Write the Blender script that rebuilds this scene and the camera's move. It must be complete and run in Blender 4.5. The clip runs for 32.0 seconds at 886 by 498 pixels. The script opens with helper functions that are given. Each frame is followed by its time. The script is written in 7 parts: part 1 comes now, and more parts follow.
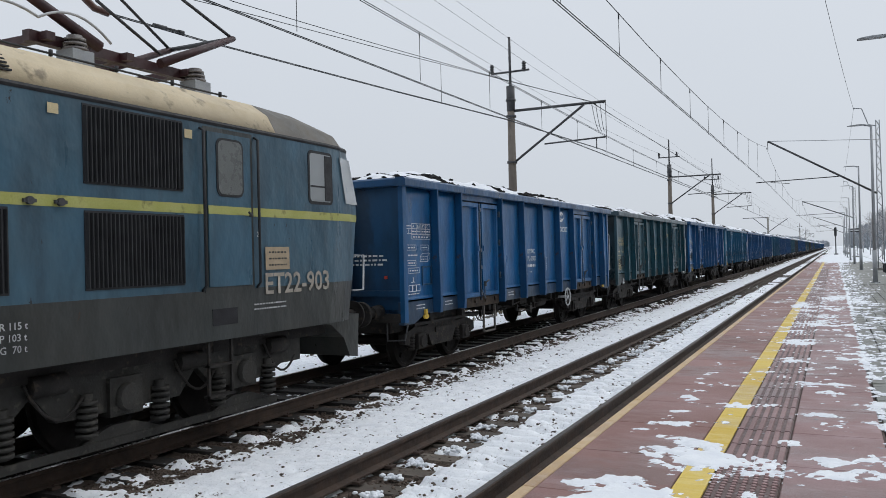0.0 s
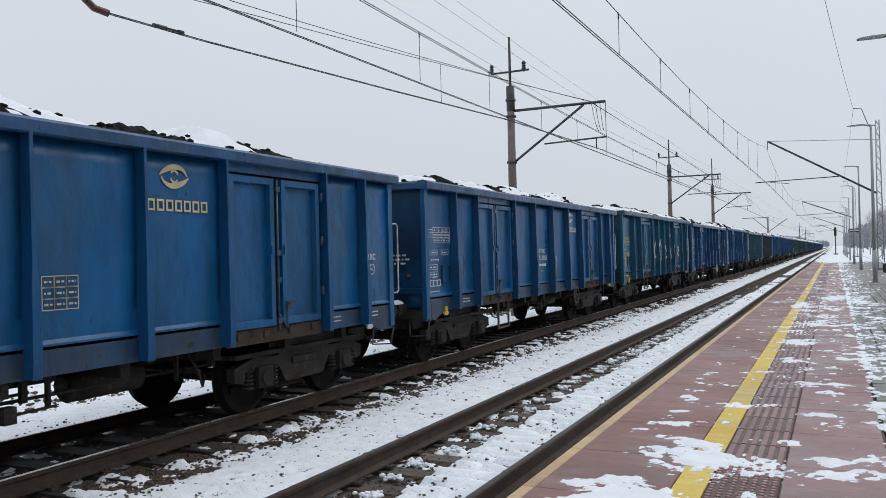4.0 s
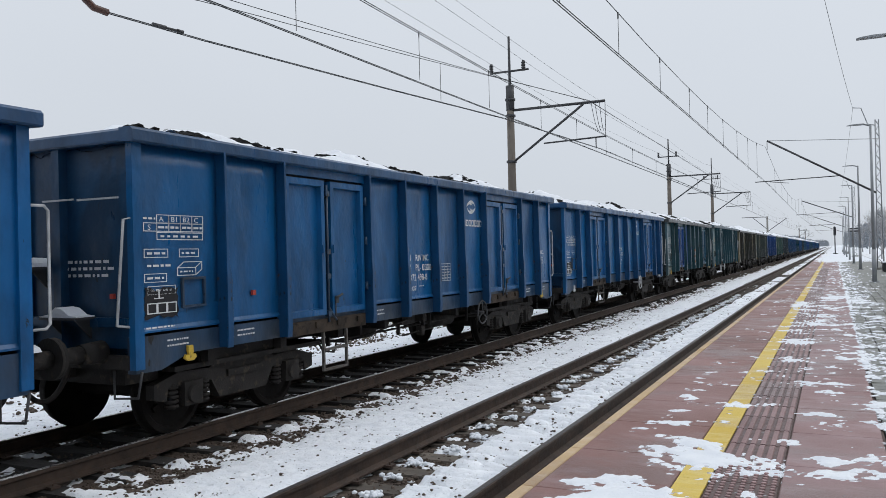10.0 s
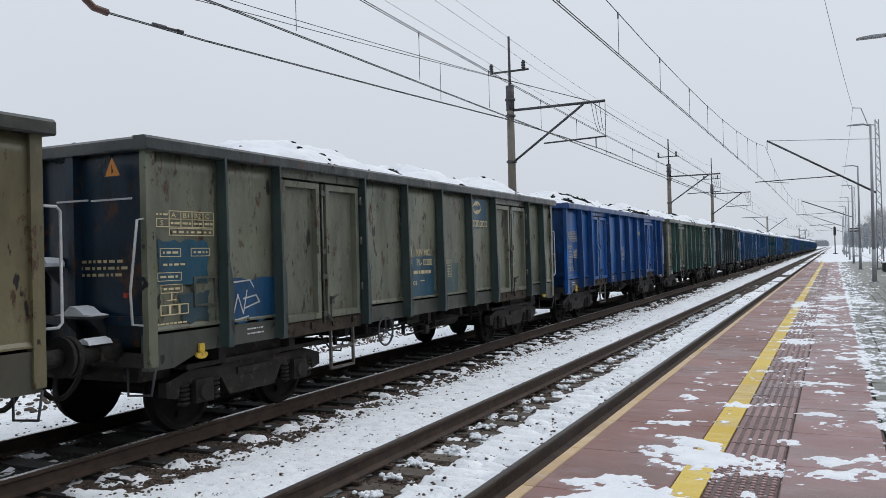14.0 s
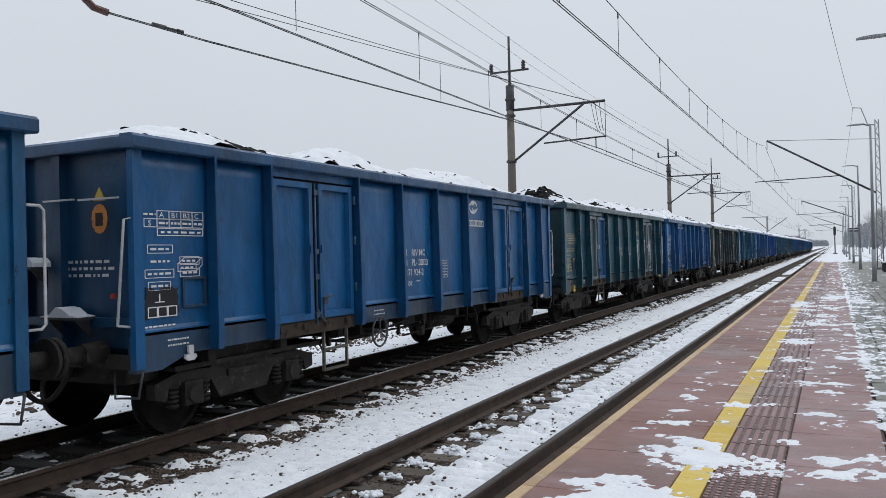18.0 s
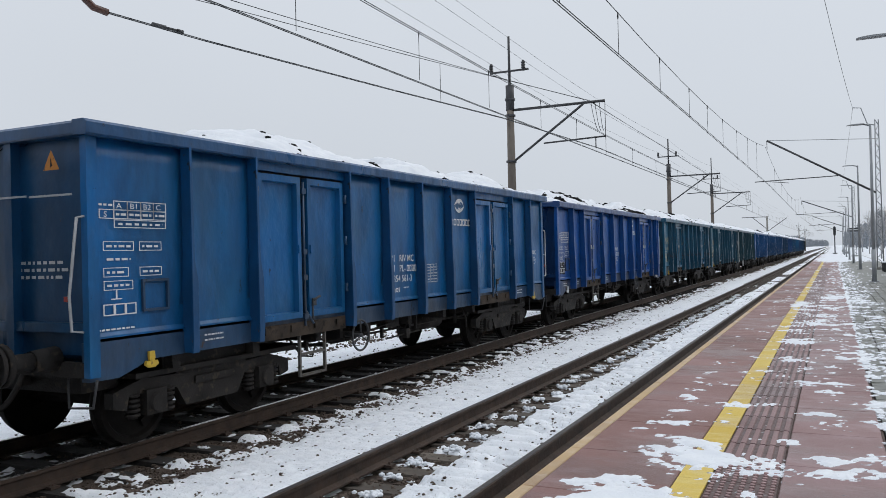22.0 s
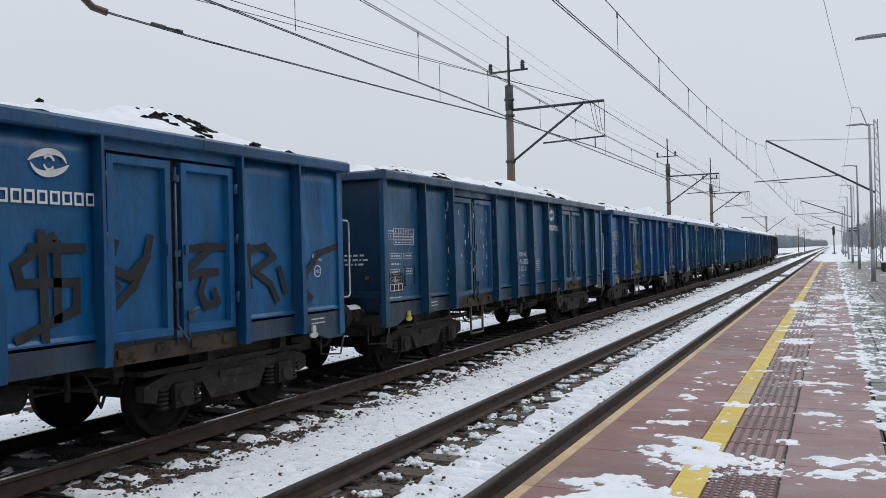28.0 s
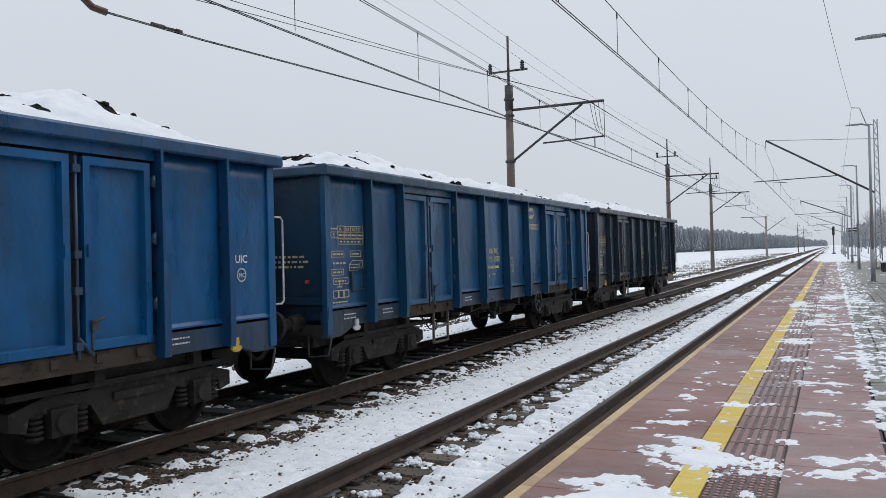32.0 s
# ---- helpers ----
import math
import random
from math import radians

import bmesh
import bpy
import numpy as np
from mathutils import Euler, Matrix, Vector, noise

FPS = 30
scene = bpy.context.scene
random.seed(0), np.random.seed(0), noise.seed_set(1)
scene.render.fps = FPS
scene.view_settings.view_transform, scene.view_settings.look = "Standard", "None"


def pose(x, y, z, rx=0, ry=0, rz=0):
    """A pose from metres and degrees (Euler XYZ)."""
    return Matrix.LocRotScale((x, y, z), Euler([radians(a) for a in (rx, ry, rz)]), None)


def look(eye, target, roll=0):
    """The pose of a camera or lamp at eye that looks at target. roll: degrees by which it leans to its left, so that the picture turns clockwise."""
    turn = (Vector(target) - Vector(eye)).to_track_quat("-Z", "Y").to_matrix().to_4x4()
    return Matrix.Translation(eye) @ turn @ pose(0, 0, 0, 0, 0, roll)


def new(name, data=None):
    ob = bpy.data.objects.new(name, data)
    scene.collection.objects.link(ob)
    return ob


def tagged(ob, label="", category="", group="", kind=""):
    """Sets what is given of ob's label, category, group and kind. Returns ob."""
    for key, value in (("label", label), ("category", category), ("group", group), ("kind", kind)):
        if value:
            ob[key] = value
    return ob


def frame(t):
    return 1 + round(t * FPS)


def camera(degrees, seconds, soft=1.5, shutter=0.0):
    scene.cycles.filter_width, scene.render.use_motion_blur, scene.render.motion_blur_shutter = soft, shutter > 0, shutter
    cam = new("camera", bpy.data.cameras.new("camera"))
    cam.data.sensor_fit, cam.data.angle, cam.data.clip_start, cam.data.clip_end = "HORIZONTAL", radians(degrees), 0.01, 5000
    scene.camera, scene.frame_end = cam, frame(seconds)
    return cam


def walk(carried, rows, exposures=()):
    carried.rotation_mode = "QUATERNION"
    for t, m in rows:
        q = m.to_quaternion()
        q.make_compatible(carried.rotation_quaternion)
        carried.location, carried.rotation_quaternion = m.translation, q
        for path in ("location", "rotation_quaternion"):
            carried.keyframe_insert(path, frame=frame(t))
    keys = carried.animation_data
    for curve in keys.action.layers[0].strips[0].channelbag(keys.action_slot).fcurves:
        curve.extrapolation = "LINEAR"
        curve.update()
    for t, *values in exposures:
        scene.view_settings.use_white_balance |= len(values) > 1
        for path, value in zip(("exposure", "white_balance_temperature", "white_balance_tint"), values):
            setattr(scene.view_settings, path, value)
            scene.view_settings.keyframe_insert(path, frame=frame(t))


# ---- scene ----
# ---------------------------------------------------------------- camera
cam = camera(57.6, 32.0, soft=0.7)


def stand(yaw, pitch):
    """The hand-held camera: it hardly moves, and leans a little to its right."""
    return pose(0, 0, 1.92, 90 + pitch, 0, yaw) @ pose(0, 0, 0, 0, 0, -1.4)


walk(cam, [(0, stand(25.89, 0.45)), (3, stand(25.885, 0.45)), (6, stand(25.86, 0.44)), (10, stand(25.85, 0.41)),
           (14, stand(25.85, 0.41)), (20, stand(25.84, 0.40)), (25, stand(25.83, 0.40)), (28, stand(25.79, 0.39)), (30, stand(25.78, 0.39)),
           (32, stand(25.77, 0.39))], exposures=[(0, 0.03), (6, 0.06), (14, 0.06), (18, 0.02), (32, 0.02)])

# ---------------------------------------------------------------- sky and sun
world = bpy.data.worlds.new("overcast")
scene.world = world
world.use_nodes = True
wn, wl = world.node_tree.nodes, world.node_tree.links
wn.clear()
sky = wn.new("ShaderNodeTexSky")
sky.sky_type, sky.sun_disc = "NISHITA", False
sky.sun_elevation, sky.sun_rotation = radians(46), radians(48)
grey = wn.new("ShaderNodeHueSaturation")
grey.inputs["Saturation"].default_value, grey.inputs["Value"].default_value = 0.25, 0.08
wl.new(sky.outputs[0], grey.inputs["Color"])
# cloud layer: an even pale grey veil over the clear sky, a little brighter overhead
tex = wn.new("ShaderNodeTexCoord")
sep = wn.new("ShaderNodeSeparateXYZ")
wl.new(tex.outputs["Generated"], sep.inputs[0])
ramp = wn.new("ShaderNodeValToRGB")
ramp.color_ramp.elements[0].position, ramp.color_ramp.elements[0].color = 0.0, (0.598, 0.645, 0.712, 1)
ramp.color_ramp.elements[1].position, ramp.color_ramp.elements[1].color = 1.0, (1.10, 1.17, 1.28, 1)
e = ramp.color_ramp.elements.new(0.36)
e.color = (0.698, 0.748, 0.818, 1)
wl.new(sep.outputs["Z"], ramp.inputs[0])
cloud = wn.new("ShaderNodeTexNoise")
cloud.inputs["Scale"].default_value, cloud.inputs["Detail"].default_value = 1.6, 3
wl.new(tex.outputs["Generated"], cloud.inputs["Vector"])
fl = wn.new("ShaderNodeMapRange")
fl.inputs["To Min"].default_value, fl.inputs["To Max"].default_value = 0.93, 1.07
wl.new(cloud.outputs[0], fl.inputs["Value"])
mul = wn.new("ShaderNodeMixRGB")
mul.blend_type, mul.inputs[0].default_value = "MULTIPLY", 1
wl.new(ramp.outputs[0], mul.inputs[1]), wl.new(fl.outputs[0], mul.inputs[2])
veil = wn.new("ShaderNodeMixRGB")
veil.inputs[0].default_value = 0.9
wl.new(grey.outputs[0], veil.inputs[1]), wl.new(mul.outputs[0], veil.inputs[2])
bg = wn.new("ShaderNodeBackground")
bg.inputs["Strength"].default_value = 1.0
wl.new(veil.outputs[0], bg.inputs[0])
wl.new(bg.outputs[0], wn.new("ShaderNodeOutputWorld").inputs[0])

sun = new("sun", bpy.data.lights.new("sun", "SUN"))
sun.data.energy, sun.data.angle, sun.data.color = 0.7, radians(50), (1.0, 0.97, 0.93)
sun.matrix_world = look((20, 18, 28), (0, 0, 0))


# ---------------------------------------------------------------- mesh helpers
def part(name, bm, material, parent=None, label=""):
    """Links a bmesh as one mesh object, under a thing or a part if one is given."""
    me = bpy.data.meshes.new(name)
    bm.to_mesh(me)
    bm.free()
    me.materials.append(material)
    ob = new(name, me)
    ob.parent = parent
    return tagged(ob, label)


def shared(name, me, parent=None, label=""):
    ob = new(name, me)
    ob.parent = parent
    return tagged(ob, label)


def thing(name, label, category, group="", kind="", m=None):
    ob = new(name)
    ob.empty_display_size = 0.2
    if m is not None:
        ob.matrix_basis = m
    return tagged(ob, label, category, group, kind)


def box(bm, x0, x1, y0, y1, z0, z1):
    v = [bm.verts.new(c) for c in ((x0, y0, z0), (x1, y0, z0), (x1, y1, z0), (x0, y1, z0), (x0, y0, z1), (x1, y0, z1), (x1, y1, z1), (x0, y1, z1))]
    for f in ((3, 2, 1, 0), (4, 5, 6, 7), (0, 1, 5, 4), (1, 2, 6, 5), (2, 3, 7, 6), (3, 0, 4, 7)):
        bm.faces.new([v[i] for i in f])


def prism(bm, pts, axis, a, b):
    """A closed outline of 2D points, drawn out along an axis from a to b."""
    def at(p, d):
        return {"x": (d, p[0], p[1]), "y": (p[0], d, p[1]), "z": (p[0], p[1], d)}[axis]
    lo, hi = [bm.verts.new(at(p, a)) for p in pts], [bm.verts.new(at(p, b)) for p in pts]
    n = len(pts)
    fs = [bm.faces.new(lo), bm.faces.new(hi[::-1])]
    fs += [bm.faces.new((lo[i], hi[i], hi[(i + 1) % n], lo[(i + 1) % n])) for i in range(n)]
    bmesh.ops.recalc_face_normals(bm, faces=fs)


def rod(bm, p, q, r, n=8, r2=None):
    """A round bar from p to q."""
    p, q = Vector(p), Vector(q)
    r2 = r if r2 is None else r2
    d = (q - p).normalized()
    u = d.cross(Vector((0, 0, 1)) if abs(d.z) < 0.9 else Vector((1, 0, 0))).normalized()
    w = d.cross(u)
    ring = [(math.cos(2 * math.pi * i / n), math.sin(2 * math.pi * i / n)) for i in range(n)]
    lo = [bm.verts.new(p + r * (c * u + s * w)) for c, s in ring]
    hi = [bm.verts.new(q + r2 * (c * u + s * w)) for c, s in ring]
    for i in range(n):
        f = bm.faces.new((lo[i], lo[(i + 1) % n], hi[(i + 1) % n], hi[i]))
        f.smooth = True
    bm.faces.new(lo[::-1]), bm.faces.new(hi)


def pipe(bm, pts, r, n=6):
    """One bent round bar through the points."""
    pts = [Vector(p) for p in pts]
    d = (pts[1] - pts[0]).normalized()
    u = d.cross(Vector((0, 0, 1)) if abs(d.z) < 0.9 else Vector((1, 0, 0))).normalized()
    rows = []
    for i, p in enumerate(pts):
        a, b = pts[max(0, i - 1)], pts[min(len(pts) - 1, i + 1)]
        d = (b - a).normalized()
        u = (u - u.dot(d) * d).normalized()
        w = d.cross(u)
        rows.append([bm.verts.new(p + r * (math.cos(2 * math.pi * k / n) * u + math.sin(2 * math.pi * k / n) * w)) for k in range(n)])
    for p, q in zip(rows, rows[1:]):
        for k in range(n):
            f = bm.faces.new((p[k], p[(k + 1) % n], q[(k + 1) % n], q[k]))
            f.smooth = True
    bm.faces.new(rows[0][::-1]), bm.faces.new(rows[-1])


def ring(bm, c, axis, R, r, n=20, m=6):
    """A torus round c."""
    c = Vector(c)
    a = Vector({"x": (1, 0, 0), "y": (0, 1, 0), "z": (0, 0, 1)}[axis])
    u = a.orthogonal().normalized()
    w = a.cross(u)
    rows = []
    for i in range(n):
        d = math.cos(2 * math.pi * i / n) * u + math.sin(2 * math.pi * i / n) * w
        rows.append([bm.verts.new(c + d * (R + r * math.cos(2 * math.pi * j / m)) + a * r * math.sin(2 * math.pi * j / m)) for j in range(m)])
    for i in range(n):
        for j in range(m):
            f = bm.faces.new((rows[i][j], rows[(i + 1) % n][j], rows[(i + 1) % n][(j + 1) % m], rows[i][(j + 1) % m]))
            f.smooth = True


def grid_mesh(name, xs, ys, height, keep=None):
    """A sheet over xs and ys; height(x, y); keep(h) tells which corners belong to it."""
    X, Y = np.meshgrid(np.array(xs), np.array(ys), indexing="ij")
    Z = height(X, Y)
    n, m = X.shape
    co = np.stack([X, Y, Z], -1).reshape(-1, 3)
    idx = np.arange(n * m).reshape(n, m)
    q = np.stack([idx[:-1, :-1], idx[1:, :-1], idx[1:, 1:], idx[:-1, 1:]], -1).reshape(-1, 4)
    if keep is not None:
        ok = keep(Z).reshape(-1)
        q = q[ok[q].any(1)]
        used = np.unique(q)
        back = np.full(n * m, -1)
        back[used] = np.arange(len(used))
        co, q = co[used], back[q]
    me = bpy.data.meshes.new(name)
    me.from_pydata(co.tolist(), [], q.tolist())
    me.polygons.foreach_set("use_smooth", np.ones(len(me.polygons), bool))
    return me


NOISE_TABLES = {}


def value_noise(X, Y, scale, seed):
    """Smooth noise from 0 to 1 on arrays."""
    if seed not in NOISE_TABLES:
        NOISE_TABLES[seed] = np.random.RandomState(seed).rand(256, 256)
    table = NOISE_TABLES[seed]
    x, y = X / scale + 1000.3, Y / scale + 1000.7
    xi, yi = np.floor(x).astype(int), np.floor(y).astype(int)
    fx, fy = x - xi, y - yi
    fx, fy = fx * fx * (3 - 2 * fx), fy * fy * (3 - 2 * fy)
    a, b = table[xi % 256, yi % 256], table[(xi + 1) % 256, yi % 256]
    c, d = table[xi % 256, (yi + 1) % 256], table[(xi + 1) % 256, (yi + 1) % 256]
    return (a * (1 - fx) + b * fx) * (1 - fy) + (c * (1 - fx) + d * fx) * fy


def fractal(X, Y, scale, seed, octaves=4):
    out, amp, total = 0, 1.0, 0
    for o in range(octaves):
        out, total = out + amp * value_noise(X, Y, scale / 2 ** o, seed + o), total + amp
        amp *= 0.5
    return out / total


# ---------------------------------------------------------------- materials
def shader(name, rough=0.6, metal=0.0):
    m = bpy.data.materials.new(name)
    m.use_nodes = True
    n, l = m.node_tree.nodes, m.node_tree.links
    b = n["Principled BSDF"]
    b.inputs["Roughness"].default_value, b.inputs["Metallic"].default_value = rough, metal
    return m, n, l, b


def noise_of(n, l, scale, detail=4, stretch=(1, 1, 1), offset=(0, 0, 0), rough=0.55, ground=False):
    """Noise in the object's own space, or in that of the ground, which many laid pieces share."""
    tc, mp, t = n.new("ShaderNodeNewGeometry" if ground else "ShaderNodeTexCoord"), n.new("ShaderNodeMapping"), n.new("ShaderNodeTexNoise")
    mp.inputs["Scale"].default_value, mp.inputs["Location"].default_value = stretch, offset
    t.inputs["Scale"].default_value, t.inputs["Detail"].default_value, t.inputs["Roughness"].default_value = scale, detail, rough
    l.new(tc.outputs["Position" if ground else "Object"], mp.inputs[0]), l.new(mp.outputs[0], t.inputs["Vector"])
    return t.outputs[0]


def steps(n, l, value, lo, hi, a=0.0, b=1.0):
    r = n.new("ShaderNodeMapRange")
    for k, v in (("From Min", lo), ("From Max", hi), ("To Min", a), ("To Max", b)):
        r.inputs[k].default_value = v
    l.new(value, r.inputs["Value"])
    return r.outputs[0]


def blend(n, l, fac, a, b, mode="MIX"):
    x = n.new("ShaderNodeMixRGB")
    x.blend_type = mode
    for i, v in ((0, fac), (1, a), (2, b)):
        if isinstance(v, (int, float)):
            x.inputs[i].default_value = v
        elif isinstance(v, tuple):
            x.inputs[i].default_value = (*v, 1)
        else:
            l.new(v, x.inputs[i])
    return x.outputs[0]


def bump(n, l, b, height, strength=0.3, distance=0.01):
    x = n.new("ShaderNodeBump")
    x.inputs["Strength"].default_value, x.inputs["Distance"].default_value = strength, distance
    l.new(height, x.inputs["Height"]), l.new(x.outputs[0], b.inputs["Normal"])


def surface(name, a, b, scale=3.0, rough=0.7, metal=0.0, fine=60.0, relief=0.2, third=None, stretch=(1, 1, 1), lo=0.35, hi=0.65, depth=0.01):
    """Two tones mixed by broad noise, a fine grain, and a third tone in spots."""
    m, n, l, s = shader(name, rough, metal)
    col = blend(n, l, steps(n, l, noise_of(n, l, scale, 4, stretch), lo, hi), a, b)
    grain = noise_of(n, l, fine, 3)
    col = blend(n, l, steps(n, l, grain, 0.3, 0.7, 0.0, 0.25), col, tuple(c * 0.55 for c in a))
    if third:
        col = blend(n, l, steps(n, l, noise_of(n, l, scale * 2.7, 5, stretch, (7, 3, 1)), 0.58, 0.68), col, third)
    l.new(col, s.inputs["Base Color"])
    l.new(steps(n, l, noise_of(n, l, scale * 4, 3), 0.3, 0.7, rough - 0.1, min(1, rough + 0.12)), s.inputs["Roughness"])
    bump(n, l, s, grain, relief, depth)
    return m


def plain(name, c, rough=0.6, metal=0.0):
    return surface(name, c, tuple(0.8 * v for v in c), 4.0, rough, metal, 80, 0.08)


def paint(name, base, worn, seed, rust=0.35, patch=None, fade=0.5):
    """Old enamel on steel sheet: faded clouds, run-down streaks, sooty blotches, scuffs, rust spots, repaired patches."""
    m, n, l, s = shader(name, 0.5)
    s.inputs["Specular IOR Level"].default_value = 0.5
    o = (seed * 3.1, seed * 1.7, seed * 0.9)
    col = blend(n, l, steps(n, l, noise_of(n, l, 0.8, 6, (1, 1, 1), o, 0.62), 0.36, 0.66, 0, fade), base, worn)
    if patch:
        col = blend(n, l, steps(n, l, noise_of(n, l, 0.9, 4, (1, 1, 0.6), (o[1], o[0], 2)), 0.53, 0.57), col, patch)
    soot = noise_of(n, l, 1.5, 7, (1, 1.3, 0.55), (o[1], 6, o[2]), 0.65)
    col = blend(n, l, steps(n, l, soot, 0.44, 0.70, 0, 0.72), col, tuple(0.36 * v + 0.0005 for v in base))
    streak = noise_of(n, l, 1.6, 5, (1, 1.5, 0.28), o, 0.62)
    col = blend(n, l, steps(n, l, streak, 0.48, 0.70, 0, 0.6), col, tuple(0.36 * v + 0.0015 for v in base))
    pale = noise_of(n, l, 1.8, 7, (1, 1.6, 0.6), (o[2], 4, o[0]), 0.7)
    col = blend(n, l, steps(n, l, pale, 0.56, 0.76, 0, 0.28), col, tuple(1.75 * v + 0.004 for v in base))
    spots = noise_of(n, l, 3.4, 9, (1, 1.2, 0.6), (o[0], 9, o[1]), 0.75)
    col = blend(n, l, steps(n, l, spots, 0.70 - 0.14 * rust, 0.73 - 0.12 * rust), col, (0.06, 0.030, 0.018))
    chip = noise_of(n, l, 7.0, 6, (1, 1.0, 0.4), (2, o[0], o[1]), 0.8)
    col = blend(n, l, steps(n, l, chip, 0.665 - 0.03 * rust, 0.68 - 0.03 * rust), col, (0.016, 0.013, 0.012))
    if rust > 0.4:
        scab = noise_of(n, l, 2.6, 3, (1, 1.5, 0.8), (o[2], o[1], 5), 0.5)
        col = blend(n, l, steps(n, l, scab, 0.715 - 0.045 * rust, 0.725 - 0.045 * rust), col, (0.014, 0.013, 0.013))
        scar = noise_of(n, l, 5.0, 4, (1, 2.2, 0.7), (o[1], 3, o[2]), 0.6)
        col = blend(n, l, steps(n, l, scar, 0.70 - 0.03 * rust, 0.715 - 0.03 * rust, 0, 0.85), col, (0.018, 0.016, 0.015))
    l.new(col, s.inputs["Base Color"])
    l.new(steps(n, l, streak, 0.35, 0.7, 0.27, 0.5), s.inputs["Roughness"])
    bump(n, l, s, noise_of(n, l, 1.7, 4, (1, 1.5, 1), o), 0.5, 0.06)
    return m


SNOW, SN, SL, SB = shader("snow", 0.75)
SB.inputs["Subsurface Weight"].default_value = 0.0
SL.new(blend(SN, SL, steps(SN, SL, noise_of(SN, SL, 5, 6), 0.3, 0.7), (0.69, 0.72, 0.77), (0.80, 0.825, 0.85)), SB.inputs["Base Color"])
bump(SN, SL, SB, noise_of(SN, SL, 38, 6), 0.5, 0.02)
OLDSNOW, SN, SL, SB = shader("sooty_snow", 0.8)
clean_ = blend(SN, SL, steps(SN, SL, noise_of(SN, SL, 5, 6), 0.3, 0.7), (0.78, 0.81, 0.85), (0.89, 0.91, 0.935))
clean_ = blend(SN, SL, steps(SN, SL, noise_of(SN, SL, 2.2, 7, rough=0.7), 0.45, 0.75, 0, 0.2), clean_, (0.50, 0.51, 0.53))
SL.new(blend(SN, SL, steps(SN, SL, noise_of(SN, SL, 42, 5, rough=0.7), 0.60, 0.68, 0, 0.75), clean_, (0.16, 0.145, 0.135)), SB.inputs["Base Color"])
bump(SN, SL, SB, noise_of(SN, SL, 11, 9, rough=0.62), 0.6, 0.05)
STONE = surface("ballast_stone", (0.055, 0.039, 0.030), (0.12, 0.090, 0.069), 14, 0.9, 0, 90, 0.5)
RAIL_RUST = surface("rail_rust", (0.040, 0.028, 0.022), (0.075, 0.048, 0.035), 6, 0.75, 0.2, 70, 0.4)
DULL_TOP = surface("dull_rail_head", (0.045, 0.038, 0.034), (0.09, 0.08, 0.075), 5, 0.5, 0.3, 90, 0.1, stretch=(1, 0.1, 1))
RAIL_TOP = surface("rail_running_surface", (0.62, 0.61, 0.60), (0.45, 0.43, 0.41), 5, 0.28, 1.0, 90, 0.1, stretch=(1, 0.1, 1))
CONCRETE = surface("concrete", (0.22, 0.215, 0.20), (0.31, 0.30, 0.28), 2.5, 0.85, 0, 70, 0.5, (0.14, 0.13, 0.12))
SLEEPER = surface("sleeper_concrete", (0.08, 0.065, 0.052), (0.13, 0.11, 0.09), 5, 0.9, 0, 70, 0.5, (0.05, 0.038, 0.03))


def paving(name, a, b, wet, bloom, seed):
    """Laid concrete slabs: two tones, damp stains, rust-red drift, a pale frost bloom and pores."""
    m, n, l, s = shader(name, 0.6)
    o = (seed, seed * 2.3, 0)
    col = blend(n, l, steps(n, l, noise_of(n, l, 1.3, 5, (1, 0.7, 1), o, ground=True), 0.38, 0.62), a, b)
    damp = noise_of(n, l, 0.9, 7, (0.8, 1.3, 1), (3 + seed, 1, 0), 0.62, ground=True)
    col = blend(n, l, steps(n, l, damp, 0.48, 0.60, 0, 0.75), col, wet)
    pale = noise_of(n, l, 3.2, 8, (0.6, 1.6, 1), (seed, 7, 0), 0.68, ground=True)
    col = blend(n, l, steps(n, l, pale, 0.52, 0.70, 0, 0.55), col, bloom)
    pore = noise_of(n, l, 95, 3, ground=True)
    col = blend(n, l, steps(n, l, pore, 0.3, 0.7, 0.0, 0.25), col, tuple(0.5 * c for c in a))
    l.new(col, s.inputs["Base Color"])
    l.new(steps(n, l, damp, 0.46, 0.60, 0.62, 0.30), s.inputs["Roughness"])
    bump(n, l, s, pore, 0.3, 0.01)
    return m


SLAB = paving("red_paving", (0.205, 0.098, 0.082), (0.27, 0.150, 0.138), (0.135, 0.058, 0.044), (0.33, 0.235, 0.235), 1.0)
PINK = paving("frosted_red_paving", (0.235, 0.135, 0.130), (0.31, 0.205, 0.205), (0.165, 0.085, 0.075), (0.40, 0.31, 0.315), 5.0)
TACTILE = paving("tactile_paving", (0.225, 0.130, 0.125), (0.29, 0.185, 0.18), (0.15, 0.082, 0.075), (0.38, 0.29, 0.295), 9.0)


def vary(m, lo=0.86, hi=1.12):
    """Each piece a little lighter or darker than its neighbours."""
    n, l = m.node_tree.nodes, m.node_tree.links
    b = n["Principled BSDF"].inputs["Base Color"]
    col = b.links[0].from_socket
    l.new(blend(n, l, 1.0, col, steps(n, l, n.new("ShaderNodeObjectInfo").outputs["Random"], 0, 1, lo, hi), "MULTIPLY"), b)


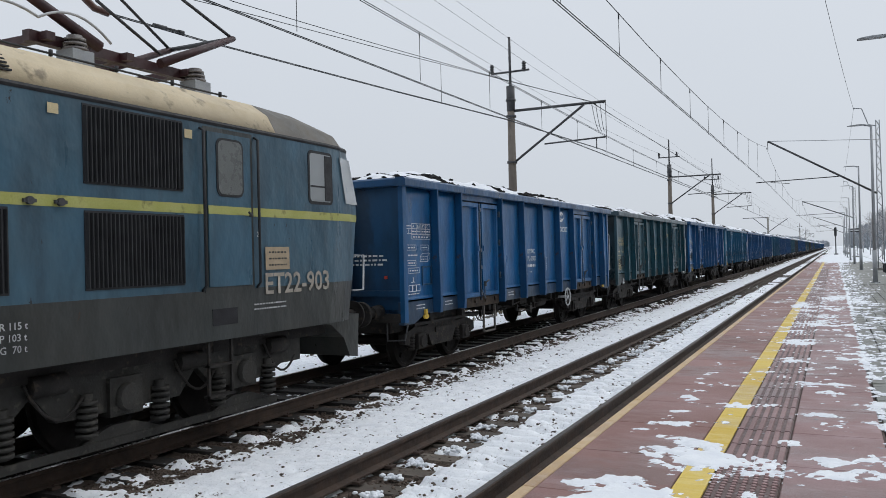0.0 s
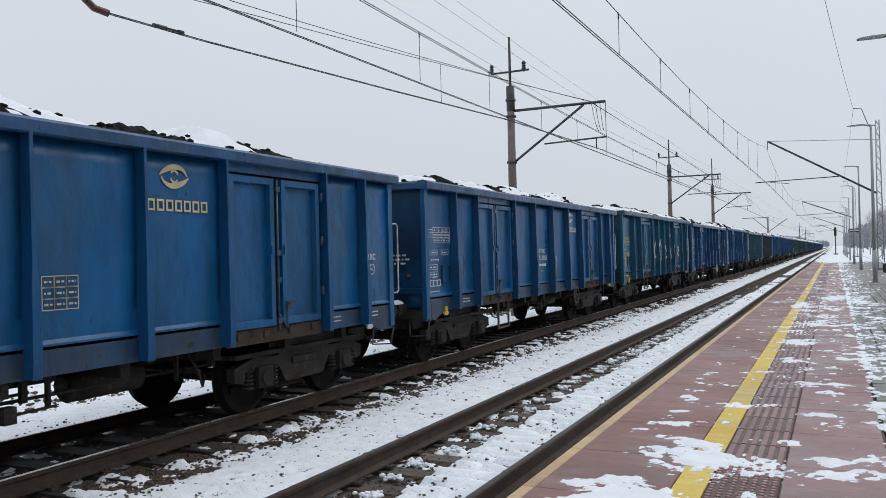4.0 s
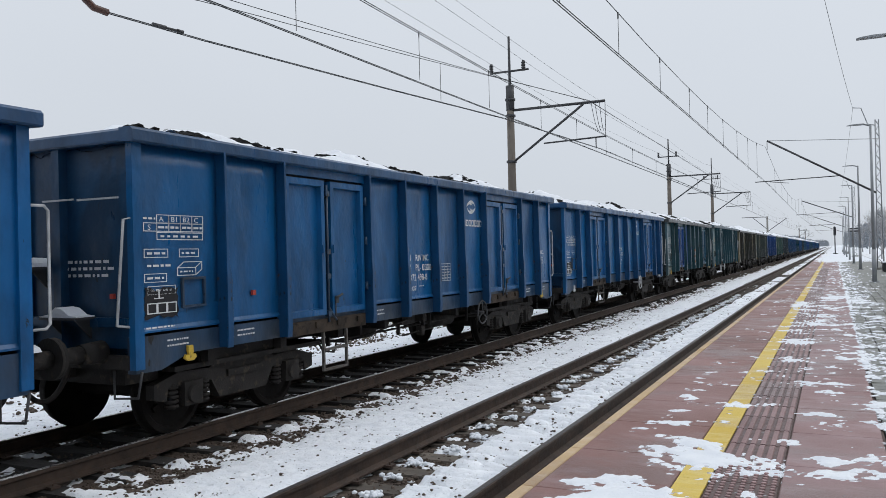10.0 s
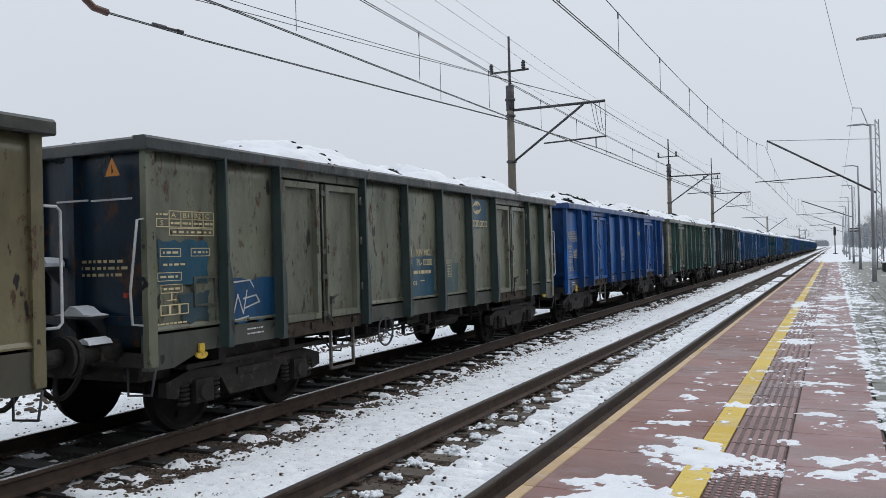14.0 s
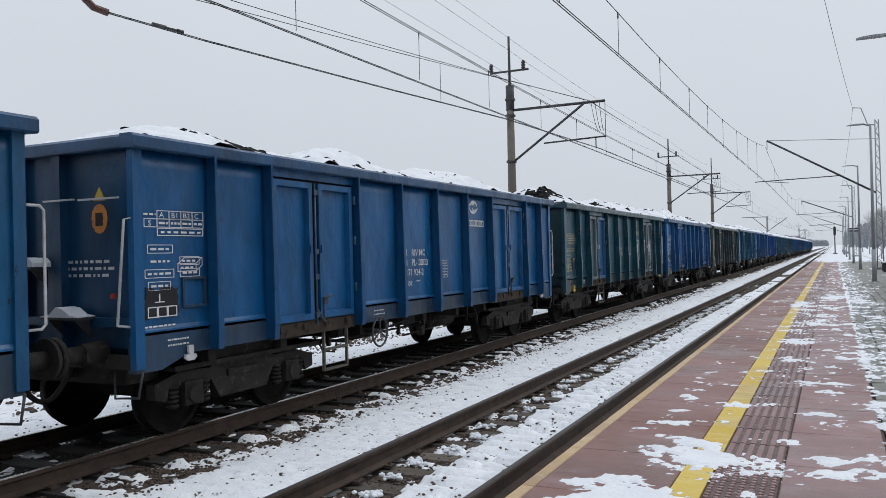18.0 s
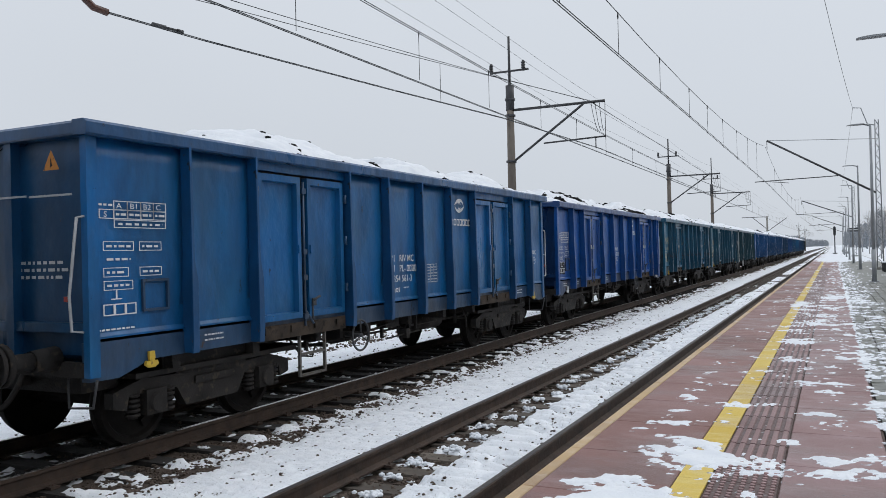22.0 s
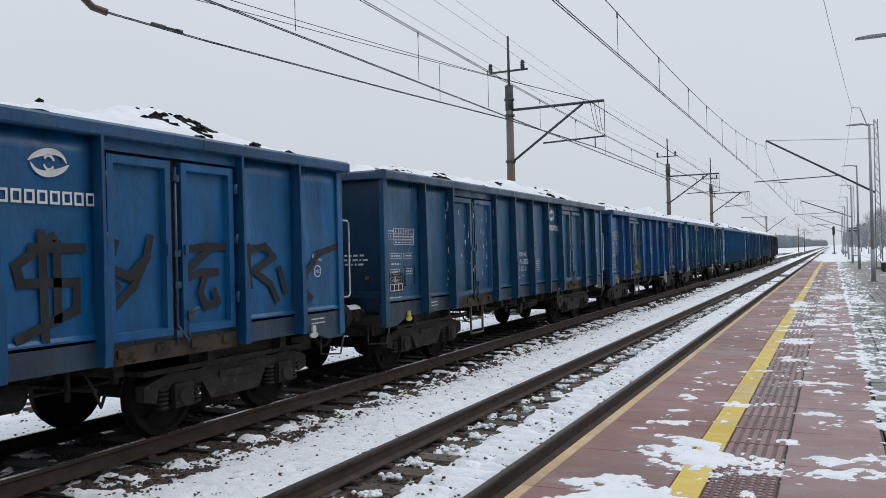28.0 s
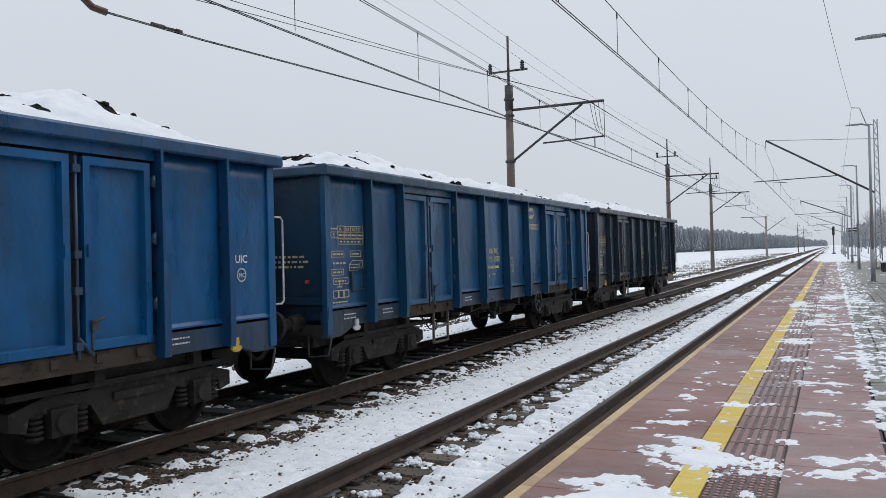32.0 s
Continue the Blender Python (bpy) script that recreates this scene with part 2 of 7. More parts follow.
for m_ in (SLAB, PINK, TACTILE):
    vary(m_)
vary(SLEEPER, 0.7, 1.25)
GROUT = surface("grout", (0.07, 0.045, 0.04), (0.10, 0.07, 0.06), 6, 0.9)
YELLOW = paving("yellow_line", (0.60, 0.41, 0.045), (0.68, 0.50, 0.09), (0.50, 0.33, 0.045), (0.74, 0.66, 0.36), 13.0)
EDGE = paving("edge_strip", (0.50, 0.34, 0.17), (0.58, 0.42, 0.25), (0.34, 0.21, 0.11), (0.66, 0.55, 0.42), 17.0)
GREYPAVE = surface("grey_paving", (0.20, 0.205, 0.19), (0.27, 0.27, 0.25), 1.2, 0.8, 0, 70, 0.4, (0.14, 0.145, 0.12))
MASTPOLE = surface("weathered_pole", (0.125, 0.105, 0.088), (0.19, 0.165, 0.14), 1.2, 0.85, 0, 60, 0.4, (0.08, 0.066, 0.055), stretch=(1, 1, 0.25))
STEEL = surface("galvanised_steel", (0.28, 0.295, 0.31), (0.36, 0.375, 0.39), 3, 0.55, 0.5, 60, 0.15)
DARKSTEEL = surface("dark_steel", (0.05, 0.052, 0.056), (0.085, 0.085, 0.09), 3, 0.6, 0.4, 60, 0.2)
WIRE = surface("wire_copper_oxide", (0.045, 0.05, 0.055), (0.07, 0.075, 0.08), 2, 0.6, 0.5)
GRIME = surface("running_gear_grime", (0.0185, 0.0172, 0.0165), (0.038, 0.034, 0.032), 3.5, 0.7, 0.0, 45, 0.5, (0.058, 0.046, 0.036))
WHEEL = surface("wheel_steel", (0.010, 0.009, 0.0085), (0.022, 0.019, 0.017), 4, 0.75, 0.2, 45, 0.3)
HOOKYELLOW = surface("yellow_enamel", (0.60, 0.40, 0.04), (0.48, 0.33, 0.06), 5, 0.55, third=(0.14, 0.09, 0.04))
WHITE = surface("white_lettering", (0.74, 0.75, 0.76), (0.60, 0.61, 0.62), 6, 0.6)
CREAM = surface("cream_lettering", (0.62, 0.52, 0.30), (0.50, 0.42, 0.25), 6, 0.6)
GREYWHITE = surface("greyed_white_enamel", (0.55, 0.56, 0.57), (0.36, 0.37, 0.38), 5, 0.6)
BLACKPAINT = surface("black_spray_paint", (0.02, 0.02, 0.022), (0.035, 0.035, 0.04), 5, 0.6)
REDLAMP = plain("red_reflector", (0.50, 0.06, 0.04), 0.4)
# ---------------------------------------------------------------- the lie of the land
FAR, NEAR, PLAT = -7.505, -3.40, 0.53          # track centres and the platform's level; rail heads are at 0
KNOTS_X = [-60, -30, -22, -14, -11.5, -10.2, -9.3, -8.9, -1.9, -1.5, 3.4, 4.6, 9, 60]
KNOTS_Z = [-0.9, -0.9, -0.8, -0.75, -0.5, -0.4, -0.3, -0.235, -0.235, -0.3, -0.3, 0.1, 0.25, 0.25]


def lie(X, Y):
    rough = np.clip((-9.2 - X) / 6, 0, 1) + np.clip((X - 3.6) / 4, 0, 1)
    return np.interp(X, KNOTS_X, KNOTS_Z) + rough * 0.35 * (fractal(X, Y, 4.0, 5) - 0.5)


def bed_height(X, Y):
    return lie(X, Y) + 0.05 * (fractal(X, Y, 0.16, 11, 3) - 0.5)


COVER_X = [-30, -9.6, -9.0, -8.6, -8.2, -6.85, -6.55, -6.2, -5.95, -5.72, -5.5, -4.5, -4.3, -4.1, -3.7, -3.55, -3.42, -2.8, -2.6, -2.3, -1.9]
COVER = [0.95, 0.85, 0.65, 0.45, 0.12, 0.10, 0.22, 0.28, 0.42, 0.72, 0.93, 0.95, 0.80, 0.20, 0.22, 0.55, 0.74, 0.78, 0.45, 0.55, 0.55]


def snow_height(X, Y):
    cover = np.interp(X, COVER_X, COVER)
    n = 0.45 * fractal(X, Y, 0.34, 31, 4) + 0.55 * fractal(X, Y, 0.085, 41, 3)
    # 0.5 is the middle of the noise, and it spreads about 0.13 round it
    # snow clings to the sleepers: on their ends beside the far track, low ridges between the near rails
    beat = np.cos(2 * math.pi * (Y - 2.2) / 0.6)
    cover = cover + 0.34 * beat * np.interp(X, [-6.7, -6.55, -6.2, -6.1], [0, 1, 1, 0]) * np.clip(fractal(X, Y, 0.8, 61, 2) * 2 - 0.2, 0.3, 1)
    cover = cover - 0.30 * np.clip(beat, -0.3, 1) * np.interp(X, [-4.1, -4.0, -3.65, -3.5], [0, 1, 1, 0])
    deep = np.interp(X, [-6.6, -6.5, -6.2, -6.0], [0, 0.035, 0.035, 0]) * np.clip(beat, 0, 1)
    deep = deep + np.interp(X, [-3.62, -3.45, -2.85, -2.7], [0, 0.026, 0.026, 0.0]) + 0.040 * np.cos(2 * math.pi * (Y - 2.2) / 0.3) * np.interp(X, [-3.62, -3.45, -2.85, -2.7], [0, 1, 1, 0])
    pits = 0.10 * np.clip(fractal(X, Y, 0.055, 57, 2) - 0.66, 0, 1)
    return lie(X, Y) + np.clip((n - 0.5 + (cover - 0.5) * 0.42) * 0.30, -0.06, 0.035) + 0.012 + deep - pits


def spread(a, b, step, growth=1.0):
    out = [a]
    while out[-1] < b:
        out.append(out[-1] + step)
        step *= growth
    return out


wide = [-1500, -700, -350, -180, -100] + list(np.arange(-60, -14, 2.0)) + list(np.arange(-14, 6, 0.5)) + list(np.arange(6, 30, 2.0)) + [30, 60, 120, 300, 700, 1500]
deep = [-900, -400, -150, -60] + list(np.arange(-40, 160, 2.0)) + spread(160, 4600, 6, 1.12)
ground = new("ground", grid_mesh("ground", wide, deep, lambda X, Y: lie(X, Y) - 0.03))
ground.data.materials.append(surface("snowy_ground", (0.74, 0.77, 0.81), (0.84, 0.86, 0.89), 1.5, 0.8, 0, 30, 0.6, (0.40, 0.39, 0.37)))
tagged(ground, "snow-covered open field and railway formation", "ground", kind="structure")

bed = new("ballast_bed", grid_mesh("ballast_bed", np.arange(-9.9, -1.75, 0.07), list(np.arange(-14, 1, 0.2)) + list(np.arange(1, 34, 0.07)) + spread(34, 900, 0.2, 1.03), bed_height))
# Between the far rails the colour holds oil stains and the train's shade.
OILED_SHADED, ON, OL, OB = shader("ballast_oiled_shaded", 0.9)
grain_ = noise_of(ON, OL, 9, 5)
stone_ = blend(ON, OL, steps(ON, OL, grain_, 0.35, 0.65), (0.048, 0.033, 0.025), (0.11, 0.08, 0.062))
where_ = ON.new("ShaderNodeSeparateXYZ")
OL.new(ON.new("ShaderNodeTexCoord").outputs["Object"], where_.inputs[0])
oil_shade_ = steps(ON, OL, blend(ON, OL, 0.06, where_.outputs["X"], noise_of(ON, OL, 2, 4)), -6.62, -6.85, 0, 1)
OL.new(blend(ON, OL, oil_shade_, stone_, (0.0145, 0.013, 0.0125)), OB.inputs["Base Color"])
bump(ON, OL, OB, noise_of(ON, OL, 55, 3), 1.0, 0.03)
bed.data.materials.append(OILED_SHADED)
tagged(bed, "dark brown ballast bed under both tracks", "ballast", kind="structure")

snow_bed = new("snow_cover", grid_mesh("snow_cover", np.arange(-11.5, -1.8, 0.04), list(np.arange(-13, 2.0, 0.12)) + list(np.arange(2.0, 30, 0.04)) + spread(30, 900, 0.1, 1.025), snow_height))
snow_bed.data.materials.append(OLDSNOW)
tagged(snow_bed, "thin patchy snow lying on the ballast", "snow", kind="stuff")


def chips(name, spots, lo, hi, material, seed):
    """Many small angular stones in one mesh."""
    rng = random.Random(seed)
    co, faces = [], []
    base = [(0, 0, 1)] + [(0.9 * math.cos(1.2566 * i), 0.9 * math.sin(1.2566 * i), 0.45) for i in range(5)]
    base += [(0.9 * math.cos(1.2566 * i + 0.63), 0.9 * math.sin(1.2566 * i + 0.63), -0.45) for i in range(5)] + [(0, 0, -1)]
    tri = [(0, 1 + i, 1 + (i + 1) % 5) for i in range(5)] + [(1 + i, 6 + i, 1 + (i + 1) % 5) for i in range(5)]
    tri += [(1 + (i + 1) % 5, 6 + i, 6 + (i + 1) % 5) for i in range(5)] + [(11, 6 + (i + 1) % 5, 6 + i) for i in range(5)]
    for x, y, z in spots:
        s, a, flat_ = rng.uniform(lo, hi), rng.uniform(0, 6.28), rng.uniform(0.5, 0.8)
        long_ = rng.uniform(0.75, 1.3)
        k = len(co)
        c, d = math.cos(a), math.sin(a)
        for p in base:
            q = [v * s * rng.uniform(0.72, 1.2) for v in p]
            q[0] *= long_
            co.append((x + q[0] * c - q[1] * d, y + q[0] * d + q[1] * c, z + q[2] * flat_))
        faces += [(a0 + k, b0 + k, c0 + k) for a0, b0, c0 in tri]
    me = bpy.data.meshes.new(name)
    me.from_pydata(co, [], faces)
    me.materials.append(material)
    return new(name, me)


rng = random.Random(4)
spots = []
for x0, x1, count in ((-6.5, -5.8, 6500), (-4.05, -3.5, 4200), (-5.95, -4.3, 1500), (-3.5, -2.75, 700), (-8.2, -6.8, 1800), (-9.6, -8.4, 900), (-12.5, -9.3, 2600), (-4.5, -4.2, 700)):
    for _ in range(count):
        x, y = rng.uniform(x0, x1), 3.5 + 42 * rng.random() ** 1.6
        if x1 == -9.3:
            spots.append((x, y, float(lie(np.array(x), np.array(y))) + 0.03))
            continue
        lift = 0.012 if x1 in (-4.3, -2.75) else 0.0
        spots.append((x, y, (-0.222 if x1 != -2.75 else -0.18) + lift + rng.uniform(-0.012, 0.018)))
tagged(chips("ballast_stones", spots, 0.007, 0.026, STONE, 9), "loose dark granite ballast stones poking through snow", "stones", kind="stuff")
rough_edges = []
for _ in range(4500):
    x, y = rng.uniform(-5.9, -4.2), 3.5 + 34 * rng.random() ** 1.5
    rough_edges.append((x, y, -0.208 + rng.uniform(-0.004, 0.006)))
tagged(chips("grit", rough_edges, 0.004, 0.014, STONE, 29), "fine dark grit scattered on the snow between the tracks", "grit", kind="stuff")
top = np.random.RandomState(8)
sx = np.concatenate([-6.62 + 1.0 * top.rand(3600) ** 1.5, -5.6 + 1.25 * top.rand(260), -3.5 + 0.85 * top.rand(260), -4.1 + 0.6 * top.rand(1000)])
sy = 3.4 + 38 * top.rand(len(sx)) ** 1.6
sz = np.maximum(snow_height(sx, sy), bed_height(sx, sy)) + 0.002
tagged(chips("snow_edge_stones", np.stack([sx, sy, sz], 1).tolist(), 0.007, 0.024, STONE, 39), "dark brown stones lying loose on the edge of the snow", "stones", kind="stuff")
sx, sy = -9.2 - 9 * top.rand(3600), 3.0 + 50 * top.rand(3600) ** 1.3
tagged(chips("field_stones", np.stack([sx, sy, lie(sx, sy) + 0.0], 1).tolist(), 0.02, 0.06, STONE, 49), "dark stones and clods in the snow beyond the tracks", "stones", kind="stuff")
rough_edges = []
for i in range(70):
    for d in (-0.14, 0.0, 0.14):
        for _ in range(16):
            rough_edges.append((rng.uniform(-3.5, -2.75), 2.2 + 0.6 * i + d + rng.gauss(0, 0.02), -0.185 + rng.uniform(-0.012, 0.01)))
tagged(chips("sleeper_edge_stones", rough_edges, 0.005, 0.017, STONE, 19), "small dark stones showing in lines along the sleepers", "stones", kind="stuff")
spots = []
for i in range(60):
    cx, cy = rng.uniform(-3.92, -3.72), 2.5 + 0.6 * i + rng.gauss(0, 0.04)
    for _ in range(rng.randrange(14, 34)):
        spots.append((cx + rng.gauss(0, 0.05), cy + rng.gauss(0, 0.05), -0.20 + rng.uniform(0, 0.03)))
lumps_ = chips("snow_lumps", spots, 0.012, 0.042, SNOW, 3)
lumps_.data.polygons.foreach_set("use_smooth", np.ones(len(lumps_.data.polygons), bool))
tagged(lumps_, "small lumps of snow along the inner rail", "snow", kind="stuff")


# ---------------------------------------------------------------- tracks
def rail_outline(cx):
    return [(cx - 0.075, -0.172), (cx + 0.075, -0.172), (cx + 0.075, -0.155), (cx + 0.012, -0.135), (cx + 0.012, -0.045), (cx + 0.036, -0.034),
            (cx + 0.036, -0.004), (cx + 0.028, -0.001), (cx - 0.028, -0.001), (cx - 0.036, -0.004), (cx - 0.036, -0.034), (cx - 0.012, -0.045), (cx - 0.012, -0.135), (cx - 0.075, -0.155)]


sleeper_bm = bmesh.new()
prism(sleeper_bm, [(-0.15, -0.36), (0.15, -0.36), (0.12, -0.185), (-0.12, -0.185)], "x", -1.28, 1.28)
sleeper_me = bpy.data.meshes.new("sleeper")
sleeper_bm.to_mesh(sleeper_me), sleeper_bm.free()
sleeper_me.materials.append(SLEEPER)
# Far sleepers: colour darkened for oil and for the shade under the wagons.
oily_shaded_me = sleeper_me.copy()
oily_shaded_me.materials[0] = surface("oily_shaded_sleeper", (0.015, 0.0138, 0.0128), (0.032, 0.028, 0.026), 5, 0.9, 0, 70, 0.5, (0.008, 0.0075, 0.007))
clip_bm = bmesh.new()
for sx in (-0.75, 0.75):
    for side in (-1, 1):
        box(clip_bm, sx + side * 0.07 - 0.03, sx + side * 0.07 + 0.05 * (side > 0) + 0.03, -0.05, 0.05, -0.187, -0.16)
        rod(clip_bm, (sx + side * 0.11, 0, -0.18), (sx + side * 0.11, 0, -0.135), 0.012, 6)
clip_me = bpy.data.meshes.new("rail_clip")
clip_bm.to_mesh(clip_me), clip_bm.free()
clip_me.materials.append(RAIL_RUST)

for cx, label in ((FAR, "railway track with dark ballast carrying the freight train"), (NEAR, "empty railway track in snow beside the platform")):
    track = thing("track", label, "track", "tracks", "structure")
    for side in (-0.752, 0.752):
        bm = bmesh.new()
        prism(bm, rail_outline(cx + side), "y", -30, 1500)
        rail = part("rail", bm, RAIL_RUST, track, "rust-brown steel rail")
        bm = bmesh.new()
        box(bm, cx + side - 0.024, cx + side + 0.024, -30, 1500, -0.003, 0.003)
        part("running_surface", bm, RAIL_TOP if cx == FAR else DULL_TOP, rail, "polished rail head" if cx == FAR else "dull rail head")
    for i in range(-22, 78):
        y = 2.2 + 0.6 * i
        shared("sleeper", sleeper_me if cx == NEAR else oily_shaded_me, track).location = (cx, y, -0.022 if cx == NEAR else -0.006)
        if 0 <= i < 50:
            shared("rail_clip", clip_me, track).location = (cx, y, 0)
    bm = bmesh.new()
    for i in range(78, 420):
        y = 2.2 + 0.6 * i
        prism(bm, [(y - 0.15, -0.36), (y + 0.15, -0.36), (y + 0.12, -0.185), (y - 0.12, -0.185)], "x", cx - 1.28, cx + 1.28)
    tagged(part("far_sleepers", bm, SLEEPER, track), kind="stuff")

# ---------------------------------------------------------------- platform
platform = thing("platform", "long station platform with red paving, yellow line and snow patches", "platform", kind="structure")
bm = bmesh.new()
box(bm, -1.62, 3.3, -12, 140, -0.4, PLAT - 0.012)
part("platform_core", bm, GROUT, platform)
bm = bmesh.new()
box(bm, -1.69, -1.62, -12, 140, -0.4, PLAT - 0.10)
part("platform_wall", bm, CONCRETE, platform, "grey concrete platform wall")


def slab_mesh(name, w, d, material, ribs=0, dots=0):
    bm = bmesh.new()
    g, e, t = (0.0005, 0.002, 0.0) if material == YELLOW else (0.003, 0.006, 0.0)
    lo = [(g, g), (w - g, g), (w - g, d - g), (g, d - g)]
    hi = [(g + e, g + e), (w - g - e, g + e), (w - g - e, d - g - e), (g + e, d - g - e)]
    a = [bm.verts.new((x, y, -0.03)) for x, y in lo]
    b = [bm.verts.new((x, y, t - e)) for x, y in lo]
    c = [bm.verts.new((x, y, t)) for x, y in hi]
    for p, q in ((a, b), (b, c)):
        for i in range(4):
            bm.faces.new((p[i], p[(i + 1) % 4], q[(i + 1) % 4], q[i]))
    bm.faces.new(c)
    base = len(bm.faces)
    for i in range(ribs):
        x = (i + 0.5) * w / ribs
        h = w / ribs * 0.34
        prism(bm, [(x - h, -0.002), (x + h, -0.002), (x + h - 0.006, 0.007), (x - h + 0.006, 0.007)], "y", 0.012, d - 0.012)
    for i in range(dots):
        for j in range(int(dots * d / w)):
            x, y = (i + 0.5) * w / dots, (j + 0.5) * w / dots
            rod(bm, (x, y, -0.001), (x, y, 0.007), w / dots * 0.34, 8, w / dots * 0.24)
    bm.faces.ensure_lookup_table()
    if ribs or dots:
        for f in bm.faces[:base]:
            f.material_index = 1
    me = bpy.data.meshes.new(name)
    bm.to_mesh(me), bm.free()
    me.materials.append(material)
    if ribs or dots:
        me.materials.append(GROOVE)
    return me


# Tile face between ribs and dots, in a darker tone than their tops.
GROOVE = surface("dark_groove", (0.07, 0.036, 0.032), (0.11, 0.06, 0.053), 5, 0.5)
dot_me = slab_mesh("dotted_tile", 0.385, 0.5, TACTILE, 0, 7)
edge_me = slab_mesh("edge_strip", 0.085, 1.0, EDGE)
red_me = slab_mesh("edge_slab", 0.745, 1.0, SLAB)
line_me = slab_mesh("yellow_tile", 0.18, 0.5, YELLOW)
rib_me = slab_mesh("tactile_tile", 0.385, 0.5, TACTILE, 6)
back_me = slab_mesh("back_slab", 0.60, 1.0, PINK)
for i in range(-9, 54):
    y = 0.55 + i
    for name, me, x, n in (("edge_tile", edge_me, -1.725, 1), ("slab", red_me, -1.64, 1), ("yellow_tile", line_me, -0.89, 2), ("tactile_tile", rib_me if y + 0.5 > 5.3 else dot_me, -0.705, 2), ("slab", back_me, -0.315, 1)):
        for j in range(n):
            shared(name, me, platform).location = (x, y + j / n, PLAT)
bm = bmesh.new()
box(bm, 0.30, 3.3, -12, 140, PLAT - 0.03, PLAT - 0.012)
part("grey_pavement", bm, GROUT, platform, "dark joints of the block paving")
bm = bmesh.new()
block_rng = random.Random(77)
for i in range(15):
    for j in range(-40, 160):
        x, y, h = 0.305 + 0.2 * i, 0.2 * j + (0.1 if i % 2 else 0), block_rng.uniform(-0.0025, 0.0015)
        g = 0.005
        lo = [bm.verts.new(c) for c in ((x + g, y + g, PLAT - 0.014), (x + 0.2 - g, y + g, PLAT - 0.014), (x + 0.2 - g, y + 0.2 - g, PLAT - 0.014), (x + g, y + 0.2 - g, PLAT - 0.014))]
        hi = [bm.verts.new(c) for c in ((x + 2 * g, y + 2 * g, PLAT - 0.004 + h), (x + 0.2 - 2 * g, y + 2 * g, PLAT - 0.004 + h), (x + 0.2 - 2 * g, y + 0.2 - 2 * g, PLAT - 0.004 + h), (x + 2 * g, y + 0.2 - 2 * g, PLAT - 0.004 + h))]
        bm.faces.new(hi)
        for k in range(4):
            bm.faces.new((lo[k], lo[(k + 1) % 4], hi[(k + 1) % 4], hi[k]))
tagged(part("paving_blocks", bm, GREYPAVE, platform, "worn grey concrete paving blocks"), kind="stuff")
bm = bmesh.new()
box(bm, 0.305, 3.3, 32.2, 140, PLAT - 0.02, PLAT - 0.005)
part("far_pavement", bm, GREYPAVE, platform, "worn grey concrete paving")
bm = bmesh.new()
box(bm, -1.69, 0.29, 54.6, 140, PLAT - 0.02, PLAT)
part("far_paving", bm, SLAB, platform)
bm = bmesh.new()
box(bm, -0.89, -0.71, 54.6, 140, PLAT - 0.01, PLAT + 0.004)
part("far_yellow_line", bm, YELLOW, platform)

# larger patches: middle, half width and depth, and how closed they are
PATCH = [(-0.95, 5.62, 0.34, 0.40, 0.34), (-0.60, 5.50, 0.36, 0.32, 0.34), (-0.93, 5.97, 0.16, 0.16, 0.28), (-1.18, 4.66, 0.42, 0.28, 0.36), (-0.95, 4.4, 0.55, 0.22, 0.36), (-0.48, 4.72, 0.09, 0.12, 0.3),
         (-1.22, 7.92, 0.12, 0.26, 0.26), (-0.70, 7.58, 0.30, 0.15, 0.28), (-0.16, 7.24, 0.23, 0.11, 0.28), (-0.11, 8.9, 0.27, 0.24, 0.27), (-0.06, 8.42, 0.16, 0.16, 0.25), (-1.05, 8.63, 0.22, 0.15, 0.24),
         (-0.48, 12.77, 0.22, 0.6, 0.27), (-0.43, 10.77, 0.2, 0.3, 0.27), (-1.14, 6.58, 0.17, 0.09, 0.27), (-1.14, 6.12, 0.12, 0.07, 0.25), (0.06, 5.47, 0.20, 0.15, 0.3), (-0.31, 6.15, 0.09, 0.11, 0.27),
         (-0.08, 5.75, 0.14, 0.09, 0.27), (-1.22, 7.14, 0.14, 0.09, 0.24), (-1.29, 9.45, 0.15, 0.09, 0.2), (0.15, 5.9, 0.1, 0.08, 0.25), (0.04, 10.97, 0.09, 0.22, 0.24), (0.18, 13.9, 0.09, 0.25, 0.24),
         (-0.73, 20.6, 0.23, 1.6, 0.2), (-0.06, 23.5, 0.39, 1.1, 0.2), (-0.5, 15.5, 0.3, 0.7, 0.2), (-0.2, 17.5, 0.3, 0.6, 0.18)]


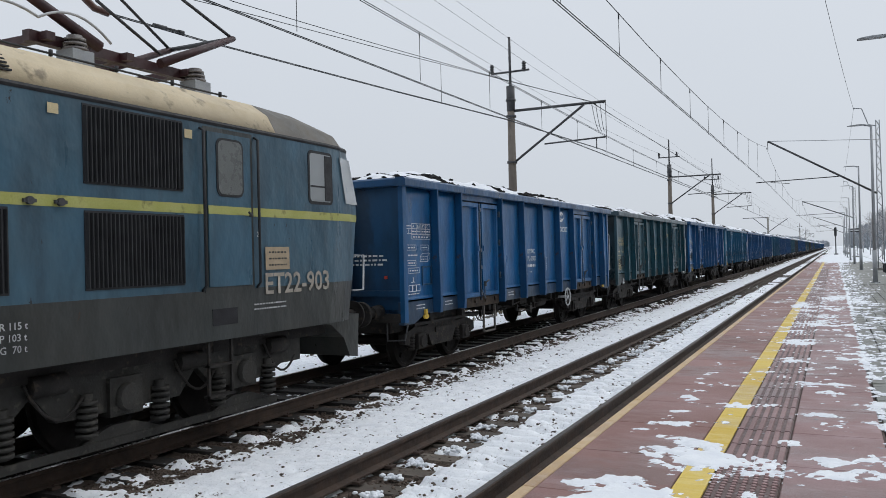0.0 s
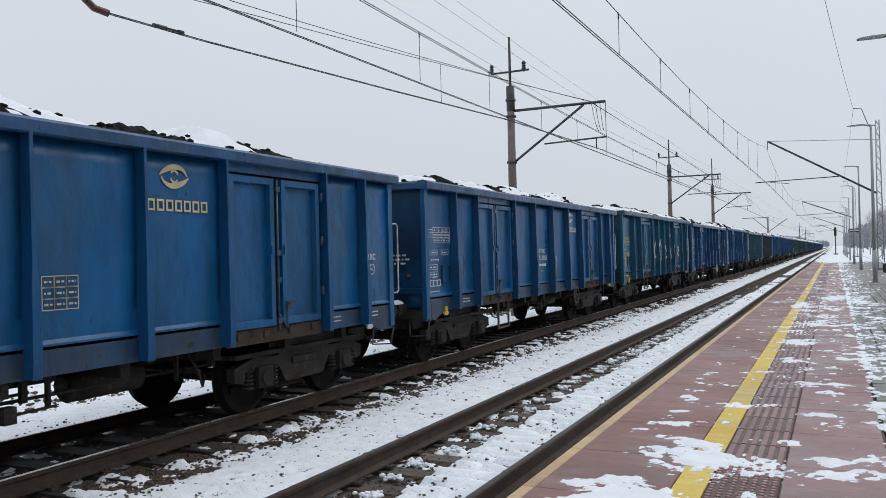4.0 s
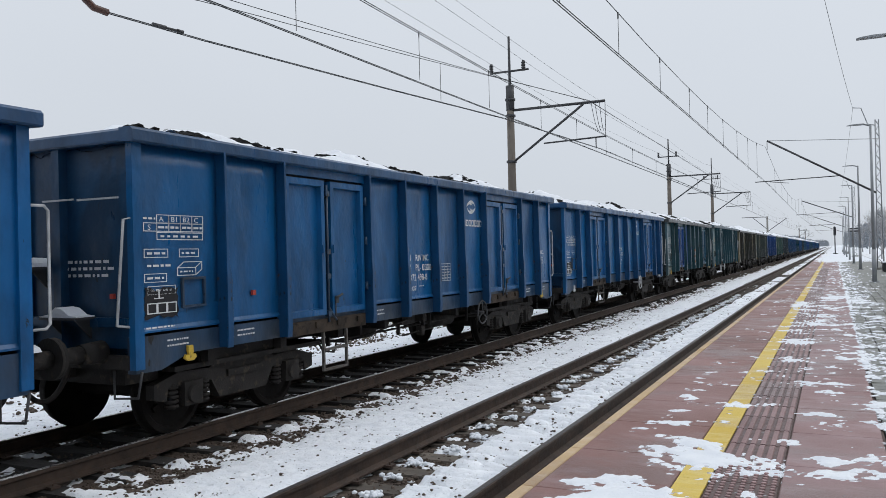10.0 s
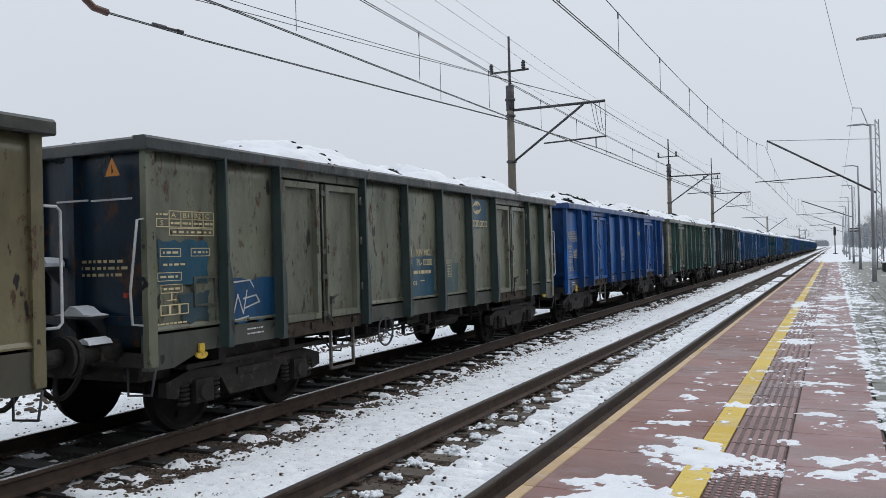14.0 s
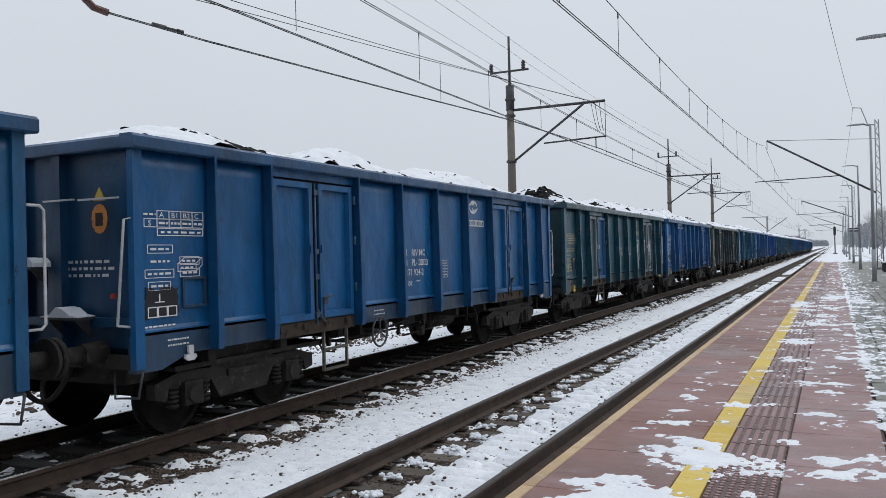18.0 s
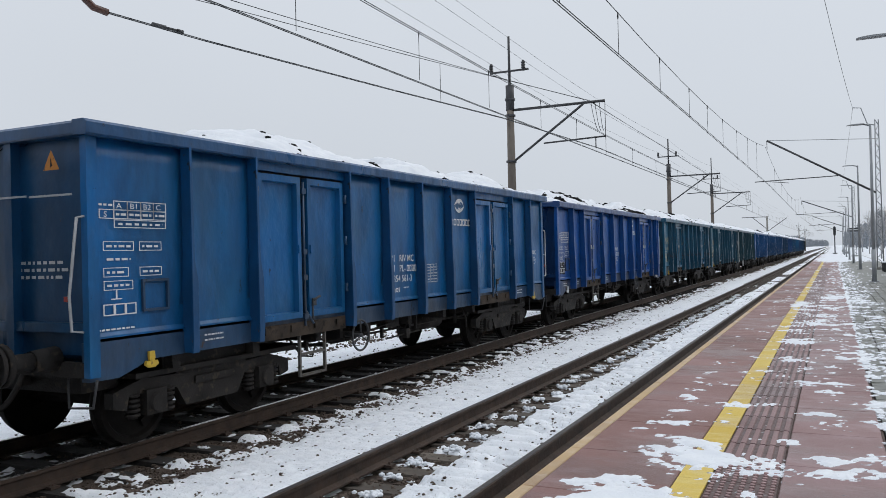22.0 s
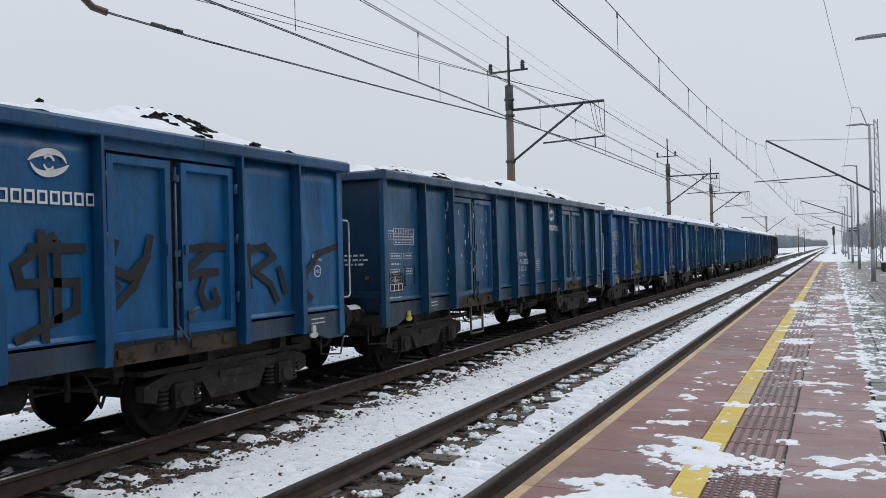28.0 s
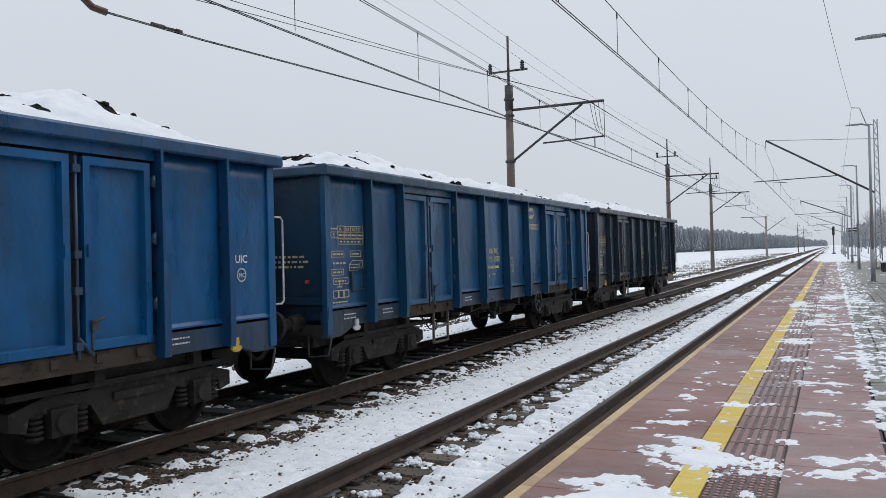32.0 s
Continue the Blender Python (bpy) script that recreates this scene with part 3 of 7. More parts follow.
def platform_snow(X, Y):
    wx, wy = X + 0.16 * (fractal(X, Y, 0.22, 71, 4) - 0.5), Y + 0.30 * (fractal(X, Y, 0.22, 75, 4) - 0.5)
    n = 0.34 * fractal(wx, wy * 1.5, 0.42, 77, 5) + 0.36 * fractal(wx * 0.7, wy * 1.4, 0.11, 83, 4) + 0.30 * fractal(X, Y, 0.05, 89, 3) - 0.648
    # the block paving holds a lacy strip of snow beside the slabs
    strip = np.clip((X - 0.22) / 0.1, 0, 1) * np.clip((0.95 - X) / 0.4, 0, 1)
    n += strip * (-0.012 + 0.08 * np.clip(fractal(X, Y, 1.6, 97, 2) * 2 - 0.5, 0, 1))
    web = np.minimum(np.abs((X + 0.5 * Y) * 4.0 % 1 - 0.5), np.abs((X - 0.5 * Y) * 4.0 % 1 - 0.5))
    n += strip * 0.085 * np.exp(-(web / 0.09) ** 2) + 0.10 * np.exp(-((wx - 0.29) / 0.025) ** 2)
    n -= 0.10 * np.clip((-1.35 - X) / 0.15, 0, 1)
    n -= 0.06 * np.clip((X - 0.9) / 0.2, 0, 1)
    n += 0.25 * np.clip((Y - 72) / 8, 0, 1) + 0.035 * np.clip((Y - 9) / 6, 0, 1) * np.clip((-0.9 - X) / -0.1, 0, 1)
    n += 0.03 * np.clip((X + 0.75) / 0.1, 0, 1) * np.clip((0.25 - X) / 0.1, 0, 1) * np.clip((Y - 7) / 2, 0, 1)
    for px, py, rx, ry, s in PATCH:
        n = n + 0.62 * s * np.clip(1.25 - ((wx - px) / rx) ** 2 - ((wy - py) / ry) ** 2, 0, 0.85)
    return PLAT + np.clip(n * 0.15, -0.004, 0.014) + 0.001


platform_snow_me = grid_mesh("snow_patches", np.arange(-1.7, 3.2, 0.022), list(np.arange(-8, 3.6, 0.06)) + list(np.arange(3.6, 9, 0.018)) + list(np.arange(9, 22, 0.035)) + spread(22, 139, 0.07, 1.02), platform_snow, lambda Z: Z > PLAT)
platform_snow_me.materials.append(SNOW)
SLUSH, SN, SL, SB = shader("thin_slush", 0.5)
SL.new(blend(SN, SL, steps(SN, SL, noise_of(SN, SL, 20, 5), 0.35, 0.65), (0.52, 0.52, 0.55), (0.72, 0.73, 0.76)), SB.inputs["Base Color"])
SL.new(steps(SN, SL, noise_of(SN, SL, 24, 7, rough=0.7), 0.36, 0.66, 0.05, 0.75), SB.inputs["Alpha"])
slush_me = grid_mesh("slush", np.arange(-1.7, 1.2, 0.022), list(np.arange(2.6, 9, 0.02)) + list(np.arange(9, 22, 0.035)) + spread(22, 60, 0.07, 1.02), lambda X, Y: np.minimum(platform_snow(X, Y) + 0.0013, PLAT + 0.0018), lambda Z: Z > PLAT)
slush_me.materials.append(SLUSH)
tagged(new("slush", slush_me), "thin half-melted snow film round the patches on the platform", "slush", kind="stuff")
tagged(new("snow_patches", platform_snow_me), "trodden patches of snow lying on the platform", "snow", kind="stuff")


# ---------------------------------------------------------------- overhead line
def wire(bm, pts, r, n=5, sag=0.0, steps_=10):
    """A wire through the points; between two of them it hangs down by sag."""
    for a, b in zip(pts, pts[1:]):
        a, b = Vector(a), Vector(b)
        line = []
        for i in range(steps_ + 1):
            t = i / steps_
            p = a.lerp(b, t)
            p.z -= sag * 4 * t * (1 - t)
            line.append(p)
        pipe(bm, line, r, n)


def line_mast(y, x=-10.65, reach=-7.1, arm_z=7.2, tip=9.95):
    """A tapered concrete mast with a steel top, crossarm and one bracket over the far track."""
    mast = thing("line_mast", "weathered concrete catenary mast with dark steel bracket", "mast", "catenary masts", m=pose(x, y, 0))
    bm = bmesh.new()
    rod(bm, (0, 0, -1.2), (0, 0, 8.05), 0.20, 12, 0.125)
    part("pole", bm, MASTPOLE, mast, "grey-brown concrete pole")
    bm = bmesh.new()
    rod(bm, (0, 0, 7.2), (0, 0, 8.12), 0.155, 12)
    part("cap", bm, DARKSTEEL, mast)
    bm = bmesh.new()
    rod(bm, (0, 0, 8.0), (0, 0, tip), 0.055, 8, 0.045)
    part("top_tube", bm, DARKSTEEL, mast)
    bm = bmesh.new()
    rod(bm, (-0.75, 0, 8.66), (0.75, 0, 8.66), 0.04, 6)
    arm = part("crossarm", bm, DARKSTEEL, mast)
    for sx in (-0.72, 0.55):
        bm = bmesh.new()
        rod(bm, (sx, 0, 8.62), (sx, 0, 9.0), 0.055, 8)
        for k in range(3):
            rod(bm, (sx, 0, 8.72 + 0.09 * k), (sx, 0, 8.76 + 0.09 * k), 0.085, 8)
        part("insulator", bm, DARKSTEEL, arm)
    r = reach - x
    bm = bmesh.new()
    rod(bm, (0.1, 0, arm_z), (r, 0, arm_z), 0.05, 8)
    part("bracket_arm", bm, DARKSTEEL, mast)
    bm = bmesh.new()
    rod(bm, (0.1, 0, 5.3), (r * 0.78, 0, arm_z - 0.04), 0.045, 8)
    part("bracket_stay", bm, DARKSTEEL, mast)
    bm = bmesh.new()
    rod(bm, (r * 0.36, 0, 5.88), (r, 0, 5.95), 0.03, 8)
    rod(bm, (r, 0, arm_z), (r, 0, 5.9), 0.012, 6)
    rod(bm, (r * 0.9, 0, 5.95), (r * 0.9, 0, 5.55), 0.02, 6)
    part("registration_arm", bm, DARKSTEEL, mast)
    bm = bmesh.new()
    for dx in (-0.5, -0.36, -0.2):
        wire(bm, [(r + dx, 0, arm_z), (r + dx * 0.6 + 0.05, 0, 6.15)], 0.010, 5, 0.18, 6)
    part("jumper_wire", bm, WIRE, mast)
    for z in (7.6, 7.0, 5.3):
        bm = bmesh.new()
        rod(bm, (0, 0, z - 0.04), (0, 0, z + 0.04), 0.19, 12)
        part("collar", bm, DARKSTEEL, mast)
    return mast


for y in (28.0, 60.0):
    line_mast(y)
line_mast(82.0, x=-10.5, reach=-7.0, tip=10.7)
for y in (300.0, 365.0):
    line_mast(y, x=-10.4, reach=-7.2)

mast = thing("feeder_mast", "short concrete mast with wide crossarm beside the line", "mast", m=pose(-10.4, 153, 0))
bm = bmesh.new()
rod(bm, (0, 0, -1), (0, 0, 7.3), 0.21, 10, 0.15)
part("pole", bm, CONCRETE, mast)
bm = bmesh.new()
rod(bm, (-4.2, 0, 7.2), (0.2, 0, 7.2), 0.06, 6)
part("crossarm", bm, DARKSTEEL, mast)
bm = bmesh.new()
rod(bm, (-2.4, 0, 7.15), (0, 0, 5.0), 0.06, 6)
rod(bm, (3.2, 0, 6.9), (0, 0, 4.6), 0.06, 6)
part("strut", bm, DARKSTEEL, mast)

overhead = thing("overhead_line", "contact and messenger wires with droppers above both tracks", "overhead line", kind="structure")
for cx, con, spans in ((FAR, 5.47, [(-2, 82, 7.02, 0.87), (82, 153, 7.0, 0.9), (153, 225, 7.0, 0.9), (225, 300, 7.0, 0.9), (300, 365, 7.0, 0.9)]),
                       (NEAR, 5.43, [(-16, 50, 7.72, 1.52), (50, 106, 7.72, 1.3), (106, 165, 7.72, 1.3), (165, 225, 7.72, 1.3), (225, 290, 7.72, 1.3)])):
    ys = [spans[0][0]] + [s[1] for s in spans]
    bm = bmesh.new()
    for d in (-0.022, 0.022):
        wire(bm, [(cx + d + (0.15 if i % 2 else -0.15), y, con + 0.05 * (i > 0)) for i, y in enumerate(ys)], 0.0085, 5)
    part("contact_wire", bm, WIRE, overhead)
    bm = bmesh.new()
    for a, b, top, sag in spans:
        for d in (-0.03, 0.03) if cx == FAR and a < 0 else (0,):
            wire(bm, [(cx + d, a, top), (cx + d, b, top)], 0.0085, 5, sag, 16)
    part("messenger_wire", bm, WIRE, overhead)
    for a, b, top, sag in spans[:3]:
        n = round((b - a) / 8)
        places = [a + (b - a) * k / n for k in range(1, n)]
        if a < 0:
            places = [11.0, 14.5, 18.4, 22.5, 26.0, 29.9, 34.5, 39.1, 44.0] if cx == NEAR else [10.4, 14.6, 18.3, 22.2, 25.8, 29.6, 34.0, 39.0, 45.0, 52.0, 60.0, 68.0, 75.0]
        for y in places:
            t = (y - a) / (b - a)
            z = top - sag * 4 * t * (1 - t)
            if y > 8:
                bm = bmesh.new()
                rod(bm, (cx, y, con + 0.02), (cx, y, z), 0.006, 5)
                rod(bm, (cx, y, z - 0.1), (cx, y, z + 0.02), 0.014, 5)
                part("dropper", bm, WIRE, overhead)
# the catenary that leaves the far track to its anchor
bm = bmesh.new()
for d in (-0.025, 0.025):
    wire(bm, [(-9.26 + d, 8.3, 5.5), (-9.01 + d, 10, 5.455), (-8.30 + d, 15, 5.43), (-7.63 + d, 19.6, 5.43), (-7.3 + d, 28, 5.52), (-7.3 + d, 60, 5.5)], 0.0085)
part("anchor_wire", bm, WIRE, overhead)
bm = bmesh.new()
wire(bm, [(-10.7, 12.6, 7.1), (-7.5, 27.4, 7.15)], 0.0085, 5, 0.08)
wire(bm, [(-10.98, 11.3, 6.90), (-10.7, 12.6, 6.93), (-9.64, 17.5, 6.97), (-7.5, 27.4, 7.13)], 0.0085)
for d in (0, 0.1):
    wire(bm, [(-7.5, 27.4, 7.15 - 0.2 * d), (-7.6 + d, 60, 6.9)], 0.0085)
part("anchor_messenger", bm, WIRE, overhead)
bm = bmesh.new()
rod(bm, (-8.05, 16.7, 5.44), (-8.05, 16.7, 6.32), 0.006, 5)
part("dropper", bm, WIRE, overhead)
bm = bmesh.new()
for dx, z in ((0, 9.9), (-0.72, 9.0), (0.55, 9.0)):
    wire(bm, [(-10.65 + dx, -12, z + 1.2), (-10.65 + dx, 28, z)], 0.006, 4)
    wire(bm, [(-10.65 + dx, 28, z), (-10.65 + dx, 60, z), (-10.5 + dx, 82, z), (-10.4 + dx, 126, z), (-10.4 + dx, 185, z), (-10.4 + dx, 300, z)], 0.006, 4, 0.25, 8)
part("feeder_wire", bm, WIRE, overhead)
bm = bmesh.new()
wire(bm, [(-1.35, 3, 9.45), (-0.06, 27.3, 9.45), (1.15, 50, 9.45), (1.2, 106, 9.45), (1.2, 165, 9.45)], 0.008, 5, 0.15, 8)
part("platform_feeder", bm, WIRE, overhead)
INSULATOR = surface("brown_insulator", (0.10, 0.045, 0.032), (0.07, 0.03, 0.022), 6, 0.35)
bm = bmesh.new()
pipe(bm, [(-9.26, 8.3, 5.5), (-9.31, 8.1, 5.53), (-9.36, 7.95, 5.66), (-9.36, 7.9, 5.9), (-9.5, 7.7, 6.0)], 0.055, 8)
for k in range(4):
    rod(bm, (-9.36, 7.9, 5.68 + 0.05 * k), (-9.36, 7.9, 5.70 + 0.05 * k), 0.085, 8)
part("strain_insulator", bm, INSULATOR, overhead, "red-brown strain insulator")
bm = bmesh.new()
d = Vector((1.63, 11.3, 0)).normalized()
p0 = Vector((-9.26, 8.3, 5.5))
rod(bm, p0 + d * 0.75, p0 + d * 0.98, 0.035, 8)
rod(bm, p0 + d * 0.98, p0 + d * 1.2, 0.022, 8)
rod(bm, p0 + d * 1.2, p0 + d * 1.3, 0.032, 8)
part("wire_splice", bm, DARKSTEEL, overhead)


# ---------------------------------------------------------------- platform masts and lamps
def lattice_mast(y, x=2.3, foot=4.2, tip=7.5):
    mast = thing("lattice_mast", "slender grey steel lattice catenary mast on platform", "mast", "platform masts", m=pose(x, y, PLAT))
    top = 8.2
    for sx in (-1, 1):
        for sy in (-1, 1):
            bm = bmesh.new()
            rod(bm, (0.16 * sx, 0.16 * sy, -0.3), (0.085 * sx, 0.085 * sy, top), 0.026, 5)
            part("leg", bm, STEEL, mast)
    bm = bmesh.new()
    for i in range(26):
        a, b = i / 26, (i + 1) / 26
        wa, wb = 0.16 - 0.075 * a, 0.16 - 0.075 * b
        s = 1 if i % 2 else -1
        for sy in (-1, 1):
            rod(bm, (s * wa, sy * wa, top * a), (-s * wb, sy * wb, top * b), 0.014, 4)
            rod(bm, (sy * wa, s * wa, top * a), (sy * wb, -s * wb, top * b), 0.014, 4)
    part("lattice", bm, STEEL, mast)
    bm = bmesh.new()
    rod(bm, (-0.1, 0, foot), (-5.6, 0, tip), 0.055, 8)
    part("strut", bm, DARKSTEEL, mast)
    bm = bmesh.new()
    rod(bm, (0, 0, tip - 0.35), (-5.6, 0, tip), 0.018, 6)
    part("stay", bm, STEEL, mast)
    bm = bmesh.new()
    rod(bm, (-1.95, 0, 5.25), (-6.3, 0, 5.15), 0.03, 6)
    rod(bm, (-5.6, 0, tip), (-5.6, 0, tip - 0.5), 0.02, 6)
    rod(bm, (-5.5, 0, 5.12), (-4.5, 0, 5.0), 0.018, 6)
    part("registration_arm", bm, DARKSTEEL, mast)
    bm = bmesh.new()
    pipe(bm, [(-0.1, 0, 7.9), (-0.45, 0, 8.0), (-0.75, 0, 8.9), (-1.15, 0, 8.95)], 0.03)
    part("feeder_bracket", bm, STEEL, mast)
    bm = bmesh.new()
    box(bm, -0.4, 0.4, -0.4, 0.4, -0.35, 0.12)
    part("footing", bm, CONCRETE, mast)


lattice_mast(50.0)
for y in (106.0, 165.0, 225.0):
    lattice_mast(y, foot=4.6, tip=6.8)


def platform_lamp(y, x=1.33):
    lamp = thing("platform_lamp", "tapered grey steel platform lamp with flat head", "lamp", "platform lamps", m=pose(x, y, PLAT))
    bm = bmesh.new()
    rod(bm, (0, 0, 0), (0, 0, 1.2), 0.085, 10, 0.08)
    rod(bm, (0, 0, 1.2), (0, 0, 5.8), 0.065, 10, 0.04)
    part("post", bm, STEEL, lamp)
    bm = bmesh.new()
    rod(bm, (0, 0, 5.75), (-0.25, 0, 5.82), 0.03, 8)
    part("arm", bm, STEEL, lamp)
    bm = bmesh.new()
    prism(bm, [(-0.78, 5.80), (-0.70, 5.822), (-0.45, 5.84), (-0.22, 5.835), (-0.18, 5.815), (-0.30, 5.795)], "y", -0.11, 0.11)
    part("lamp_head", bm, STEEL, lamp, "flat pale grey lamp head")
    bm = bmesh.new()
    box(bm, -0.15, 0.15, -0.15, 0.15, -0.004, 0.025)
    part("base_plate", bm, STEEL, lamp)


for y in (19.5, 33.5, 50.6, 67.0, 83.5, 103.0, 120.0, 137.0):
    platform_lamp(y)
# ---------------------------------------------------------------- the freight train
HALF, PITCH = 6.42, 14.04
# four body types: A and D have two pairs of doors, D is a little taller; B and C one small door
POSTS = {"A": [0.0, 1.06, 2.04, 4.02, 5.30, 6.56, 7.81, 9.00, 10.95, 11.93, 12.84], "D": [0.0, 1.22, 2.30, 4.33, 5.42, 6.53, 7.63, 8.69, 10.66, 11.76, 12.84],
         "B": [0.0, 1.28, 2.38, 3.40, 4.40, 5.50, 6.61, 7.70, 8.82, 9.83, 10.86, 11.93, 12.84], "C": [0.0, 1.27, 2.38, 3.40, 4.46, 5.60, 6.67, 7.77, 8.83, 9.90, 10.97, 12.00, 12.84]}
TALL = 0.06
SKIN, PROUD, TOPZ = 1.322, 1.48, 3.18


def mesh_of(name, bm, material):
    me = bpy.data.meshes.new(name)
    bm.to_mesh(me)
    bm.free()
    me.materials.append(material)
    return me


def painted(me, material):
    out = me.copy()
    out.materials[0] = material
    return out


def panel_mesh(s, a, b, z0=1.21, z1=3.06):
    """One bay of side sheet between two posts, slightly bulged, with a rolled lip above the gap to the sill."""
    bm = bmesh.new()
    n, m = 12, 9
    rows = []
    for i in range(n + 1):
        y = a + (b - a) * i / n
        bulge = 0.014 * (1 - abs(2 * i / n - 1) ** 4)
        cut = [(SKIN - 0.03, z0), (SKIN + 0.024, z0), (SKIN + 0.024, z0 + 0.02), (SKIN + 0.002, z0 + 0.055)]
        cut += [(SKIN + bulge * (1 - abs(2 * k / m - 1) ** 4), z0 + 0.055 + (z1 - z0 - 0.055) * k / m) for k in range(1, m + 1)]
        cut += [(SKIN - 0.03, z1)]
        rows.append([bm.verts.new((s * x, y, z)) for x, z in cut])
    m = len(rows[0])
    for p, q in zip(rows, rows[1:]):
        for j in range(m):
            f = bm.faces.new((p[j], q[j], q[(j + 1) % m], p[(j + 1) % m]))
            f.smooth = 3 < j < m - 2
    bm.faces.new(rows[0]), bm.faces.new(rows[-1][::-1])
    bmesh.ops.recalc_face_normals(bm, faces=bm.faces)
    return mesh_of("side_panel", bm, GRIME)


def dented(me, rng, deep):
    """Knocks and slack places in a sheet, pushed inwards; its edges stay where they are."""
    ys, zs = [v.co.y for v in me.vertices], [v.co.z for v in me.vertices]
    y0, y1, z0, z1 = min(ys), max(ys), min(zs) + 0.06, max(zs)
    knocks = [(rng.uniform(y0 + 0.15, y1 - 0.1), rng.uniform(z0 + 0.2, z1 - 0.2), rng.uniform(0.10, 0.34), rng.uniform(0.15, 0.5), deep * rng.uniform(0.3, 1.0)) for _ in range(4)]
    slack = deep * rng.uniform(-0.1, 0.5)
    for v in me.vertices:
        if v.co.x < SKIN - 0.02 or v.co.z < z0:
            continue
        u, w = (v.co.y - y0) / (y1 - y0), (v.co.z - z0) / (z1 - z0)
        hold = min(1.0, 5 * u * (1 - u)) * min(1.0, 5 * max(0.0, w) * max(0.0, 1 - w))
        v.co.x -= hold * (slack * math.sin(math.pi * u) + sum(h * math.exp(-((v.co.y - a) / p) ** 2 - ((v.co.z - c) / q) ** 2) for a, c, p, q, h in knocks))
    return me


def far_wall_mesh(s):
    bm = bmesh.new()
    x0, x1 = sorted((s * (SKIN - 0.03), s * SKIN))
    box(bm, x0, x1, -HALF, HALF, 1.16, 3.06)
    return mesh_of("side_wall", bm, GRIME)


def sill_mesh(s):
    """The side beam, deeper at both ends."""
    bm = bmesh.new()
    h = HALF
    out = [(-h, 0.82), (-h + 0.34, 0.82), (-h + 0.74, 0.95), (h - 0.74, 0.95), (h - 0.34, 0.82), (h, 0.82), (h, 1.18), (-h, 1.18)]
    a, b = sorted((s * (SKIN - 0.09), s * (SKIN + 0.012)))
    prism(bm, out, "x", a, b)
    return mesh_of("side_sill", bm, GRIME)


def post_mesh(s, wide=0.10, flare=1.0):
    """A welded stanchion: a front plate on a narrower web, slim above, with a short flare to a wider foot that ends level with the sill."""
    bm = bmesh.new()
    cuts = [(3.06, 0.137, 0.36), (1.92, 0.150, 0.42), (1.70, 0.170, 0.45 + 0.43 * flare), (1.10, 0.172, 0.5 + 0.43 * flare), (0.955, 0.16, 0.5 + 0.43 * flare)]
    rings = []
    for z, d, w in cuts:
        h = wide / 2 * w
        half = [(SKIN - 0.01, 0.4 * h), (SKIN + d - 0.016, 0.4 * h), (SKIN + d - 0.016, h - 0.003), (SKIN + d - 0.012, h), (SKIN + d - 0.003, h), (SKIN + d, h - 0.004)]
        rings.append([bm.verts.new((s * x, y, z)) for x, y in [(x, -y) for x, y in half] + half[::-1]])
    n = len(rings[0])
    for p, q in zip(rings, rings[1:]):
        for j in range(n):
            bm.faces.new((p[j], p[(j + 1) % n], q[(j + 1) % n], q[j]))
    bm.faces.new(rings[0]), bm.faces.new(rings[-1])
    bmesh.ops.recalc_face_normals(bm, faces=bm.faces)
    return mesh_of("post", bm, GRIME)


def corner_mesh(s, e):
    bm = bmesh.new()
    x0, x1 = sorted((s * (SKIN - 0.04), s * (SKIN + 0.04)))
    y0, y1 = sorted((e * (HALF - 0.10), e * (HALF + 0.02)))
    box(bm, x0, x1, y0, y1, 0.86, 3.06)
    return mesh_of("corner_post", bm, GRIME)


def end_wall_mesh(e):
    bm = bmesh.new()
    y0, y1 = sorted((e * (HALF - 0.09), e * (HALF - 0.06)))
    box(bm, -SKIN + 0.04, SKIN - 0.04, y0, y1, 1.0, 3.06)
    return mesh_of("end_wall", bm, GRIME)


def end_post_mesh(x, e):
    bm = bmesh.new()
    a, b = sorted((e * (HALF - 0.06), e * (HALF + 0.04)))
    box(bm, x - 0.055, x + 0.055, a, b, 1.0, 3.06)
    return mesh_of("end_post", bm, GRIME)


def end_rail_mesh(e):
    bm = bmesh.new()
    a, b = sorted((e * (HALF - 0.06), e * (HALF + 0.02)))
    box(bm, -SKIN + 0.04, SKIN - 0.04, a, b, 1.28, 1.37)
    return mesh_of("end_rail", bm, GRIME)


def headstock_mesh(e):
    bm = bmesh.new()
    y0, y1 = sorted((e * (HALF - 0.16), e * (HALF + 0.02)))
    box(bm, -SKIN + 0.04, SKIN - 0.04, y0, y1, 0.86, 1.0)
    return mesh_of("headstock", bm, GRIME)


def rim_mesh():
    """The hollow top rail all round, overhanging the walls a little."""
    bm = bmesh.new()
    o, h = SKIN + 0.135, HALF + 0.09
    for s in (-1, 1):
        prism(bm, [(s * (SKIN - 0.05), 3.04), (s * (o - 0.02), 3.035), (s * o, 3.05), (s * o, TOPZ - 0.03), (s * (o - 0.035), TOPZ), (s * (SKIN - 0.05), TOPZ)], "y", -h, h)
    for e in (-1, 1):
        prism(bm, [(e * (HALF - 0.06), 3.04), (e * (h - 0.015), 3.04), (e * h, 3.055), (e * h, TOPZ - 0.03), (e * (h - 0.035), TOPZ - 0.002), (e * (HALF - 0.06), TOPZ - 0.002)], "x", -SKIN + 0.05, SKIN - 0.05)
    return mesh_of("top_rim", bm, GRIME)


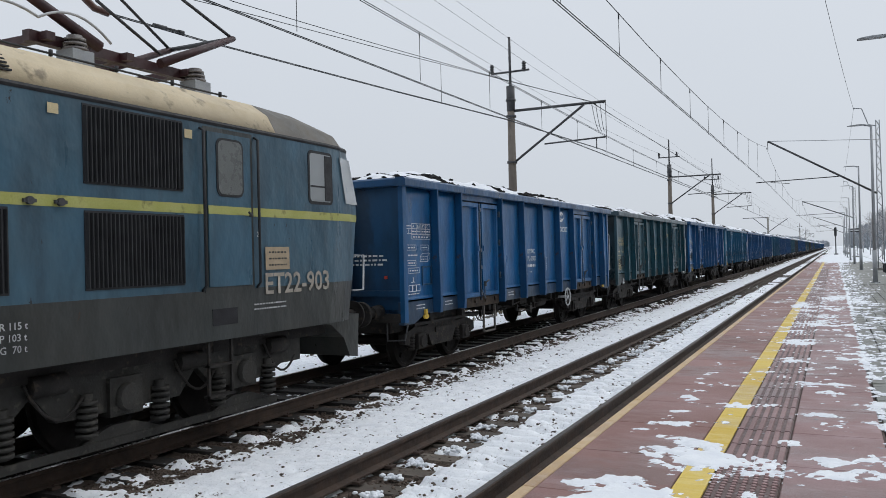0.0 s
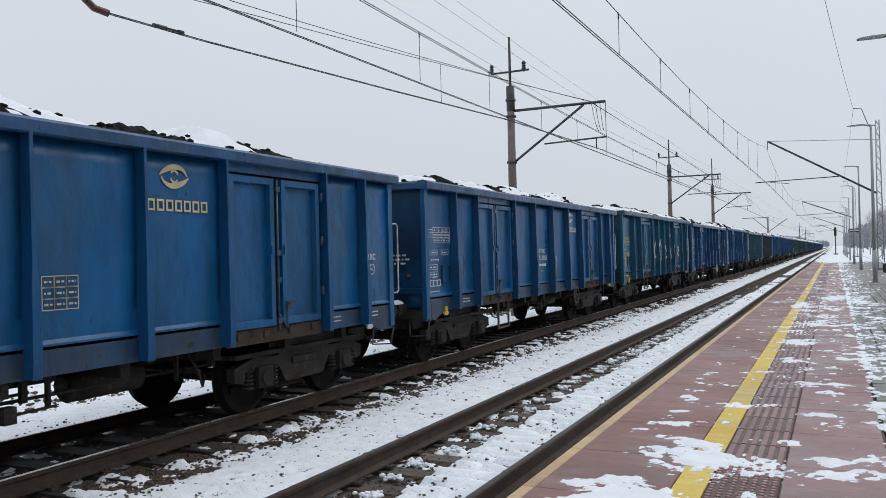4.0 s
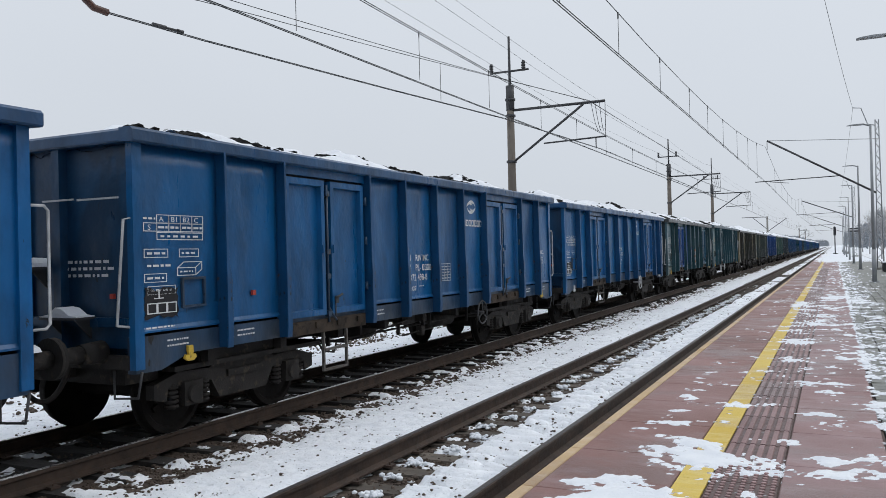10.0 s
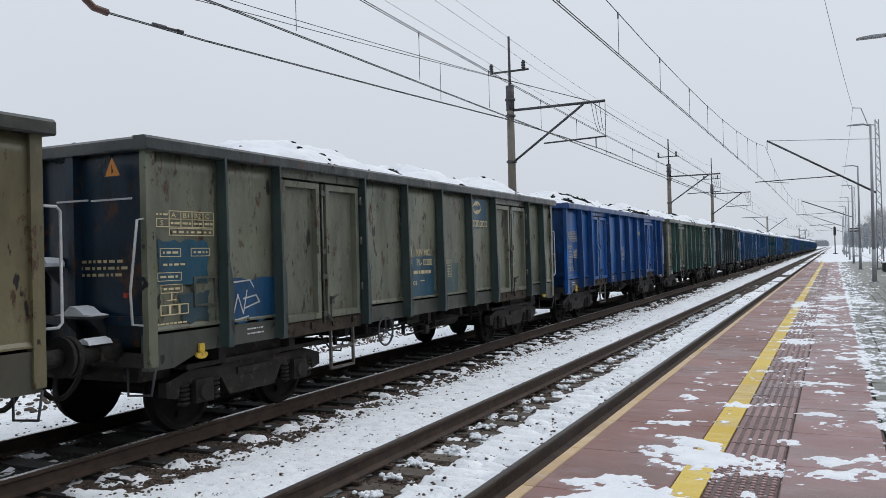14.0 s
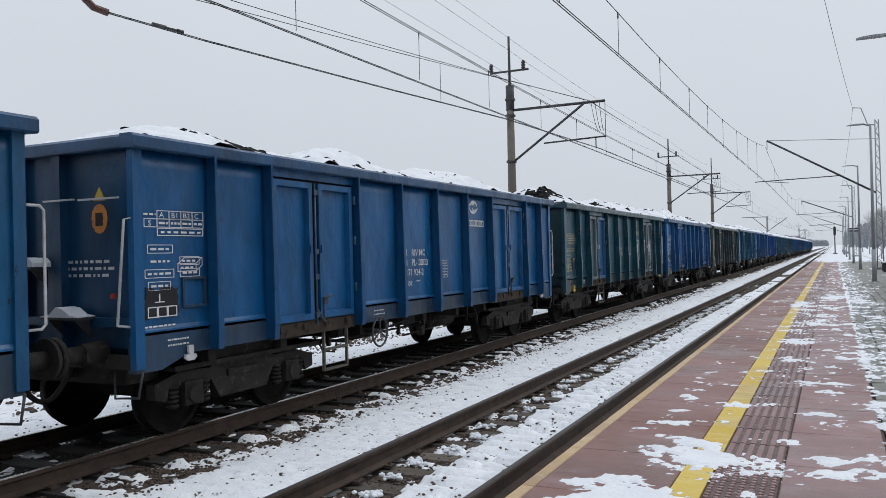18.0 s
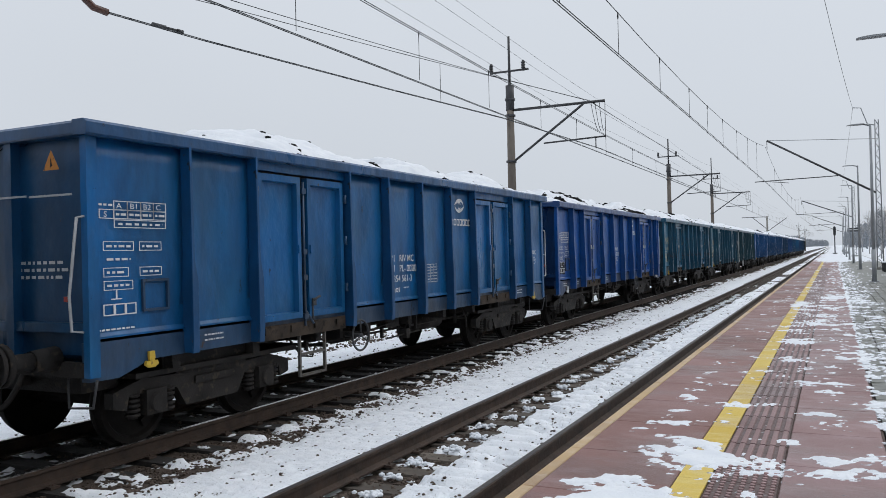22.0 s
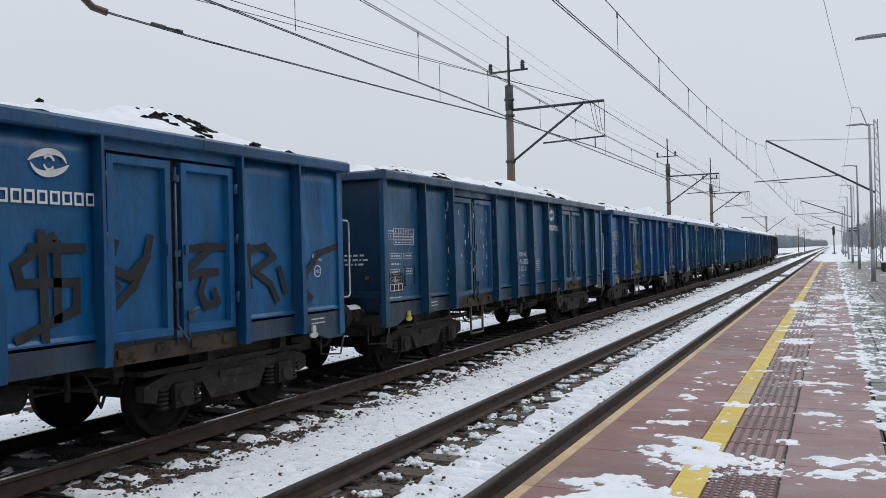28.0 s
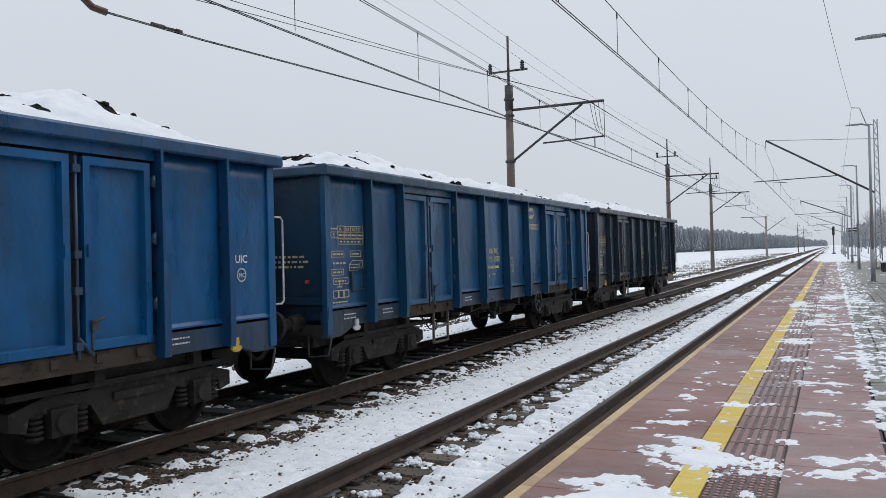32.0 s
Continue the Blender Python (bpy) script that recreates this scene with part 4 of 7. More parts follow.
def door_sill_mesh(y0, y1):
    bm = bmesh.new()
    box(bm, SKIN + 0.0, SKIN + 0.034, y0 + 0.05, y1 - 0.05, 0.93, 1.105)
    for y in np.linspace(y0 + 0.25, y1 - 0.25, 4):
        box(bm, SKIN + 0.034, SKIN + 0.06, y - 0.05, y + 0.05, 1.0, 1.08)
    return mesh_of("door_sill", bm, RUSTY)


RUSTY = surface("rusty_sill", (0.034, 0.027, 0.022), (0.075, 0.055, 0.041), 3.0, 0.8, 0, 50, 0.5, (0.016, 0.014, 0.012))


def door_mesh(s, y0, y1, z0=1.12, z1=2.90, w=0.075, proud=0.065):
    """One leaf: a proud pressed frame round a sunk panel, all in one piece."""
    bm = bmesh.new()
    rows = []
    for x, d in ((SKIN - 0.03, 0), (SKIN + proud, 0), (SKIN + proud, w), (SKIN - 0.005, w + 0.012)):
        rows.append([bm.verts.new((s * x, y, z)) for y, z in ((y0 + d, z0 + d), (y1 - d, z0 + d), (y1 - d, z1 - d), (y0 + d, z1 - d))])
    for p, q in zip(rows, rows[1:]):
        for j in range(4):
            bm.faces.new((p[j], p[(j + 1) % 4], q[(j + 1) % 4], q[j]))
    bm.faces.new(rows[-1])
    bm.faces.new(rows[0][::-1])
    bmesh.ops.recalc_face_normals(bm, faces=bm.faces)
    return mesh_of("door", bm, GRIME)


def header_mesh(s, y0, y1, z0=2.935):
    bm = bmesh.new()
    a = sorted((s * (SKIN - 0.03), s * (SKIN + 0.03)))
    box(bm, a[0], a[1], y0, y1, z0, 3.06)
    return mesh_of("door_header", bm, GRIME)


def gap_shade_mesh(y0, y1):
    """Added dark sheet behind a pair of doors; its colour shades their gaps."""
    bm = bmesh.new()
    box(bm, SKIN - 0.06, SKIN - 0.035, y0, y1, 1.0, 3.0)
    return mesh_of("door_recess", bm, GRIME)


def door_frame_mesh(s, y0, y1, z0, z1):
    bm = bmesh.new()
    a = sorted((s * (SKIN - 0.03), s * (SKIN + 0.075)))
    for c, d, e, f in ((y0 - 0.07, y0, z0 - 0.07, z1 + 0.07), (y1, y1 + 0.07, z0 - 0.07, z1 + 0.07), (y0, y1, z1, z1 + 0.07), (y0, y1, z0 - 0.07, z0)):
        box(bm, a[0], a[1], c, d, e, f)
    return mesh_of("door_frame", bm, GRIME)


def snow_cap_mesh(x, e):
    """Snow lying on a buffer."""
    bm = bmesh.new()
    y = e * (HALF + 0.12)
    pts = [(-0.09, 1.13), (-0.06, 1.165), (0.0, 1.185), (0.07, 1.16), (0.1, 1.12)]
    prism(bm, [(x + a, b) for a, b in pts], "y", min(y, y + e * 0.28), max(y, y + e * 0.28))
    return mesh_of("snow_cap", bm, SNOW)


def latch_mesh(s, y, z0=1.05, z1=2.9):
    bm = bmesh.new()
    x = s * (SKIN + 0.05)
    rod(bm, (x, y, z0), (x, y, z1), 0.017, 6)
    for z in (z0 + 0.12, z0 + 0.62, z0 + 0.95, z1 - 0.12):
        a = sorted((s * (SKIN + 0.0), s * (SKIN + 0.075)))
        box(bm, a[0], a[1], y - 0.04, y + 0.04, z - 0.035, z + 0.035)
    rod(bm, (x, y, z0 + 0.2), (s * (SKIN + 0.08), y + 0.14, z0 + 0.02), 0.016, 6)
    return mesh_of("latch_bar", bm, GRIME)


def pin_mesh(s, y):
    bm = bmesh.new()
    a = sorted((s * (SKIN + 0.05), s * (SKIN + 0.085)))
    box(bm, a[0], a[1], y - 0.022, y + 0.022, 1.98, 2.09)
    return mesh_of("door_pull", bm, GREYWHITE)


def lever_mesh(y):
    """The short bent lever at the foot of a door."""
    bm = bmesh.new()
    x = SKIN + 0.07
    box(bm, x, x + 0.025, y - 0.05, y + 0.02, 1.30, 1.40)
    rod(bm, (x + 0.02, y - 0.04, 1.37), (x + 0.05, y + 0.07, 1.42), 0.016, 6)
    rod(bm, (x, y - 0.03, 1.30), (x, y - 0.03, 1.08), 0.012, 5)
    return mesh_of("door_lever", bm, DARKSTEEL)


def hinge_mesh(y):
    bm = bmesh.new()
    box(bm, SKIN + 0.02, SKIN + 0.085, y - 0.025, y + 0.025, -0.045, 0.045)
    rod(bm, (SKIN + 0.085, y, -0.06), (SKIN + 0.085, y, 0.06), 0.016, 6)
    return mesh_of("hinge", bm, GRIME)


def stirrup_mesh(y):
    """A bent round bar hanging below the doors as a step."""
    bm = bmesh.new()
    x = SKIN + 0.0
    pipe(bm, [(x, y - 0.28, 1.0), (x, y - 0.29, 0.60), (x, y - 0.25, 0.53), (x, y + 0.24, 0.53), (x, y + 0.29, 0.60), (x, y + 0.29, 1.0)], 0.019, 8)
    return mesh_of("door_step", bm, LADDER)


def ledge_meshes():
    """On the end wall: a high ledge and a low step, both with snow lying on them."""
    y0, y1 = -HALF - 0.24, -HALF + 0.0
    out = []
    for name, x0, x1, z, lumps in (("end_ledge", -0.42, 0.17, 1.87, ((0.0, 0.03), (0.10, 0.085), (0.55, 0.10), (0.92, 0.09), (1.0, 0.04))), ("end_step", 0.27, 0.80, 1.36, ((0.0, 0.01), (0.25, 0.03), (0.42, 0.10), (0.60, 0.085), (0.8, 0.02), (1.0, 0.01)))):
        bm = bmesh.new()
        box(bm, x0, x1, y0, y1, z, z + 0.025)
        for x in (x0 + 0.06, x1 - 0.08):
            prism(bm, [(y1, z - 0.2), (y1, z), (y0 + 0.04, z)], "x", x, x + 0.02)
        cap = bmesh.new()
        prism(cap, [(x0, z + 0.026)] + [(x0 + (x1 - x0) * f, z + 0.026 + h) for f, h in lumps] + [(x1, z + 0.026)], "y", y0 + 0.01, y1 - 0.01)
        out.append((mesh_of(name, bm, DARKSTEEL), mesh_of("snow_cap", cap, SNOW)))
    return out


def underframe_mesh():
    bm = bmesh.new()
    for x in (-0.19, 0.19):
        box(bm, x - 0.05, x + 0.05, -HALF + 0.1, HALF - 0.1, 0.72, 1.0)
    for y in np.linspace(-HALF + 1.2, HALF - 1.2, 9):
        box(bm, -SKIN + 0.1, SKIN - 0.1, y - 0.06, y + 0.06, 0.80, 0.98)
    box(bm, -SKIN + 0.05, SKIN - 0.05, -HALF + 0.06, HALF - 0.06, 1.0, 1.06)
    for e in (-1, 1):
        box(bm, -1.14, 1.14, min(e * 3.0, e * 5.7), max(e * 3.0, e * 5.7), 0.735, 0.79)
        box(bm, 1.02, 1.10, min(e * 3.7, e * 5.3), max(e * 3.7, e * 5.3), 0.79, 0.985)
        box(bm, -0.95, 0.95, min(e * 5.75, e * 6.2), max(e * 5.75, e * 6.2), 0.66, 0.86)
    return mesh_of("underframe", bm, GRIME)


def brake_gear_mesh():
    """Air tank, brake cylinder, levers, hangers and pull rods under the middle."""
    bm = bmesh.new()
    rod(bm, (0.75, 1.0, 0.74), (0.75, 1.85, 0.74), 0.17, 12)
    rod(bm, (0.75, 0.94, 0.74), (0.75, 1.0, 0.74), 0.10, 12, 0.17)
    rod(bm, (0.75, 1.85, 0.74), (0.75, 1.91, 0.74), 0.17, 12, 0.10)
    rod(bm, (0.55, -1.3, 0.76), (0.55, -0.75, 0.76), 0.17, 12)
    for y in (-2.3, 2.4):
        rod(bm, (-0.9, y, 0.70), (1.15, y, 0.70), 0.025, 6)
    rod(bm, (0.9, -2.9, 0.70), (0.9, 2.9, 0.72), 0.018, 6)
    rod(bm, (0.2, -2.8, 0.62), (0.75, 0.6, 0.74), 0.016, 6)
    for y, z, w in ((-2.6, 0.66, 0.02), (-1.75, 0.74, 0.035), (-0.55, 0.62, 0.022), (-0.3, 0.72, 0.015), (0.35, 0.70, 0.03), (0.6, 0.62, 0.015), (2.2, 0.62, 0.015), (2.75, 0.70, 0.03)):
        box(bm, 0.98, 1.03, y - w, y + w, z, 0.95)
    box(bm, 0.95, 1.12, -0.62, -0.18, 0.78, 0.93)
    box(bm, 1.0, 1.10, 0.1, 0.22, 0.55, 0.70)
    rod(bm, (1.05, -0.5, 0.60), (1.05, 0.65, 0.63), 0.014, 6)
    rod(bm, (1.1, -1.75, 0.72), (1.12, -0.45, 0.86), 0.014, 6)
    pipe(bm, [(1.1, 2.3, 0.9), (1.15, 2.38, 0.7), (1.1, 2.5, 0.52), (1.02, 2.62, 0.62)], 0.016)
    pipe(bm, [(0.9, -2.9, 0.9), (1.0, -2.7, 0.60), (1.0, -2.45, 0.56), (0.95, -2.3, 0.7)], 0.014)
    return mesh_of("brake_gear", bm, GRIME)


LADDER = surface("ladder_steel", (0.085, 0.08, 0.075), (0.13, 0.122, 0.11), 5, 0.7, 0.1, 60, 0.3, (0.06, 0.04, 0.028))


def step_mesh(s, y):
    """The hanging ladder below the doors."""
    bm = bmesh.new()
    x = s * (SKIN + 0.0)
    for dy in (-0.28, 0.28):
        box(bm, x - 0.018, x + 0.018, y + dy - 0.016, y + dy + 0.016, 0.40, 1.0)
    for z in (0.40, 0.67):
        box(bm, x - 0.03, x + 0.026, y - 0.264, y + 0.264, z, z + 0.028)
    return mesh_of("door_step", bm, LADDER)


def corner_step_mesh(s, e):
    bm = bmesh.new()
    y = e * (HALF - 0.04)
    x0, x1 = s * 1.0, s * 1.38
    pipe(bm, [(x1, y, 0.84), (x1 - s * 0.06, y, 0.58), (x0, y, 0.56), (x0, y, 0.84)], 0.014)
    return mesh_of("corner_step", bm, DARKSTEEL)


def handrail_mesh(s, e):
    bm = bmesh.new()
    y0, y1, x = e * (HALF + 0.01), e * (HALF + 0.20), s * 1.345
    pipe(bm, [(x, y0, 2.43), (x, y1 - e * 0.04, 2.43), (x, y1, 2.39), (x, y1, 1.40), (x, y1 - e * 0.04, 1.36), (x, y0, 1.36)], 0.014)
    return mesh_of("handrail", bm, GREYWHITE)


def far_step_mesh():
    """A white bent bar below the trailing corner, to step on when coupling."""
    bm = bmesh.new()
    pipe(bm, [(1.35, HALF - 0.01, 1.0), (1.35, HALF + 0.05, 0.88), (1.35, HALF + 0.34, 0.87), (1.35, HALF + 0.39, 0.95)], 0.013)
    return mesh_of("coupling_step", bm, GREYWHITE)


def tow_hook_mesh(s, y):
    bm = bmesh.new()
    x0, x1 = sorted((s * (SKIN + 0.02), s * (SKIN + 0.05)))
    prism(bm, [(y - 0.035, 1.03), (y + 0.035, 1.03), (y + 0.04, 0.96), (y + 0.025, 0.925), (y + 0.07, 0.935), (y + 0.085, 0.90), (y + 0.04, 0.87), (y - 0.04, 0.87), (y - 0.085, 0.90), (y - 0.07, 0.94), (y - 0.025, 0.93), (y - 0.035, 0.97)], "x", x0, x1)
    return mesh_of("rope_hook", bm, HOOKYELLOW)


def handwheel_mesh(y):
    bm = bmesh.new()
    x = SKIN + 0.09
    ring(bm, (x, y, 0.80), "x", 0.215, 0.016, 24, 6)
    for a in (90, 210, 330):
        rod(bm, (x, y, 0.80), (x, y + 0.21 * math.cos(radians(a)), 0.80 + 0.21 * math.sin(radians(a))), 0.013, 5)
    rod(bm, (x - 0.25, y, 0.80), (x + 0.03, y, 0.80), 0.03, 8)
    return mesh_of("handbrake_wheel", bm, GREYWHITE)


def buffer_mesh(x, e):
    bm = bmesh.new()
    y = e * HALF
    rod(bm, (x, y, 1.03), (x, y + e * 0.26, 1.03), 0.12, 12, 0.10)
    rod(bm, (x, y + e * 0.26, 1.03), (x, y + e * 0.54, 1.03), 0.085, 12)
    rod(bm, (x, y + e * 0.54, 1.03), (x, y + e * 0.59, 1.03), 0.20, 16, 0.19)
    return mesh_of("buffer", bm, GRIME)


def coupling_mesh(e):
    bm = bmesh.new()
    y = e * HALF
    rod(bm, (0, y, 1.0), (0, y + e * 0.42, 1.0), 0.05, 8)
    ring(bm, (0, y + e * 0.46, 0.93), "x", 0.11, 0.03, 12, 6)
    rod(bm, (0, y + e * 0.5, 0.84), (0, y + e * 0.6, 0.72), 0.03, 6)
    return mesh_of("screw_coupling", bm, GRIME)


def hose_mesh(e):
    bm = bmesh.new()
    wire(bm, [(0.42, e * HALF, 0.86), (0.36, e * (HALF + 0.5), 0.72)], 0.028, 6, 0.24, 8)
    return mesh_of("brake_hose", bm, GRIME)


def bogie_parts():
    """Meshes of a two-axle bogie round its own middle."""
    out = {}
    for s in (-1, 1):
        bm = bmesh.new()
        a, b = sorted((s * 0.94, s * 1.06))
        prism(bm, [(-1.42, 0.46), (-1.42, 0.62), (-1.05, 0.72), (-0.6, 0.70), (-0.35, 0.78), (0.35, 0.78), (0.6, 0.70), (1.05, 0.72), (1.42, 0.62), (1.42, 0.46), (1.25, 0.42), (1.22, 0.56), (0.56, 0.56), (0.42, 0.34), (-0.42, 0.34), (-0.56, 0.56), (-1.22, 0.56), (-1.25, 0.42)], "x", a, b)
        box(bm, a - 0.03, b + 0.03, -0.30, 0.30, 0.56, 0.64)
        out["side_frame", s] = mesh_of("side_frame", bm, GRIME)
        for e in (-1, 1):
            bm = bmesh.new()
            y = e * 0.9
            box(bm, a + 0.0, b + 0.06, y - 0.14, y + 0.14, 0.34, 0.60)
            rod(bm, (s * 1.02, y, 0.46), (s * 1.16, y, 0.46), 0.11, 12, 0.10)
            out["axle_box", s, e] = mesh_of("axle_box", bm, GRIME)
            for d in (-0.24, 0.24) if s == 1 else ():
                bm = bmesh.new()
                for k in range(5):
                    rod(bm, (s * 1.02, y + d, 0.34 + 0.05 * k), (s * 1.02, y + d, 0.37 + 0.05 * k), 0.075, 8)
                rod(bm, (s * 1.02, y + d, 0.32), (s * 1.02, y + d, 0.60), 0.05, 6)
                out["spring", s, e, d] = mesh_of("spring", bm, GRIME)
    bm = bmesh.new()
    box(bm, -0.98, 0.98, -0.2, 0.2, 0.50, 0.74)
    rod(bm, (0, 0, 0.7), (0, 0, 0.95), 0.25, 12)
    out["bolster"] = mesh_of("bolster", bm, GRIME)
    bm = bmesh.new()
    half = [(0.60, 0.085), (0.66, 0.12), (0.668, 0.40), (0.67, 0.48), (0.695, 0.487), (0.705, 0.462), (0.80, 0.455), (0.808, 0.40), (0.765, 0.37), (0.755, 0.20), (0.80, 0.13), (0.84, 0.12), (0.842, 0.08), (1.05, 0.07)]
    line = [(-x, r) for x, r in half[::-1]] + half
    seg = 28
    rows = [[bm.verts.new((x, r * math.cos(2 * math.pi * i / seg), r * math.sin(2 * math.pi * i / seg))) for i in range(seg)] for x, r in line]
    for p, q in zip(rows, rows[1:]):
        for i in range(seg):
            bm.faces.new((p[i], p[(i + 1) % seg], q[(i + 1) % seg], q[i]))
    bm.faces.new(rows[0][::-1]), bm.faces.new(rows[-1])
    bmesh.ops.recalc_face_normals(bm, faces=bm.faces)
    for s in (-1, 1):
        for k in range(2):
            box(bm, s * 0.775 - 0.02, s * 0.775 + 0.02, -0.03, 0.03, 0.24 - k * 0.56, 0.32 - k * 0.56)
    me = mesh_of("wheelset", bm, WHEEL)
    out["wheelset"] = me
    return out


BOGIE = bogie_parts()


def add_bogie(wagon, y):
    """Returns the two wheelsets, which turn."""
    bogie = shared("bogie", BOGIE["bolster"], wagon, "black grimy two-axle bogie")
    bogie.location = (0, y, 0)
    for key, me in BOGIE.items():
        if key[0] in ("side_frame", "axle_box", "spring"):
            shared(key[0], me, bogie)
    wheels = []
    for e in (-1, 1):
        w = shared("wheelset", BOGIE["wheelset"], bogie)
        w.location = (0, e * 0.9, 0.462)
        wheels.append(w)
    return wheels


def stretched(me):
    """The taller body: everything above the middle of the walls moves up with the rim."""
    for v in me.vertices:
        v.co.z += TALL * min(1.0, max(0.0, (v.co.z - 2.2) / 0.84))
    return me


def build_stock():
    """Meshes that all wagons share; the painted ones are copied per livery. Keys: name and side, or name and bay."""
    st = {"A": {}, "B": {}, "C": {}, "D": {}, "bare": {}}
    for kind, posts in POSTS.items():
        paired = kind in "AD"
        leaf = 1.12 if kind == "A" else 1.16
        st[kind]["side_wall", -1] = [far_wall_mesh(-1)]
        st[kind]["side_panel", 1] = []
        for i, (a, b) in enumerate(zip(posts, posts[1:])):
            if paired and i in (2, 7):
                st[kind]["door_header", i] = [header_mesh(1, a - HALF, b - HALF)]
                st["bare"]["door_sill", kind, i] = [door_sill_mesh(a - HALF, b - HALF)]
                st["bare"]["door_recess", kind, i] = [gap_shade_mesh(a - HALF, b - HALF)]
            elif not paired and i == 1:
                st[kind]["side_panel", 1].append(panel_mesh(1, a - HALF, b - HALF, 2.22, 3.06))
            else:
                st[kind]["side_panel", 1].append(panel_mesh(1, a - HALF, b - HALF))
        for s in (-1, 1):
            st[kind]["post", s] = (post_mesh(s, 0.10 if paired else 0.075, 1.0 if paired else 0.15), posts[1:-1])
            st[kind]["corner_post", s] = [corner_mesh(s, e) for e in (-1, 1)]
            st[kind]["side_sill", s] = [sill_mesh(s)]
        if paired:
            ds, mids = [], []
            for a, b in ((posts[2], posts[3]), (posts[7], posts[8])):
                mid = (a + b) / 2 - HALF
                mids.append(mid)
                ds += [(a - HALF + 0.10, mid - 0.075), (mid + 0.075, b - HALF - 0.10)]
            st[kind]["door", 1] = [door_mesh(1, a, b, leaf) for a, b in ds]
            st["bare"]["latch_bar", kind, 1] = [latch_mesh(1, y, 1.05, 2.9) for y in mids]
            st["bare"]["door_pull", kind, 1] = [pin_mesh(1, y + d) for y in mids for d in (-0.125, 0.125)]
            st["bare"]["door_lever", kind, 1] = [lever_mesh(y + 0.17) for y in mids]
            st["bare"]["hinge", kind, 1] = [hinge_mesh(y) for y in (ds[0][0] - 0.03, ds[1][1] + 0.03, ds[2][0] - 0.03, ds[3][1] + 0.03)]
        else:
            st[kind]["door", 1] = [door_mesh(1, posts[1] - HALF + 0.17, posts[2] - HALF - 0.12, 1.14, 2.14, 0.05)]
            st["bare"]["door_frame", kind, 1] = [door_frame_mesh(1, posts[1] - HALF + 0.165, posts[2] - HALF - 0.115, 1.135, 2.145)]
            st["bare"]["latch_bar", kind, 1] = [latch_mesh(1, posts[1] + 0.11 - HALF, 1.05, 2.2)]
            st["bare"]["door_pull", kind, 1] = [pin_mesh(1, posts[2] - 0.2 - HALF)]
        st[kind]["end_wall", 0] = [end_wall_mesh(e) for e in (-1, 1)]
        st[kind]["end_post", 0] = [end_post_mesh(x, e) for e in (-1, 1) for x in (-0.32, 0.30)]
        st[kind]["end_rail", 0] = [end_rail_mesh(e) for e in (-1, 1)]
        st[kind]["headstock", 0] = [headstock_mesh(e) for e in (-1, 1)]
        st[kind]["top_rim", 0] = [rim_mesh()]
        if kind == "D":
            for key, entry in st["D"].items():
                for me in entry[:1] if key[0] == "post" else entry:
                    stretched(me)
    st["bare"]["door_step", 1] = [step_mesh(1, 3.52 - HALF)]
    st["bare"]["rope_hook", 1] = [tow_hook_mesh(1, 0.72 - HALF), tow_hook_mesh(1, HALF - 0.72)]
    st["bare"]["corner_step", 1] = [corner_step_mesh(1, e) for e in (-1, 1)]
    st["bare"]["handrail", 1] = [handrail_mesh(1, 1)]
    st["bare"]["underframe", 0] = [underframe_mesh()]
    st["bare"]["brake_gear", 0] = [brake_gear_mesh()]
    st["bare"]["handbrake_wheel", 0] = [handwheel_mesh(8.47 - HALF)]
    st["bare"]["buffer", 0] = [buffer_mesh(x, e) for x in (-0.875, 0.875) for e in (-1, 1)]
    st["bare"]["snow_cap", 0] = [snow_cap_mesh(0.875, e) for e in (-1, 1)]
    st["bare"]["brake_hose", 0] = [hose_mesh(e) for e in (-1, 1)]
    st["bare"]["screw_coupling", 0] = [coupling_mesh(e) for e in (-1, 1)]
    return st


STOCK = build_stock()
FAR_STEP = far_step_mesh()


# ---------------------------------------------------------------- lettering on the wagons
def letters(text, size, y, z, x, bold=0.0):
    """Flat letters on a wall that faces +x, reading along +y; a mesh."""
    cu = bpy.data.curves.new("letters", "FONT")
    cu.body, cu.size, cu.offset, cu.resolution_u = text, size, bold, 2
    tmp = bpy.data.objects.new("letters", cu)
    me = bpy.data.meshes.new_from_object(tmp)
    bpy.data.objects.remove(tmp)
    bpy.data.curves.remove(cu)
    for v in me.vertices:
        v.co = (x, y + v.co.x, z + v.co.y)
    return me


def flat(bm, x, y0, y1, z0, z1):
    bm.faces.new([bm.verts.new(c) for c in ((x, y0, z0), (x, y1, z0), (x, y1, z1), (x, y0, z1))])


def outline(bm, x, y0, y1, z0, z1, w=0.014):
    for a, b, c, d in ((y0, y1, z0, z0 + w), (y0, y1, z1 - w, z1), (y0, y0 + w, z0 + w, z1 - w), (y1 - w, y1, z0 + w, z1 - w)):
        flat(bm, x, a, b, c, d)


def bars(bm, x, y0, y1, z, h, rng, gap=0.03):
    """A line of writing too small to read."""
    y = y0
    while y < y1:
        w = rng.uniform(0.5, 1.6) * h
        flat(bm, x, y, min(y + w, y1), z + 0.2 * h, z + 0.75 * h)
        y += w + gap


def ribbon(bm, x, pts, w):
    """A sprayed stroke through points (y, z)."""
    for k, (a, b) in enumerate(zip(pts, pts[1:])):
        a, b = Vector(a), Vector(b)
        d = (b - a).normalized() * w / 2
        n = Vector((-d.y, d.x))
        q = [a - d + n, a - d - n, b + d - n, b + d + n]
        bm.faces.new([bm.verts.new((x + 0.0012 * (k % 2), p.x, p.y)) for p in q])


LX = SKIN + 0.019


